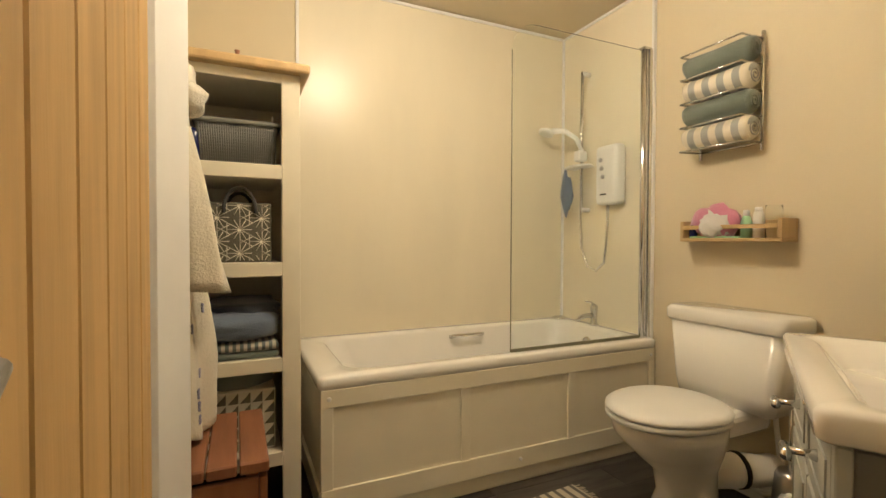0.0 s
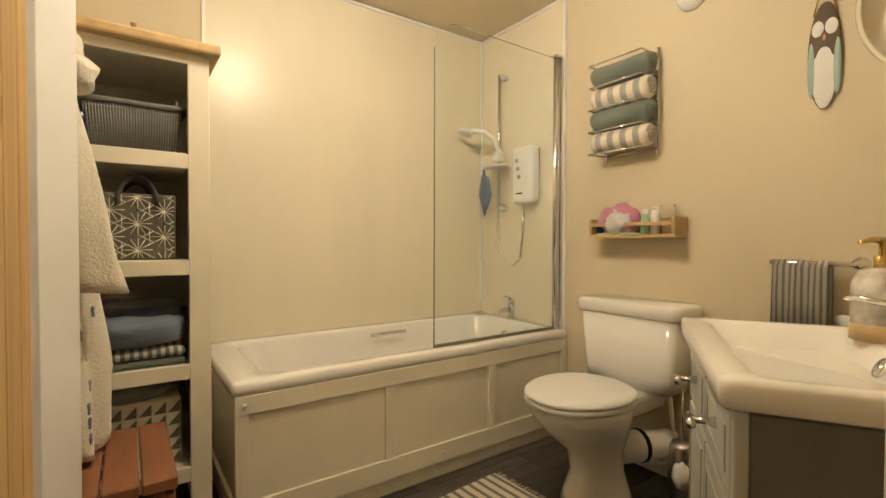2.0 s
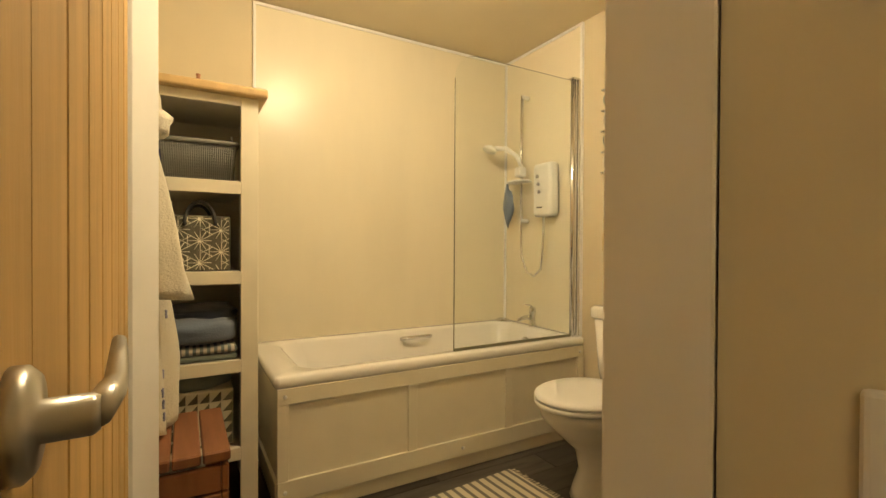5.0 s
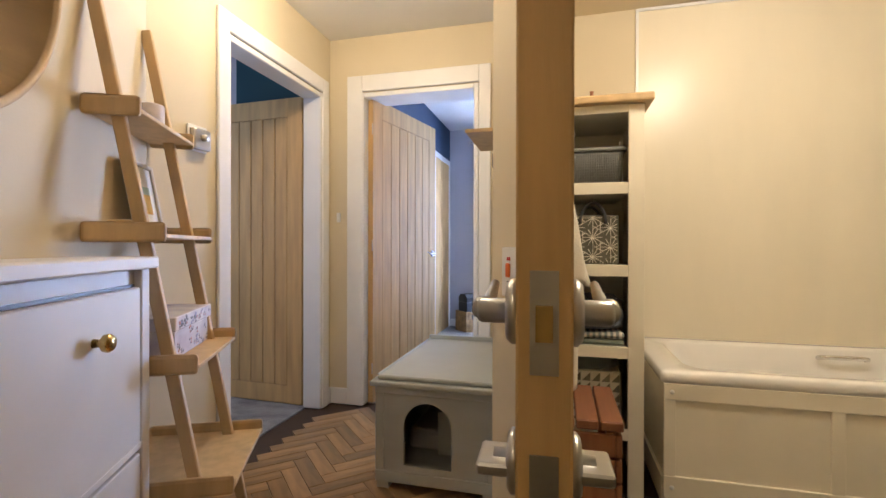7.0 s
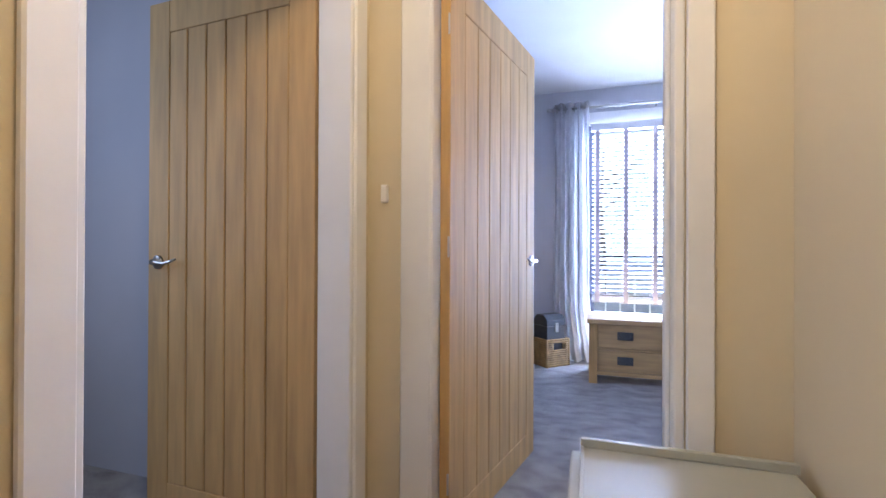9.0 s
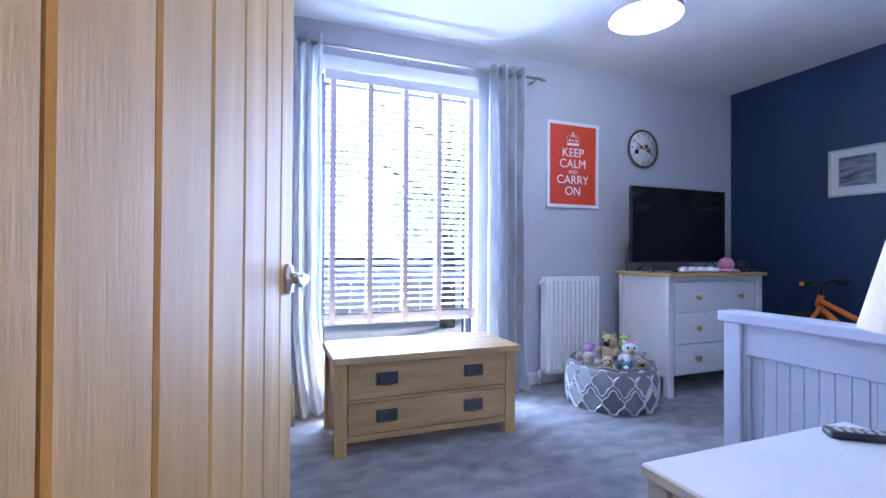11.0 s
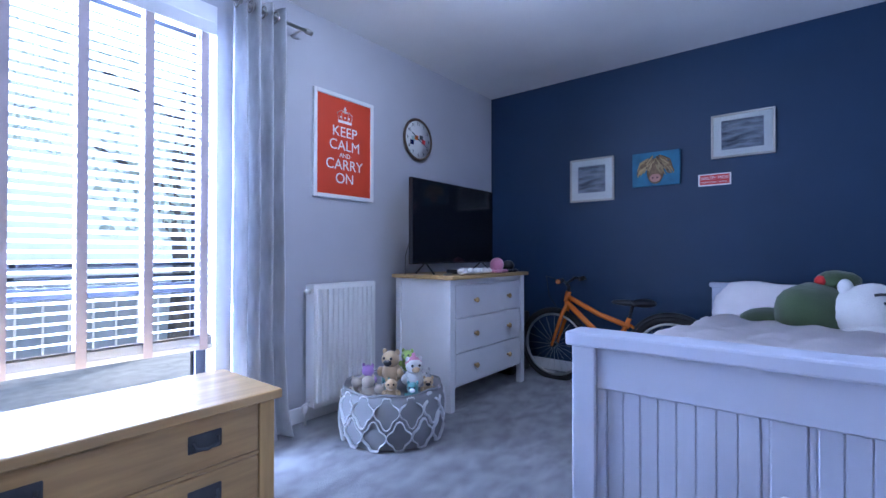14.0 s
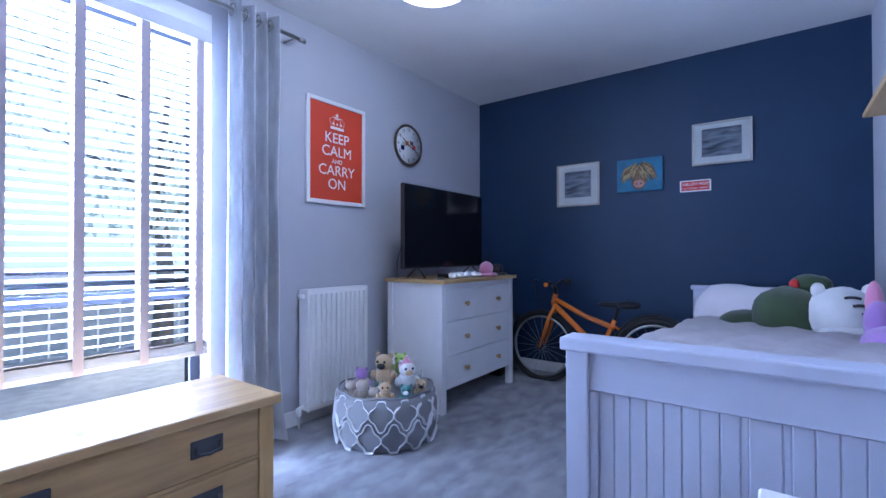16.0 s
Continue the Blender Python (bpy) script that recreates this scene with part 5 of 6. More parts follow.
hm = thing("hall_mirror", "round hall mirror with thin pale wooden frame", "mirror", along(-0.917, 0.004, 1.615), 26)
RX2 = Matrix(((0, 0, 1, 0), (1, 0, 0, 0), (0, 1, 0, 0), (0, 0, 0, 1)))
part("glass", turned(lathe([(0.39, 0), (0.39, 0.008)], 64), RX2), "mirror", hm)
part("frame", turned(sweep([(0.397 * math.cos(a), 0.397 * math.sin(a), 0.01) for a in [2 * math.pi * q / 72 for q in range(72)]], 0.010, 8, closed=True), RX2), "pine", hm)
thm = thing("thermostat", "silver grey room thermostat with round dial", "thermostat", (-0.468, 0.597, 1.375))
part("back_plate", B(0, 0.008, -0.05, 0.05, -0.005, 0.10, 0.003), "plast", thm)
part("body", B(0.008, 0.034, -0.045, 0.045, 0, 0.085, 0.008, 2), "steel", thm)
part("dial", turned(lathe([(0.014, 0.034), (0.013, 0.05), (0.010, 0.053)], 16), Matrix.Translation((0, 0, 0.048)) @ RX2), "steel", thm)
ctb = thing("cat_cabinet", "grey painted cat litter cabinet with arched opening", "cabinet", (0.466, 1.215, 0))
part("floor_board", B(-0.25, 0.25, -0.395, 0.395, 0.03, 0.045), "grey", ctb)
part("side", B(-0.25, -0.235, -0.395, 0.395, 0.03, 0.42, 0.002), "grey", ctb)
part("side", B(0.235, 0.25, -0.395, 0.395, 0.03, 0.42, 0.002), "grey", ctb)
part("back", B(-0.235, 0.235, 0.38, 0.395, 0.045, 0.42), "grey", ctb)
arch = [(-0.13, 0.10)] + [(-0.03 + 0.10 * -math.cos(a), 0.255 + 0.105 * math.sin(a)) for a in [math.pi * q / 14 for q in range(15)]] + [(0.07, 0.10)]
quads = [(-0.235, -0.13, 0.045, 0.42), (0.07, 0.235, 0.045, 0.42), (-0.13, 0.07, 0.045, 0.10)]
fb = [B(a, b, -0.395, -0.38, c, d_) for a, b, c, d_ in quads]
ab = bmesh.new()
for (xa, za), (xb, zb) in zip(arch[1:-1], arch[2:-1]):
    p0 = [ab.verts.new((x, y, z)) for y in (-0.395, -0.38) for x, z in ((xa, za), (xb, zb), (xb, 0.42), (xa, 0.42))]
    ab.faces.new(p0[0:4])
    ab.faces.new(p0[4:8][::-1])
    ab.faces.new((p0[0], p0[1], p0[5], p0[4]))
bmesh.ops.recalc_face_normals(ab, faces=ab.faces)
part("front", join(*fb, ab), "grey", ctb, "front with arched cat opening")
part("trim", boxes((-0.25, 0.25, -0.404, -0.3955, 0.03, 0.075), (-0.25, -0.215, -0.402, -0.3955, 0.075, 0.40), (0.215, 0.25, -0.402, -0.3955, 0.075, 0.40), (-0.25, 0.25, -0.404, -0.3955, 0.39, 0.42), bev=0.002), "grey", ctb)
part("inner_shelf", B(-0.05, 0.235, -0.15, -0.14, 0.046, 0.24), "grey", ctb)
part("litter_tray", B(-0.20, 0.20, -0.12, 0.25, 0.046, 0.14, 0.02, 2), "plushg", ctb, "pale litter tray inside")
part("top", B(-0.27, 0.26, -0.42, 0.40, 0.42, 0.442, 0.006, 2), "grey", ctb)
part("lid", B(-0.245, 0.245, -0.395, 0.39, 0.4425, 0.462, 0.005), "grey", ctb)
part("rim", boxes((-0.245, 0.25, 0.375, 0.392, 0.4625, 0.485), (-0.245, -0.235, -0.395, 0.374, 0.4625, 0.468), bev=0.002), "grey", ctb)
for x in (-0.22, 0.22):
    for y in (-0.37, 0.36):
        part("foot", B(x - 0.025, x + 0.025, y - 0.025, y + 0.025, 0, 0.03), "grey", ctb)
ks = thing("wall_shelf", "small oak wall shelf with black hooks under it", "shelf", (0.741, 0.967, 1.43))
part("plank", B(-0.147, 0, -0.175, 0.175, 0, 0.014, 0.002), "pine", ks)
part("back", turned(B(-0.016, 0, -0.175, 0.175, -0.15, -0.001, 0.002), Matrix.Identity(4)), "pine", ks)
for k in range(4):
    part("hook", B(-0.05, -0.016, -0.12 + k * 0.07, -0.12 + k * 0.07 + 0.028, -0.13, -0.07, 0.004), "black", ks, "black key hook")
iso = thing("isolator_switch", "white fan isolator switch with orange rocker", "switch", (0.814, 0.423, 0.842), -53.2)
part("plate", B(-0.043, 0.043, -0.012, 0.0, 0, 0.147, 0.004, 2), "plast", iso)
part("rocker", B(-0.011, 0.011, -0.019, -0.012, 0.058, 0.10, 0.003), "orangep", iso, "orange rocker")
part("indicator", B(-0.009, 0.009, -0.014, -0.012, 0.108, 0.118), "signred", iso)
part("marking", B(-0.010, 0.010, -0.0125, -0.012, 0.044, 0.047), "ink", iso)
lsw = thing("light_switch", "cream double light switch on the hall wall", "switch", (1.416, -0.744, 0.845), -62.6)
part("plate", B(-0.043, 0.103, -0.010, 0, 0, 0.088, 0.004, 2), "plast", lsw)
part("rocker", B(-0.028, 0.085, -0.015, -0.010, 0.016, 0.072, 0.003), "plast", lsw)
dbs = thing("door_sensor", "small white sensor on the hall wall", "sensor", (-0.405, 1.699, 1.145))
part("body", B(-0.012, 0.012, -0.018, 0, 0, 0.06, 0.004), "plast", dbs)
hcl = thing("hall_ceiling_lamp", "round opal ceiling lamp in the hall", "ceiling lamp", (-0.03, 1.15, 2.30))
part("base", turned(lathe([(0.10, 0), (0.10, -0.02), (0.085, -0.03)]), Matrix.Identity(4)), "plast", hcl)
cor = thing("cord_pull", "thin white hook on the hall wall", "hook", (0.741, 1.0, 0.93))
part("hook", boxes((-0.008, 0, -0.006, 0.006, 0, 0.05), (-0.018, -0.008, -0.006, 0.006, 0, 0.012)), "plast", cor)


# ---- bedroom ----
def grip(e, x, y, z):
    part("drop_handle", join(B(x - 0.055, x + 0.055, y - 0.004, y, z - 0.03, z + 0.03, 0.003), sweep([(x - 0.04, y - 0.006, z + 0.008), (x - 0.036, y - 0.02, z - 0.012), (x, y - 0.022, z - 0.02), (x + 0.036, y - 0.02, z - 0.012), (x + 0.04, y - 0.006, z + 0.008)], 0.0055, 8)), "gun", e, "dark iron drop handle")


ch = thing("oak_chest", "solid oak blanket chest with two drawers", "chest", (0.73, 3.90, 0))
part("top", B(-0.505, 0.505, -0.03, 0.44, 0.45, 0.485, 0.005, 2), "oakx", ch)
for x in (-0.46, 0.46):
    for y in (0.0, 0.39):
        part("leg", B(x - 0.03, x + 0.03, y, y + 0.055, 0, 0.449, 0.003), "oak", ch)
    part("side", B(x - 0.012, x + 0.012, 0.056, 0.389, 0.09, 0.449), "oakx", ch)
part("back", B(-0.43, 0.43, 0.40, 0.415, 0.09, 0.449), "oakx", ch)
part("bottom", B(-0.43, 0.43, 0.02, 0.40, 0.07, 0.09), "oakx", ch)
part("rail", B(-0.43, 0.43, 0.004, 0.02, 0.065, 0.095, 0.002), "oakx", ch)
part("divider", B(-0.43, 0.43, 0.006, 0.02, 0.255, 0.268, 0.002), "oakx", ch)
for z0, z1 in ((0.10, 0.252), (0.272, 0.445)):
    f = part("drawer", B(-0.426, 0.426, 0.002, 0.022, z0, z1, 0.003), "oakx", ch)
    for x in (-0.235, 0.235):
        grip(f, x, 0.002, (z0 + z1) / 2 + 0.005)

dr = thing("chest_of_drawers", "white chest of drawers with honey wooden top", "chest of drawers", (2.97, 4.05, 0))
part("carcass", B(-0.42, 0.42, 0.018, 0.47, 0.14, 0.815, 0.003), "white", dr)
part("top", B(-0.485, 0.485, -0.03, 0.50, 0.83, 0.855, 0.005, 2), "pinetop", dr, "honey coloured wooden top")
part("frieze", B(-0.43, 0.43, 0.006, 0.46, 0.80, 0.83, 0.002), "white", dr)
for x in (-0.445, 0.445):
    for y in (0.0, 0.43):
        part("leg", B(x - 0.025, x + 0.025, y, y + 0.045, 0, 0.83, 0.003), "white", dr)
    part("side", B(x - 0.012, x + 0.012, 0.045, 0.43, 0.13, 0.829), "white", dr)
for z0, z1 in ((0.15, 0.355), (0.362, 0.575), (0.582, 0.79)):
    f = part("drawer", B(-0.412, 0.412, 0.003, 0.022, z0, z1, 0.003), "white", dr)
    for x in (-0.20, 0.22):
        part("knob", turned(lathe([(0.009, 0), (0.008, 0.012), (0.017, 0.018), (0.018, 0.026), (0.012, 0.032)], 16), Matrix.Translation((x, 0.003, z0 + 0.105)) @ Matrix.Rotation(math.pi / 2, 4, "X")), "pinetop", f, "turned wooden knob")
tv = thing("television", "black flat screen television on the drawers", "television", (2.87, 4.29, 0.856))
part("panel", B(-0.475, 0.475, -0.012, 0.02, 0.07, 0.63, 0.004), "black", tv)
part("screen", B(-0.468, 0.468, -0.0145, -0.0125, 0.08, 0.622), "screen", tv)
for x in (-0.33, 0.33):
    part("foot", sweep([(x - 0.03, -0.10, 0.006), (x, 0, 0.08), (x + 0.03, 0.11, 0.006)], 0.006, 8), "black", tv)
part("cable", sweep([(-0.40, 0.03, 0.35), (-0.47, 0.05, 0.12), (-0.44, 0.08, 0.004)], 0.003, 6), "black", tv)
bx_ = thing("tv_box", "slim dark set top box under the television", "set top box", (2.83, 4.20, 0.856))
part("body", B(-0.12, 0.12, -0.05, 0.05, 0.002, 0.03, 0.003), "black", bx_)
for k in range(4):
    gc = thing("game_controller", "white game controller lying on the drawers", "game controller", (2.68 + 0.093 * k, 4.09 + 0.004 * k, 0.856), random.uniform(-15, 15), group="controllers on the drawers")
    part("body", join(blob(0, 0, 0.022, 0.042, 0.024, 0.018, 2.6), blob(-0.036, -0.016, 0.018, 0.017, 0.028, 0.016, 2), blob(0.036, -0.016, 0.018, 0.017, 0.028, 0.016, 2)), "plast", gc)
    for x in (-0.018, 0.018):
        part("stick", turned(lathe([(0.007, 0.036), (0.007, 0.044), (0.004, 0.046)], 10), Matrix.Translation((x, 0, 0))), "plushg", gc)
oct1 = thing("plush_octopus", "pink plush octopus on the drawers", "soft toy", (3.12, 4.10, 0.856))
part("body", join(blob(0, 0, 0.055, 0.055, 0.05, 0.055, 2, 0.05), *[blob(0.06 * math.cos(a), 0.055 * math.sin(a), 0.012, 0.03, 0.03, 0.013) for a in [q * math.pi / 4 for q in range(8)]]), "plushp", oct1)
oct2 = thing("plush_octopus", "black plush octopus on the drawers", "soft toy", (3.30, 4.11, 0.856))
part("body", join(blob(0, 0, 0.045, 0.05, 0.045, 0.045, 2, 0.05), *[blob(0.055 * math.cos(a), 0.05 * math.sin(a), 0.012, 0.03, 0.03, 0.012) for a in [q * math.pi / 4 for q in range(8)]]), "black", oct2)
rc0 = thing("thin_remote", "thin steel remote lying on the drawers", "remote control", (2.56, 4.12, 0.856), 20)
part("body", B(-0.06, 0.06, -0.012, 0.012, 0, 0.012, 0.004), "steel", rc0)

rd = thing("radiator", "white ribbed panel radiator on the wall", "radiator", (2.10, 4.555, 0))
part("panel", B(-0.235, 0.235, 0.0, 0.015, 0.09, 0.815, 0.006, 2), "plast", rd)
for k in range(12):
    x = -0.21 + k * 0.0382
    part("rib", B(x - 0.012, x + 0.012, -0.012, 0.004, 0.12, 0.785, 0.006, 2), "plast", rd)
part("top_grille", B(-0.23, 0.23, 0.015, 0.075, 0.79, 0.812, 0.003), "plast", rd)
for x in (-0.24, 0.232):
    part("side_cover", B(x, x + 0.008, 0.0, 0.08, 0.10, 0.81), "plast", rd)
part("end_cap", sweep([(-0.275, 0.04, 0.77), (-0.235, 0.04, 0.77)], 0.014, 12), "plast", rd)
part("pipe", sweep([(-0.27, 0.04, 0.0), (-0.27, 0.04, 0.07), (-0.268, 0.04, 0.12), (-0.235, 0.04, 0.125)], 0.008, 8), "plast", rd)
part("valve", lathe([(0.012, 0.07), (0.018, 0.08), (0.018, 0.115), (0.01, 0.12)], 12), "plast", rd).matrix_local = pose(-0.27, 0.04, 0)
part("bracket", B(-0.1, 0.1, 0.08, 0.102, 0.2, 0.24), "plast", rd)

po = thing("pouf", "round grey pouf basket with white lattice print", "pouf", (2.08, 4.13, 0))
part("body", lathe([(0.255, 0.0), (0.272, 0.015), (0.288, 0.10), (0.29, 0.18), (0.278, 0.255), (0.262, 0.275), (0.235, 0.262), (0.20, 0.225), (0.02, 0.20)], 48), "pouf", po)
lat = []
n_ = 14


def onpouf(a, z):
    r = 0.289 + 0.0025 - 0.8 * (z - 0.14) ** 2 - (0.012 if z > 0.24 else 0)
    return (r * math.cos(a), r * math.sin(a), z)


for k in range(n_):
    for row in range(2):
        a0 = 2 * math.pi * (k + 0.5 * row) / n_
        da = math.pi / n_
        z0 = 0.075 + 0.125 * row
        pts = []
        for q in range(33):
            t = 2 * math.pi * q / 32
            rr = 0.86 + 0.16 * math.cos(4 * t)
            pts.append(onpouf(a0 + da * 0.98 * rr * math.cos(t), min(0.268, max(0.008, z0 + 0.082 * rr * math.sin(t)))))
        lat.append(sweep(pts, 0.0105, 6, flat=0.3))
part("lattice_print", join(*lat), "pouff", po, "white lattice print")
part("piping", sweep([(0.264 * math.cos(a), 0.264 * math.sin(a), 0.277 + 0.006 * math.sin(7 * a)) for a in [2 * math.pi * q / 48 for q in range(48)]], 0.006, 6, closed=True), "pouf", po)


def plush(name, label, x, y, z, m_, s, seed, ears=True, second=None):
    e = thing(name, label, "soft toy", (x, y, z), -53 + random.Random(seed).uniform(-22, 22), group="soft toys in the pouf")
    bms = [blob(0, 0, 0.4 * s, 0.42 * s, 0.38 * s, 0.42 * s, 2, 0.08, 18, seed), blob(0, -0.12 * s, 0.95 * s, 0.36 * s, 0.33 * s, 0.33 * s, 2, 0.05, 18, seed + 1)]
    if ears:
        bms += [blob(sx * 0.27 * s, -0.08 * s, 1.22 * s, 0.10 * s, 0.07 * s, 0.14 * s, 2, 0, 10) for sx in (-1, 1)]
    bms += [blob(sx * 0.42 * s, -0.15 * s, 0.45 * s, 0.14 * s, 0.16 * s, 0.2 * s, 2, 0, 10) for sx in (-1, 1)]
    part("body", join(*bms), m_, e)
    if second:
        part("muzzle", blob(0, -0.42 * s, 0.86 * s, 0.18 * s, 0.12 * s, 0.13 * s, 2, 0, 12), second, e)
        for sx in (-1, 1):
            part("eye", blob(sx * 0.15 * s, -0.42 * s, 1.03 * s, 0.055 * s, 0.05 * s, 0.06 * s, 2, 0, 10), "black", e)


TOYS = (
    (-0.01, -0.03, 0.05, "plusht", 0.125, "black", "tan plush pug with dark muzzle in the pouf"),
    (0.115, 0.00, 0.03, "plushw", 0.115, "plusht", "white plush dog with pink cap in the pouf"),
    (-0.14, -0.02, 0.03, "plushl", 0.085, None, "purple plush llama in the pouf"),
    (0.075, -0.09, 0.10, "plushm", 0.085, "plushm", "lime green plush frog in the pouf"),
    (0.01, 0.13, 0.0, "plusht", 0.080, "plusht", "small brown plush bear in the pouf"),
    (-0.12, 0.10, 0.0, "plushb", 0.085, None, "beige plush animal in the pouf"),
    (-0.19, 0.05, 0.0, "plushb", 0.070, None, "beige plush animal at the pouf rim"),
    (-0.05, 0.12, -0.01, "plushb", 0.065, None, "small beige plush animal in the pouf"),
    (0.125, 0.125, -0.01, "plusha", 0.075, "print", "teal plush octopus with striped band"),
    (0.20, 0.03, 0.0, "plusht", 0.070, "black", "tan plush dog at the pouf rim"),
    (0.17, -0.10, 0.0, "plushg", 0.080, "plushp", "grey plush toy with pink scarf"),
    (-0.03, 0.06, 0.02, "plusha", 0.055, "plushw", "small teal plush toy in the pouf"),
)
for i, (sr, sc, up, m_, size_, sec, lb) in enumerate(TOYS):
    plush("soft_toy", lb, 2.08 + 0.6 * sr - 0.8 * sc, 4.13 - 0.8 * sr - 0.6 * sc, 0.215 + up, m_, 1.15 * size_, i + 1, True, sec)
    if i == 1:
        cap_ = thing("toy_cap", "pink felt cap on a white plush dog", "toy cap", (2.08 + 0.6 * sr, 4.13 - 0.8 * sr, 0.245 + 1.15 * size_))
        part("cap", lathe([(0.048, 0.0), (0.046, 0.02), (0.03, 0.036), (0.012, 0.042), (0.010, 0.062)], 18), "plushp", cap_)

# basket with the dark box
wb = thing("wicker_basket", "honey wicker basket with hand holes", "basket", (-0.09, 4.40, 0), 45)
hw, hd = 0.12, 0.11
for r in range(13):
    z = 0.012 + r * 0.018
    if 0.15 < z < 0.20:
        part("weave_band", join(*[sweep([(x, sy * hd, z), ((x + dx), sy * hd, z)], 0.008, 6) for sy in (-1, 1) for x, dx in ((-hw, 0.07), (hw - 0.07, 0.07))], *[sweep([(sx * hw, -hd, z), (sx * hw, hd, z)], 0.008, 6) for sx in (-1, 1)]), "wick", wb)
    else:
        part("weave_band", sweep([(x, y, z) for x, y, _ in rrect(0, 0, hw, hd, 0.015, 0, 4)], 0.009 if r < 12 else 0.011, 6, closed=True), "wick", wb)
for sx in (-1, 1):
    for sy in (-1, 1):
        part("post", sweep([(sx * hw, sy * hd, 0), (sx * hw, sy * hd, 0.235)], 0.010, 8), "wick", wb)
part("base", B(-hw, hw, -hd, hd, 0, 0.01), "wick", wb)
db = thing("treasure_box", "dark grey toy chest with domed lid in basket", "toy chest", (-0.09, 4.40, 0.012), 45)
part("body", B(-0.10, 0.10, -0.09, 0.09, 0, 0.33, 0.004), "gun", db)
part("lid", turned(prism([(-0.09, 0.0), (0.09, 0.0), (0.09, 0.05), (0.045, 0.095), (-0.045, 0.095), (-0.09, 0.05)], -0.102, 0.102, 0.004), Matrix.Translation((0, 0, 0.332)) @ Matrix(((0, 0, 1, 0), (1, 0, 0, 0), (0, 1, 0, 0), (0, 0, 0, 1)))), "gun", db)
part("clasp", B(-0.02, 0.02, -0.097, -0.09, 0.28, 0.36, 0.003), "steel", db)

# bed
bd = thing("bed", "grey blue painted wooden bed with boarded footboard", "bed", (1.40, 2.785, 0))
L_, W_ = 2.40, 0.90
part("foot_post", B(-0.03, 0.035, -0.06, 0.0, 0, 0.765, 0.004), "bedpaint", bd)
part("foot_post", B(-0.03, 0.035, -W_, -W_ + 0.06, 0, 0.765, 0.004), "bedpaint", bd)
part("foot_cap", B(-0.045, 0.05, -W_ - 0.01, 0.012, 0.765, 0.80, 0.006, 2), "bedpaint", bd)
part("foot_rail", B(-0.022, 0.022, -W_ + 0.06, -0.06, 0.665, 0.764, 0.003), "bedpaint", bd)
part("foot_rail", B(-0.022, 0.022, -W_ + 0.06, -0.06, 0.10, 0.20, 0.003), "bedpaint", bd)
part("foot_stile", B(-0.022, 0.022, -0.0825, -0.06, 0.20, 0.665, 0.003), "bedpaint", bd)
part("foot_stile", B(-0.022, 0.022, -W_ + 0.06, -W_ + 0.110, 0.20, 0.665, 0.003), "bedpaint", bd)
part("foot_panel", B(-0.009, 0.009, -W_ + 0.10, -0.10, 0.198, 0.668), "bedpaint", bd)
for y0 in (-0.083, -0.480):
    for k in range(8):
        y_ = y0 - k * 0.0385
        part("board", B(-0.0125, 0.0125, y_ - 0.0377, y_ - 0.0004, 0.20, 0.665, 0.0022), "bedpaint", bd)
part("board", B(-0.0125, 0.0125, -0.465, -0.405, 0.20, 0.665, 0.003), "bedpaint", bd, "wide middle board")
for y0 in (-0.4035, -0.4785):
    part("foot_stile", B(-0.011, 0.011, y0 - 0.001 if y0 > -0.45 else y0 + 0.0005, y0 + 0.0115, 0.20, 0.665, 0.001), "bedpaint", bd)
part("side_rail", B(0.035, L_, -0.055, -0.03, 0.18, 0.34, 0.003), "bedpaint", bd)
part("side_rail", B(0.035, L_, -W_ + 0.03, -W_ + 0.055, 0.18, 0.34, 0.003), "bedpaint", bd)
part("head_post", B(L_, L_ + 0.06, -0.03, 0.04, 0, 0.77, 0.004), "bedpaint", bd)
part("head_post", B(L_, L_ + 0.06, -W_ - 0.02, -W_ + 0.05, 0, 0.77, 0.004), "bedpaint", bd)
part("head_cap", B(L_ - 0.01, L_ + 0.075, -W_ - 0.03, 0.055, 0.77, 0.80, 0.005), "bedpaint", bd)
part("head_panel", B(L_ + 0.015, L_ + 0.045, -W_ + 0.05, -0.03, 0.25, 0.77), "bedpaint", bd)
part("mattress", B(0.04, L_ - 0.005, -W_ + 0.06, -0.06, 0.30, 0.55, 0.04, 3), "linen", bd)
dv = thing("duvet", "blush white rumpled duvet spread over the bed", "duvet", (2.5, 2.335, 0.55))
bm = bmesh.new()
nx, ny = 70, 40
gr = []
for i in range(nx + 1):
    u = i / nx
    row = []
    for j in range(ny + 1):
        v = j / ny
        x, y = -1.05 + 2.0 * u, -0.47 + 0.94 * v
        edge = max(0, abs(v - 0.5) * 2 - 0.86) / 0.14
        ends = max(0, (0.05 - u) / 0.05)
        z = 0.19 * (1 - min(1, edge) ** 2 * 0.9) * (1 - 0.75 * ends ** 2) + 0.018 * noise.noise(Vector((x * 3, y * 4, 1))) + 0.012 * math.sin(y * 38 + 3 * math.sin(x * 3)) * (0.4 + 0.6 * (1 - u)) + 0.01 * noise.noise(Vector((x * 11, y * 9, 3))) - 0.11 * u
        row.append(bm.verts.new((x, y, max(z, -0.10))))
    gr.append(row)
for a, b in zip(gr, gr[1:]):
    for j in range(ny):
        bm.faces.new((a[j], b[j], b[j + 1], a[j + 1])).smooth = True
bmesh.ops.solidify(bm, geom=bm.faces[:], thickness=0.02)
part("cover", bm, "linen", dv)
pl = thing("pillow", "white pillow leaning at the headboard", "pillow", (3.62, 2.52, 0.55), 0)
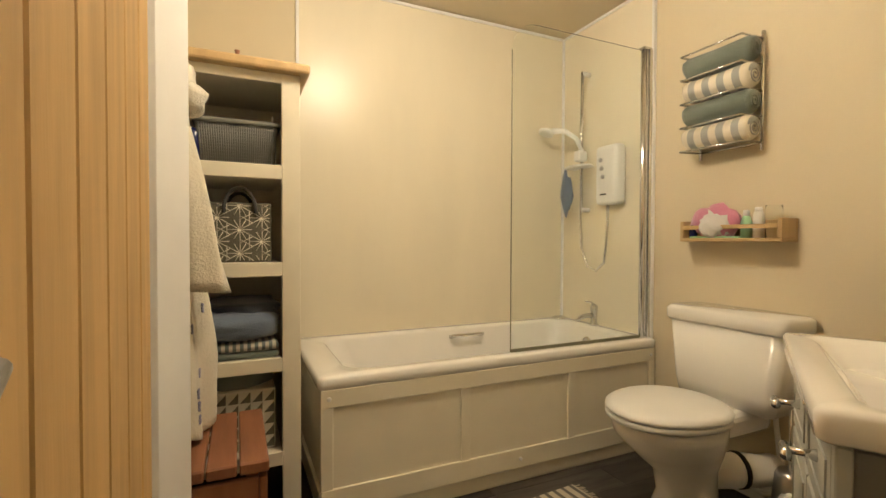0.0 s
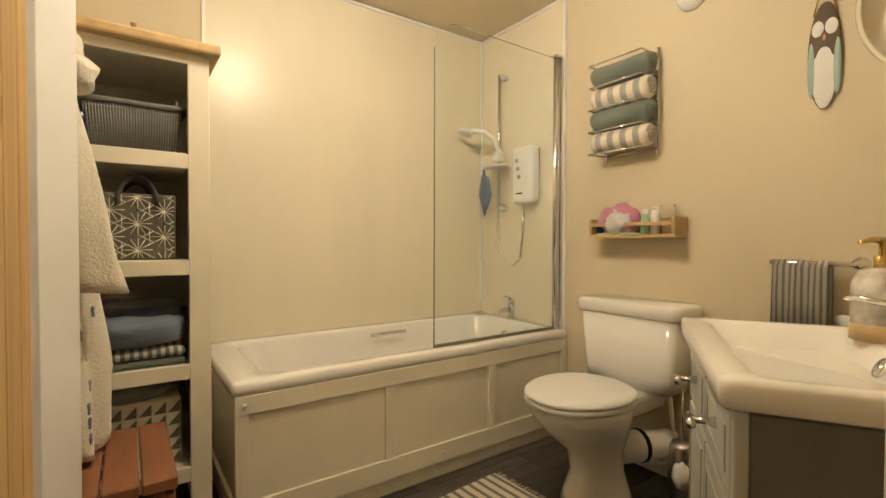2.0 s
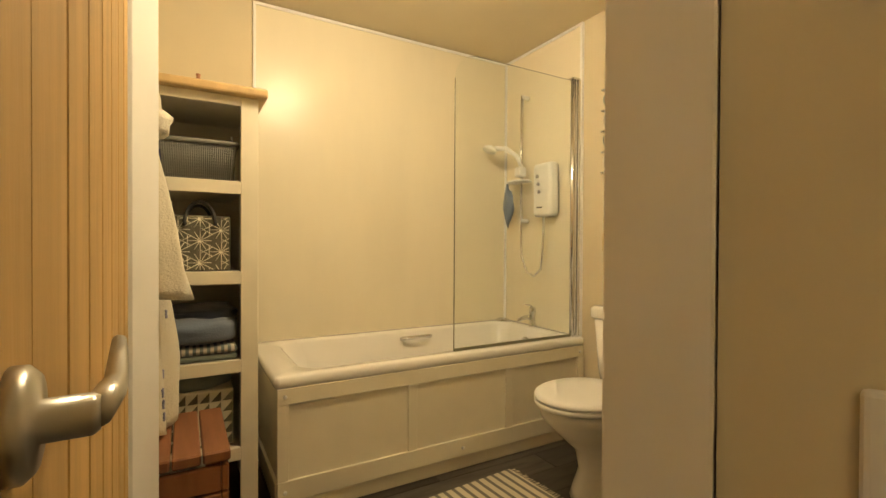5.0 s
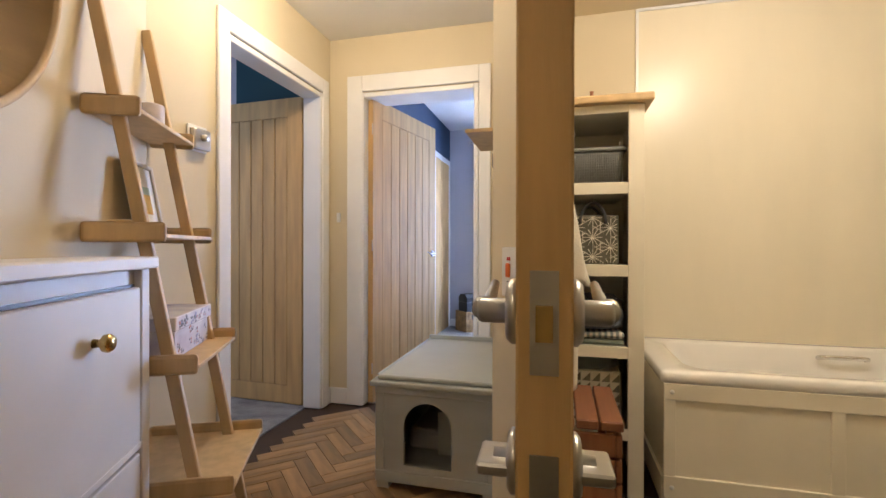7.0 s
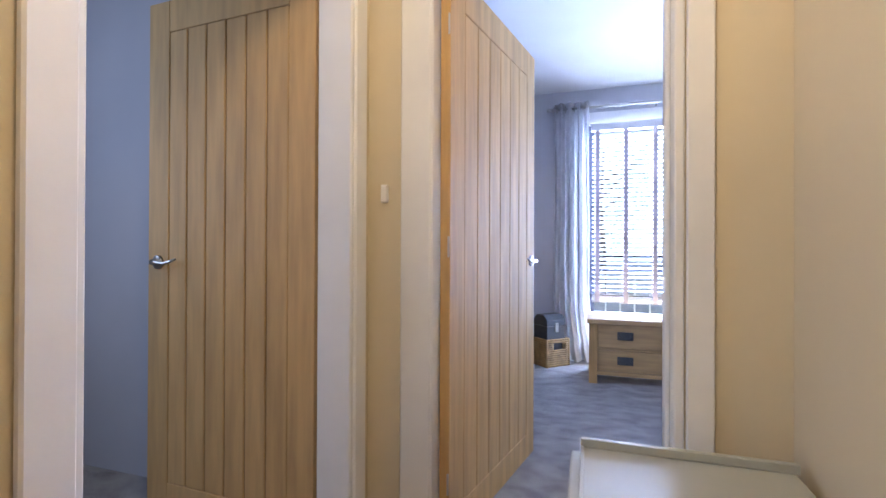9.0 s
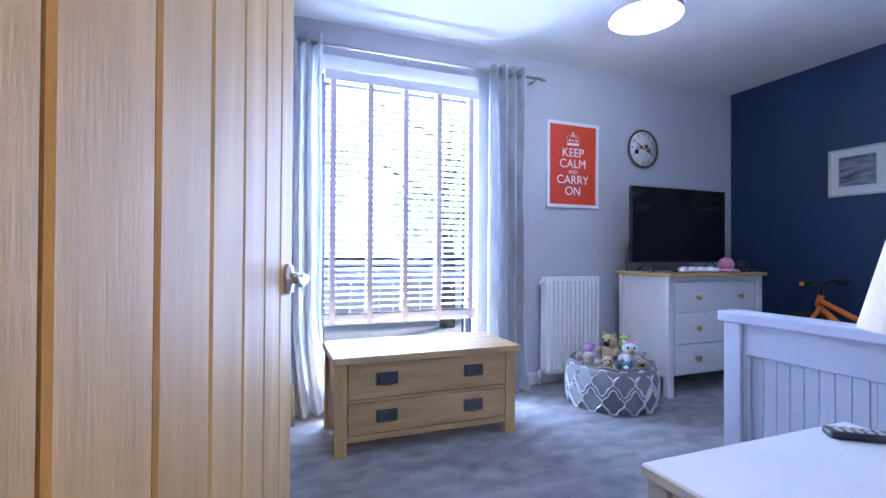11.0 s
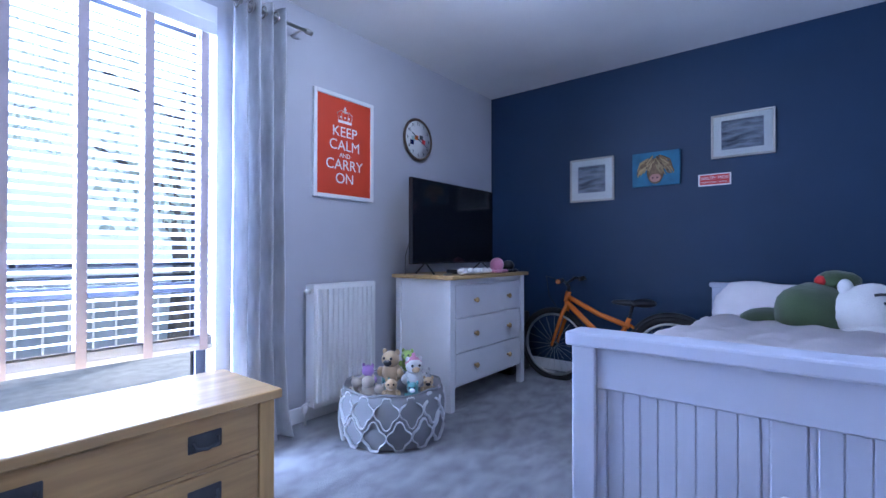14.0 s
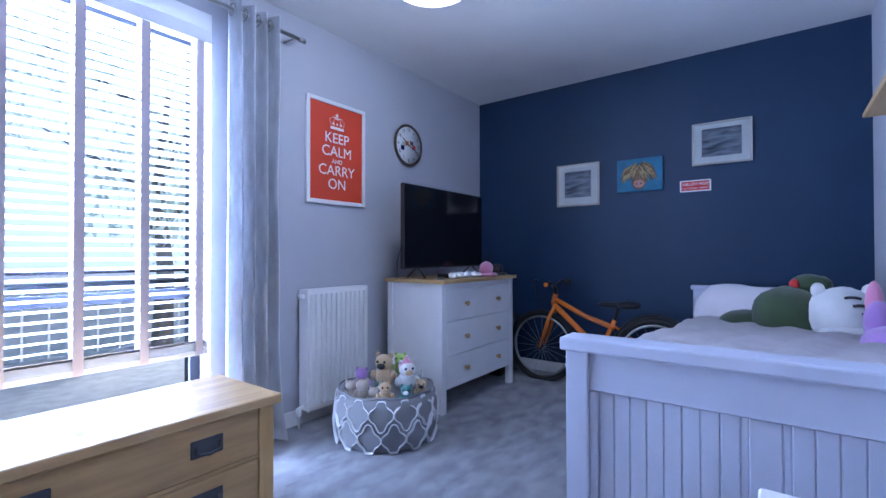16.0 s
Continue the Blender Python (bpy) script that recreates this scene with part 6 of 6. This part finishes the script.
part("case", turned(blob(0, 0, 0, 0.075, 0.27, 0.17, 3, 0.12, 28, 3), Matrix.Translation((0.06, 0, 0.10)) @ Matrix.Rotation(radians(22), 4, "Y")), "linen", pl)
dn = thing("plush_dinosaur", "dark green plush dinosaur lying on the bed", "soft toy", (3.25, 2.30, 0.605))
part("body", join(blob(0, 0, 0.07, 0.19, 0.16, 0.17, 2.3, 0.08, 24, 2), blob(0.06, -0.10, 0.25, 0.07, 0.09, 0.055, 2.2, 0.1, 20, 3), blob(0.04, 0.18, 0.03, 0.12, 0.14, 0.07, 2, 0.05), *[blob(0.01 * k, 0.13 - 0.04 * k, 0.15 + 0.022 * k, 0.014, 0.018, 0.028, 1.3) for k in range(4)]), "green", dn)
part("mouth", blob(0.02, -0.03, 0.25, 0.03, 0.025, 0.03), "signred", dn)
tg = thing("plush_tiger", "white plush tiger with dark stripes on bed", "soft toy", (3.15, 2.09, 0.615))
part("body", join(blob(0, 0, 0.10, 0.14, 0.15, 0.14, 2, 0.06, 22, 5), blob(-0.03, -0.02, 0.02, 0.12, 0.14, 0.09, 2, 0.05), blob(0, 0.09, 0.22, 0.03, 0.03, 0.04), blob(0, -0.10, 0.22, 0.03, 0.03, 0.04)), "plushw", tg)
for k in range(4):
    part("stripe", sweep([(-0.135 + 0.004 * k, -0.10 + 0.02 * q - 0.05 + 0.03 * k, 0.09 + 0.035 * k + 0.006 * math.sin(q)) for q in range(4)], 0.007, 6), "black", tg)
pl2 = thing("plush_unicorn", "blue and purple plush toy at the bed end", "soft toy", (2.62, 1.99, 0.60))
part("body", join(blob(0, 0, 0.06, 0.13, 0.09, 0.08, 2, 0.1), blob(0.1, 0.02, 0.14, 0.06, 0.05, 0.09)), "plushl", pl2)
part("ear", blob(0.13, 0.03, 0.22, 0.03, 0.03, 0.09, 1.8), "plushp", pl2)

# bedside table, lamp and remote
tbl = thing("side_table", "white side table with a plain square top", "side table", (0.90, 2.14, 0))
part("top", B(-0.31, 0.30, -0.21, 0.215, 0.575, 0.60, 0.004), "white", tbl)
part("apron", boxes((-0.28, 0.27, 0.17, 0.19, 0.44, 0.574), (-0.28, 0.27, -0.19, -0.17, 0.44, 0.574), (-0.28, -0.26, -0.17, 0.17, 0.44, 0.574), (0.25, 0.27, -0.17, 0.17, 0.44, 0.574)), "white", tbl)
for x in (-0.275, 0.265):
    for y in (-0.19, 0.19):
        part("leg", B(x - 0.022, x + 0.022, y - 0.022, y + 0.022, 0, 0.574, 0.003), "white", tbl)
lp = thing("table_lamp", "table lamp with cream fabric shade", "table lamp", (0.995, 2.075, 0.60))
part("base", lathe([(0.06, 0), (0.062, 0.01), (0.03, 0.03), (0.012, 0.05), (0.012, 0.27)]), "white", lp)
part("shade", lathe([(0.135, 0.26), (0.09, 0.44), (0.088, 0.44), (0.133, 0.26)], 48, cap=False), "shade", lp)
part("bulb", blob(0, 0, 0.30, 0.028, 0.028, 0.04), "plast", lp)
rc = thing("remote_control", "black remote control with small coloured buttons", "remote control", (1.135, 2.255, 0.601), -38)
part("body", B(-0.095, 0.095, -0.022, 0.022, 0, 0.016, 0.006, 2), "black", rc)
for i in range(9):
    for j in range(3):
        part("button", B(-0.08 + i * 0.018, -0.07 + i * 0.018, -0.014 + j * 0.011, -0.007 + j * 0.011, 0.016, 0.0185), ("signred" if (i, j) == (6, 0) else "mint" if (i, j) == (6, 1) else "plushg"), rc)

# bicycle along the navy wall
bk_ = thing("bicycle", "orange child's bicycle leaning by the navy wall", "bicycle", (3.66, 3.90, 0))


def wheel(y, r):
    w = part("wheel", sweep([(0, y + r * math.cos(a), r + 0.004 + r * math.sin(a)) for a in [2 * math.pi * q / 48 for q in range(48)]], 0.023, 10, closed=True), "rubber", bk_, "black tyre")
    part("rim", sweep([(0, y + (r - 0.03) * math.cos(a), r + 0.004 + (r - 0.03) * math.sin(a)) for a in [2 * math.pi * q / 40 for q in range(40)]], 0.010, 8, closed=True), "steel", w)
    part("spokes", join(*[sweep([(0, y, r), (0, y + (r - 0.03) * math.cos(a), r + (r - 0.03) * math.sin(a))], 0.0012, 4) for a in [2 * math.pi * q / 20 for q in range(20)]]), "steel", w)
    part("hub", sweep([(-0.04, y, r), (0.04, y, r)], 0.016, 10), "black", w)


wheel(0.0, 0.27)
wheel(-0.86, 0.27)
part("frame", join(sweep([(0, -0.12, 0.70), (0, -0.10, 0.62)], 0.022, 12), sweep([(0, -0.11, 0.66), (0, -0.36, 0.54), (0, -0.58, 0.47)], 0.019, 12), sweep([(0, -0.10, 0.62), (0, -0.28, 0.46), (0, -0.46, 0.30)], 0.022, 12), sweep([(0, -0.46, 0.30), (0, -0.53, 0.42), (0, -0.58, 0.53)], 0.017, 12), sweep([(0, -0.46, 0.30), (0.03, -0.66, 0.28), (0.04, -0.86, 0.27)], 0.011, 8), sweep([(0, -0.57, 0.49), (0.03, -0.72, 0.38), (0.04, -0.86, 0.27)], 0.010, 8)), "orange", bk_, "orange frame tubes")
part("fork", join(sweep([(0, -0.12, 0.62), (-0.05, -0.085, 0.52), (-0.05, 0.0, 0.27)], [0.016, 0.015, 0.010], 10), sweep([(0, -0.12, 0.62), (0.05, -0.085, 0.52), (0.05, 0.0, 0.27)], [0.016, 0.015, 0.010], 10)), "orange", bk_, "orange fork")
part("handlebar", sweep([(-0.27, -0.16, 0.79), (-0.12, -0.12, 0.80), (0, -0.10, 0.76), (0.12, -0.12, 0.80), (0.24, -0.16, 0.79)], 0.011, 10), "black", bk_)
part("stem", sweep([(0, -0.12, 0.69), (0, -0.12, 0.74), (0, -0.10, 0.76)], 0.014, 10), "black", bk_)
for x in (-0.22, 0.20):
    part("grip", sweep([(x - 0.05, -0.15, 0.79), (x + 0.04, -0.145, 0.795)], 0.018, 10), "rubber", bk_)
part("bar_end", blob(-0.28, -0.16, 0.79, 0.018, 0.018, 0.018), "orange", bk_, "orange bar end")
part("brake_cable", sweep([(-0.15, -0.12, 0.79), (-0.10, 0.02, 0.82), (-0.03, 0.03, 0.66), (-0.04, -0.05, 0.56)], 0.003, 6), "black", bk_)
part("seat_post", sweep([(0, -0.58, 0.53), (0, -0.60, 0.62)], 0.012, 10), "black", bk_)
part("saddle", join(blob(0, -0.68, 0.645, 0.075, 0.08, 0.03, 2.2), blob(0, -0.56, 0.64, 0.028, 0.11, 0.022, 2.2)), "black", bk_, "black saddle")
part("crank", join(turned(lathe([(0.075, -0.004), (0.075, 0.004)], 24), Matrix.Translation((-0.04, -0.46, 0.30)) @ Matrix.Rotation(math.pi / 2, 4, "Y")), sweep([(-0.06, -0.46, 0.30), (-0.07, -0.40, 0.19)], 0.009, 8), B(-0.15, -0.07, -0.43, -0.37, 0.175, 0.195, 0.004)), "black", bk_)
part("mudguard", sweep([(0, -0.86 + 0.305 * math.cos(a), 0.275 + 0.305 * math.sin(a)) for a in [radians(q) for q in range(20, 161, 10)]], 0.018, 8, flat=0.4), "black", bk_)
bg = thing("black_box", "black storage box on the floor behind the drawers", "box", (3.66, 4.30, 0))
part("body", B(-0.16, 0.16, -0.10, 0.20, 0, 0.50, 0.02, 2), "black", bg)


# pictures
def framed(name, label, y0, y1, z0, z1, frame_m, inner, kind_):
    e = thing(name, label, "picture", (3.918, (y0 + y1) / 2, (z0 + z1) / 2), group="pictures on the navy wall")
    hy, hz = (y1 - y0) / 2, (z1 - z0) / 2
    f = 0.014
    part("frame", boxes((-0.02, 0, -hy, -hy + f, -hz, hz), (-0.02, 0, hy - f, hy, -hz, hz), (-0.02, 0, -hy + f, hy - f, -hz, -hz + f), (-0.02, 0, -hy + f, hy - f, hz - f, hz), bev=0.003), frame_m, e)
    part("mount", B(-0.012, 0, -hy + f, hy - f, -hz + f, hz - f), "paper", e, "white card mount")
    part("photo", B(-0.0135, -0.012, -hy * inner, hy * inner, -hz * inner * 0.95, hz * inner * 1.05), "photo", e, "grey blue landscape photograph")
    gl = part("glazing", B(-0.0165, -0.015, -hy + f, hy - f, -hz + f, hz - f), "glass", e)
    return e


framed("framed_photo", "silver framed photograph of a misty bridge", 3.508, 3.868, 1.421, 1.771, "silver", 0.62, 0)
framed("framed_photo", "silver framed wide photograph of a grey shore", 2.476, 2.84, 1.652, 1.952, "silver", 0.66, 1)
cv = thing("cow_canvas", "blue canvas with a painted ginger highland cow", "painting", (3.918, 3.20, 1.63), group="pictures on the navy wall")
part("canvas", B(-0.025, 0, -0.165, 0.165, -0.128, 0.125, 0.003), "canvas", cv)
strands = []
rnd = random.Random(8)
for k in range(70):
    y, z = rnd.uniform(-0.10, 0.10), rnd.uniform(0.02, 0.095)
    sg = 1 if y > 0 else -1
    strands.append(sweep([(-0.028, y * 0.5, z), (-0.032, y + sg * 0.01, z - 0.03), (-0.029, y + sg * 0.03, z - 0.075)], [0.006, 0.006, 0.002], 5))
half = len(strands) // 2
part("hair", join(*strands[:half]), "hair", cv, "thick ginger paint strokes")
part("pale_hair", join(*strands[half:]), "hairl", cv, "pale ochre paint strokes")
part("face", blob(-0.026, 0, -0.02, 0.007, 0.06, 0.095, 2, 0.06, 22, 4), "hair", cv)
part("muzzle", blob(-0.031, 0, -0.07, 0.004, 0.04, 0.032, 2, 0, 20), "pink", cv)
for y in (-0.016, 0.016):
    part("nostril", B(-0.035, -0.033, y - 0.006, y + 0.006, -0.075, -0.065), "ink", cv)
for y in (-0.06, 0.06):
    part("eye", blob(-0.031, y, 0.01, 0.004, 0.017, 0.017, 2, 0, 14), "hairl", cv, "pale ring round a dark eye")
    part("pupil", blob(-0.034, y, 0.01, 0.003, 0.008, 0.008, 2, 0, 10), "ink", cv)
WALLX = Matrix(((0, 0, -1, 0), (-1, 0, 0, 0), (0, 1, 0, 0), (0, 0, 0, 1)))
sg_ = thing("street_sign", "small red enamel street sign with white lettering", "sign", (3.918, 2.822, 1.512), group="pictures on the navy wall")
part("plate", B(-0.006, 0, -0.10, 0.10, -0.042, 0.042, 0.003), "print", sg_)
part("red_field", B(-0.0072, -0.006, -0.09, 0.09, -0.033, 0.033), "signred", sg_)
text("KARLŮV MOST", 0.030, "print", sg_, Matrix.Translation((-0.0076, 0, 0.011)) @ WALLX)
text("MALÁ STRANA - PRAHA 1", 0.015, "print", sg_, Matrix.Translation((-0.0076, 0, -0.018)) @ WALLX)

ps = thing("poster", "framed orange red poster with white lettering", "poster", (2.157, 4.658, 1.678))
part("frame", boxes((-0.242, -0.217, -0.02, 0, -0.334, 0.334), (0.217, 0.242, -0.02, 0, -0.334, 0.334), (-0.217, 0.217, -0.02, 0, -0.334, -0.309), (-0.217, 0.217, -0.02, 0, 0.309, 0.334), bev=0.002), "white", ps, "white wooden frame")
part("print", B(-0.217, 0.217, -0.010, 0, -0.309, 0.309), "red", ps)
WALLY = Matrix.Rotation(math.pi / 2, 4, "X")
for body, size, z in (("KEEP", 0.094, 0.095), ("CALM", 0.094, 0.008), ("AND", 0.040, -0.055), ("CARRY", 0.094, -0.117), ("ON", 0.094, -0.205)):
    text(body, size, "print", ps, Matrix.Translation((0, -0.0105, z)) @ WALLY)
part("crown", join(boxes((-0.055, 0.055, -0.0115, -0.0102, 0.155, 0.172)), *[sweep([(0.05 * sx, -0.011, 0.175), (0.062 * sx, -0.011, 0.215), (0.03 * sx, -0.011, 0.235), (0.0, -0.011, 0.22)], 0.005, 6, flat=0.25) for sx in (-1, -0.45, 0.45, 1)], boxes((-0.004, 0.004, -0.0115, -0.0102, 0.222, 0.262), (-0.012, 0.012, -0.0115, -0.0102, 0.243, 0.251)), *[blob(x, -0.011, 0.192, 0.008, 0.001, 0.008, 2, 0, 8) for x in (-0.033, 0, 0.033)]), "print", ps, "white crown emblem")
ck = thing("wall_clock", "round wall clock with dark rim and pictures", "clock", (2.857, 4.658, 1.866))
part("face", turned(lathe([(0.148, 0), (0.148, 0.018)], 48), WALLY), "paper", ck)
part("rim", sweep([(0.152 * math.cos(a), -0.018, 0.152 * math.sin(a)) for a in [2 * math.pi * q / 48 for q in range(48)]], 0.010, 8, closed=True), "owlbr", ck)
for h_ in range(12):
    a = radians(90 - 30 * (h_ + 1))
    text(str(h_ + 1), 0.034, "ink", ck, Matrix.Translation((0.118 * math.cos(a), -0.0185, 0.118 * math.sin(a))) @ WALLY, "numeral")
for x, z, m_ in ((-0.055, 0.0, "owlb"), (-0.02, 0.012, "orange"), (0.035, 0.02, "gun"), (0.06, -0.01, "signred"), (-0.07, -0.03, "bottle")):
    part("painted_motif", B(x - 0.02, x + 0.02, -0.0192, -0.018, z - 0.016, z + 0.018), m_, ck)
part("hand", sweep([(0, -0.023, 0), (0.10, -0.023, -0.045)], 0.003, 4), "ink", ck)
part("hand", sweep([(0, -0.024, 0), (-0.075, -0.024, 0.045)], 0.003, 4), "ink", ck)
pd = thing("pendant_lamp", "white enamel pendant lamp, lit", "ceiling lamp", (1.88, 3.64, 2.295))
part("rose", turned(lathe([(0.045, 0.164), (0.045, 0.158), (0.02, 0.152)]), Matrix.Identity(4)), "plast", pd)
part("neck", lathe([(0.035, 0.10), (0.05, 0.11), (0.045, 0.14), (0.015, 0.15), (0.008, 0.155)], 24), "steel", pd)
part("shade", lathe([(0.195, 0.0), (0.19, 0.03), (0.12, 0.075), (0.05, 0.105), (0.048, 0.102), (0.117, 0.071), (0.186, 0.028), (0.192, 0.0)], 48, cap=False), "steel", pd, "domed metal shade")
part("diffuser", lathe([(0.182, 0.022), (0.15, 0.012), (0.06, 0.004), (0.01, 0.003)], 40), "opal", pd, "glowing opal diffuser")
bs = thing("wall_shelf", "small oak shelf on the pale bedroom wall", "shelf", (2.62, 1.881, 1.62))
part("plank", B(-0.3, 0.3, 0, 0.15, 0, 0.02, 0.003), "oakx", bs)

# ---- floor pieces, last ----
mesh_cache = {}


def piece(name, dims, material, parent, m):
    key = (name, dims)
    if key not in mesh_cache:
        x, y, z = dims
        bm_ = B(-x / 2, x / 2, -y / 2, y / 2, -0.008, z, 0.0012)
        me_ = bpy.data.meshes.new(name)
        bm_.to_mesh(me_)
        bm_.free()
        me_.materials.append(M[material])
        mesh_cache[key] = me_
    ob = new(name, mesh_cache[key])
    ob.parent = parent
    ob.matrix_local = m
    return ob


l_, w_ = 0.28, 0.07
cnt = 0
step = w_ * math.sqrt(2)
for i in range(-14, 16):
    for j in range(-12, 24):
        for s in (0, 1):
            # herringbone: each row steps one width along both axes
            ox_, oy_ = i * l_ + j * w_, j * w_ - i * l_
            if s == 0:
                cx_, cy_, a = ox_ + l_ / 2, oy_ + w_ / 2, 0
            else:
                cx_, cy_, a = ox_ + w_ / 2, oy_ + w_ + l_ / 2, 90
            r = radians(45)
            X, Y = cx_ * math.cos(r) - cy_ * math.sin(r), cx_ * math.sin(r) + cy_ * math.cos(r)
            if -0.50 < X < 0.70 and -0.45 < Y < 1.60 and cnt < 420:
                cnt += 1
                piece("parquet_block", (l_ - 0.002, w_ - 0.002, 0.0), "parq", floor_hall, pose(X, Y, -0.001, 0, 0, a + 45))
fb_ = setting("floor_bathroom", boxes((0.95, 2.90, -0.80, 1.40, -0.006, -0.0045)), "joint", "dark wood effect vinyl bathroom floor", "floor")
for r_ in range(13):
    y = -0.72 + r_ * 0.152
    x = 0.62 + (0.37 * r_) % 0.9
    while x < 3.3:
        x0, x1 = max(0.82, x), min(2.895, x + 0.9)
        if x1 - x0 > 0.05 and y < 1.55:
            piece("plank", (round(x1 - x0 - 0.002, 3), 0.150, 0.0), "vinyl", fb_, pose((x0 + x1) / 2, y, -0.001))
        x += 0.9
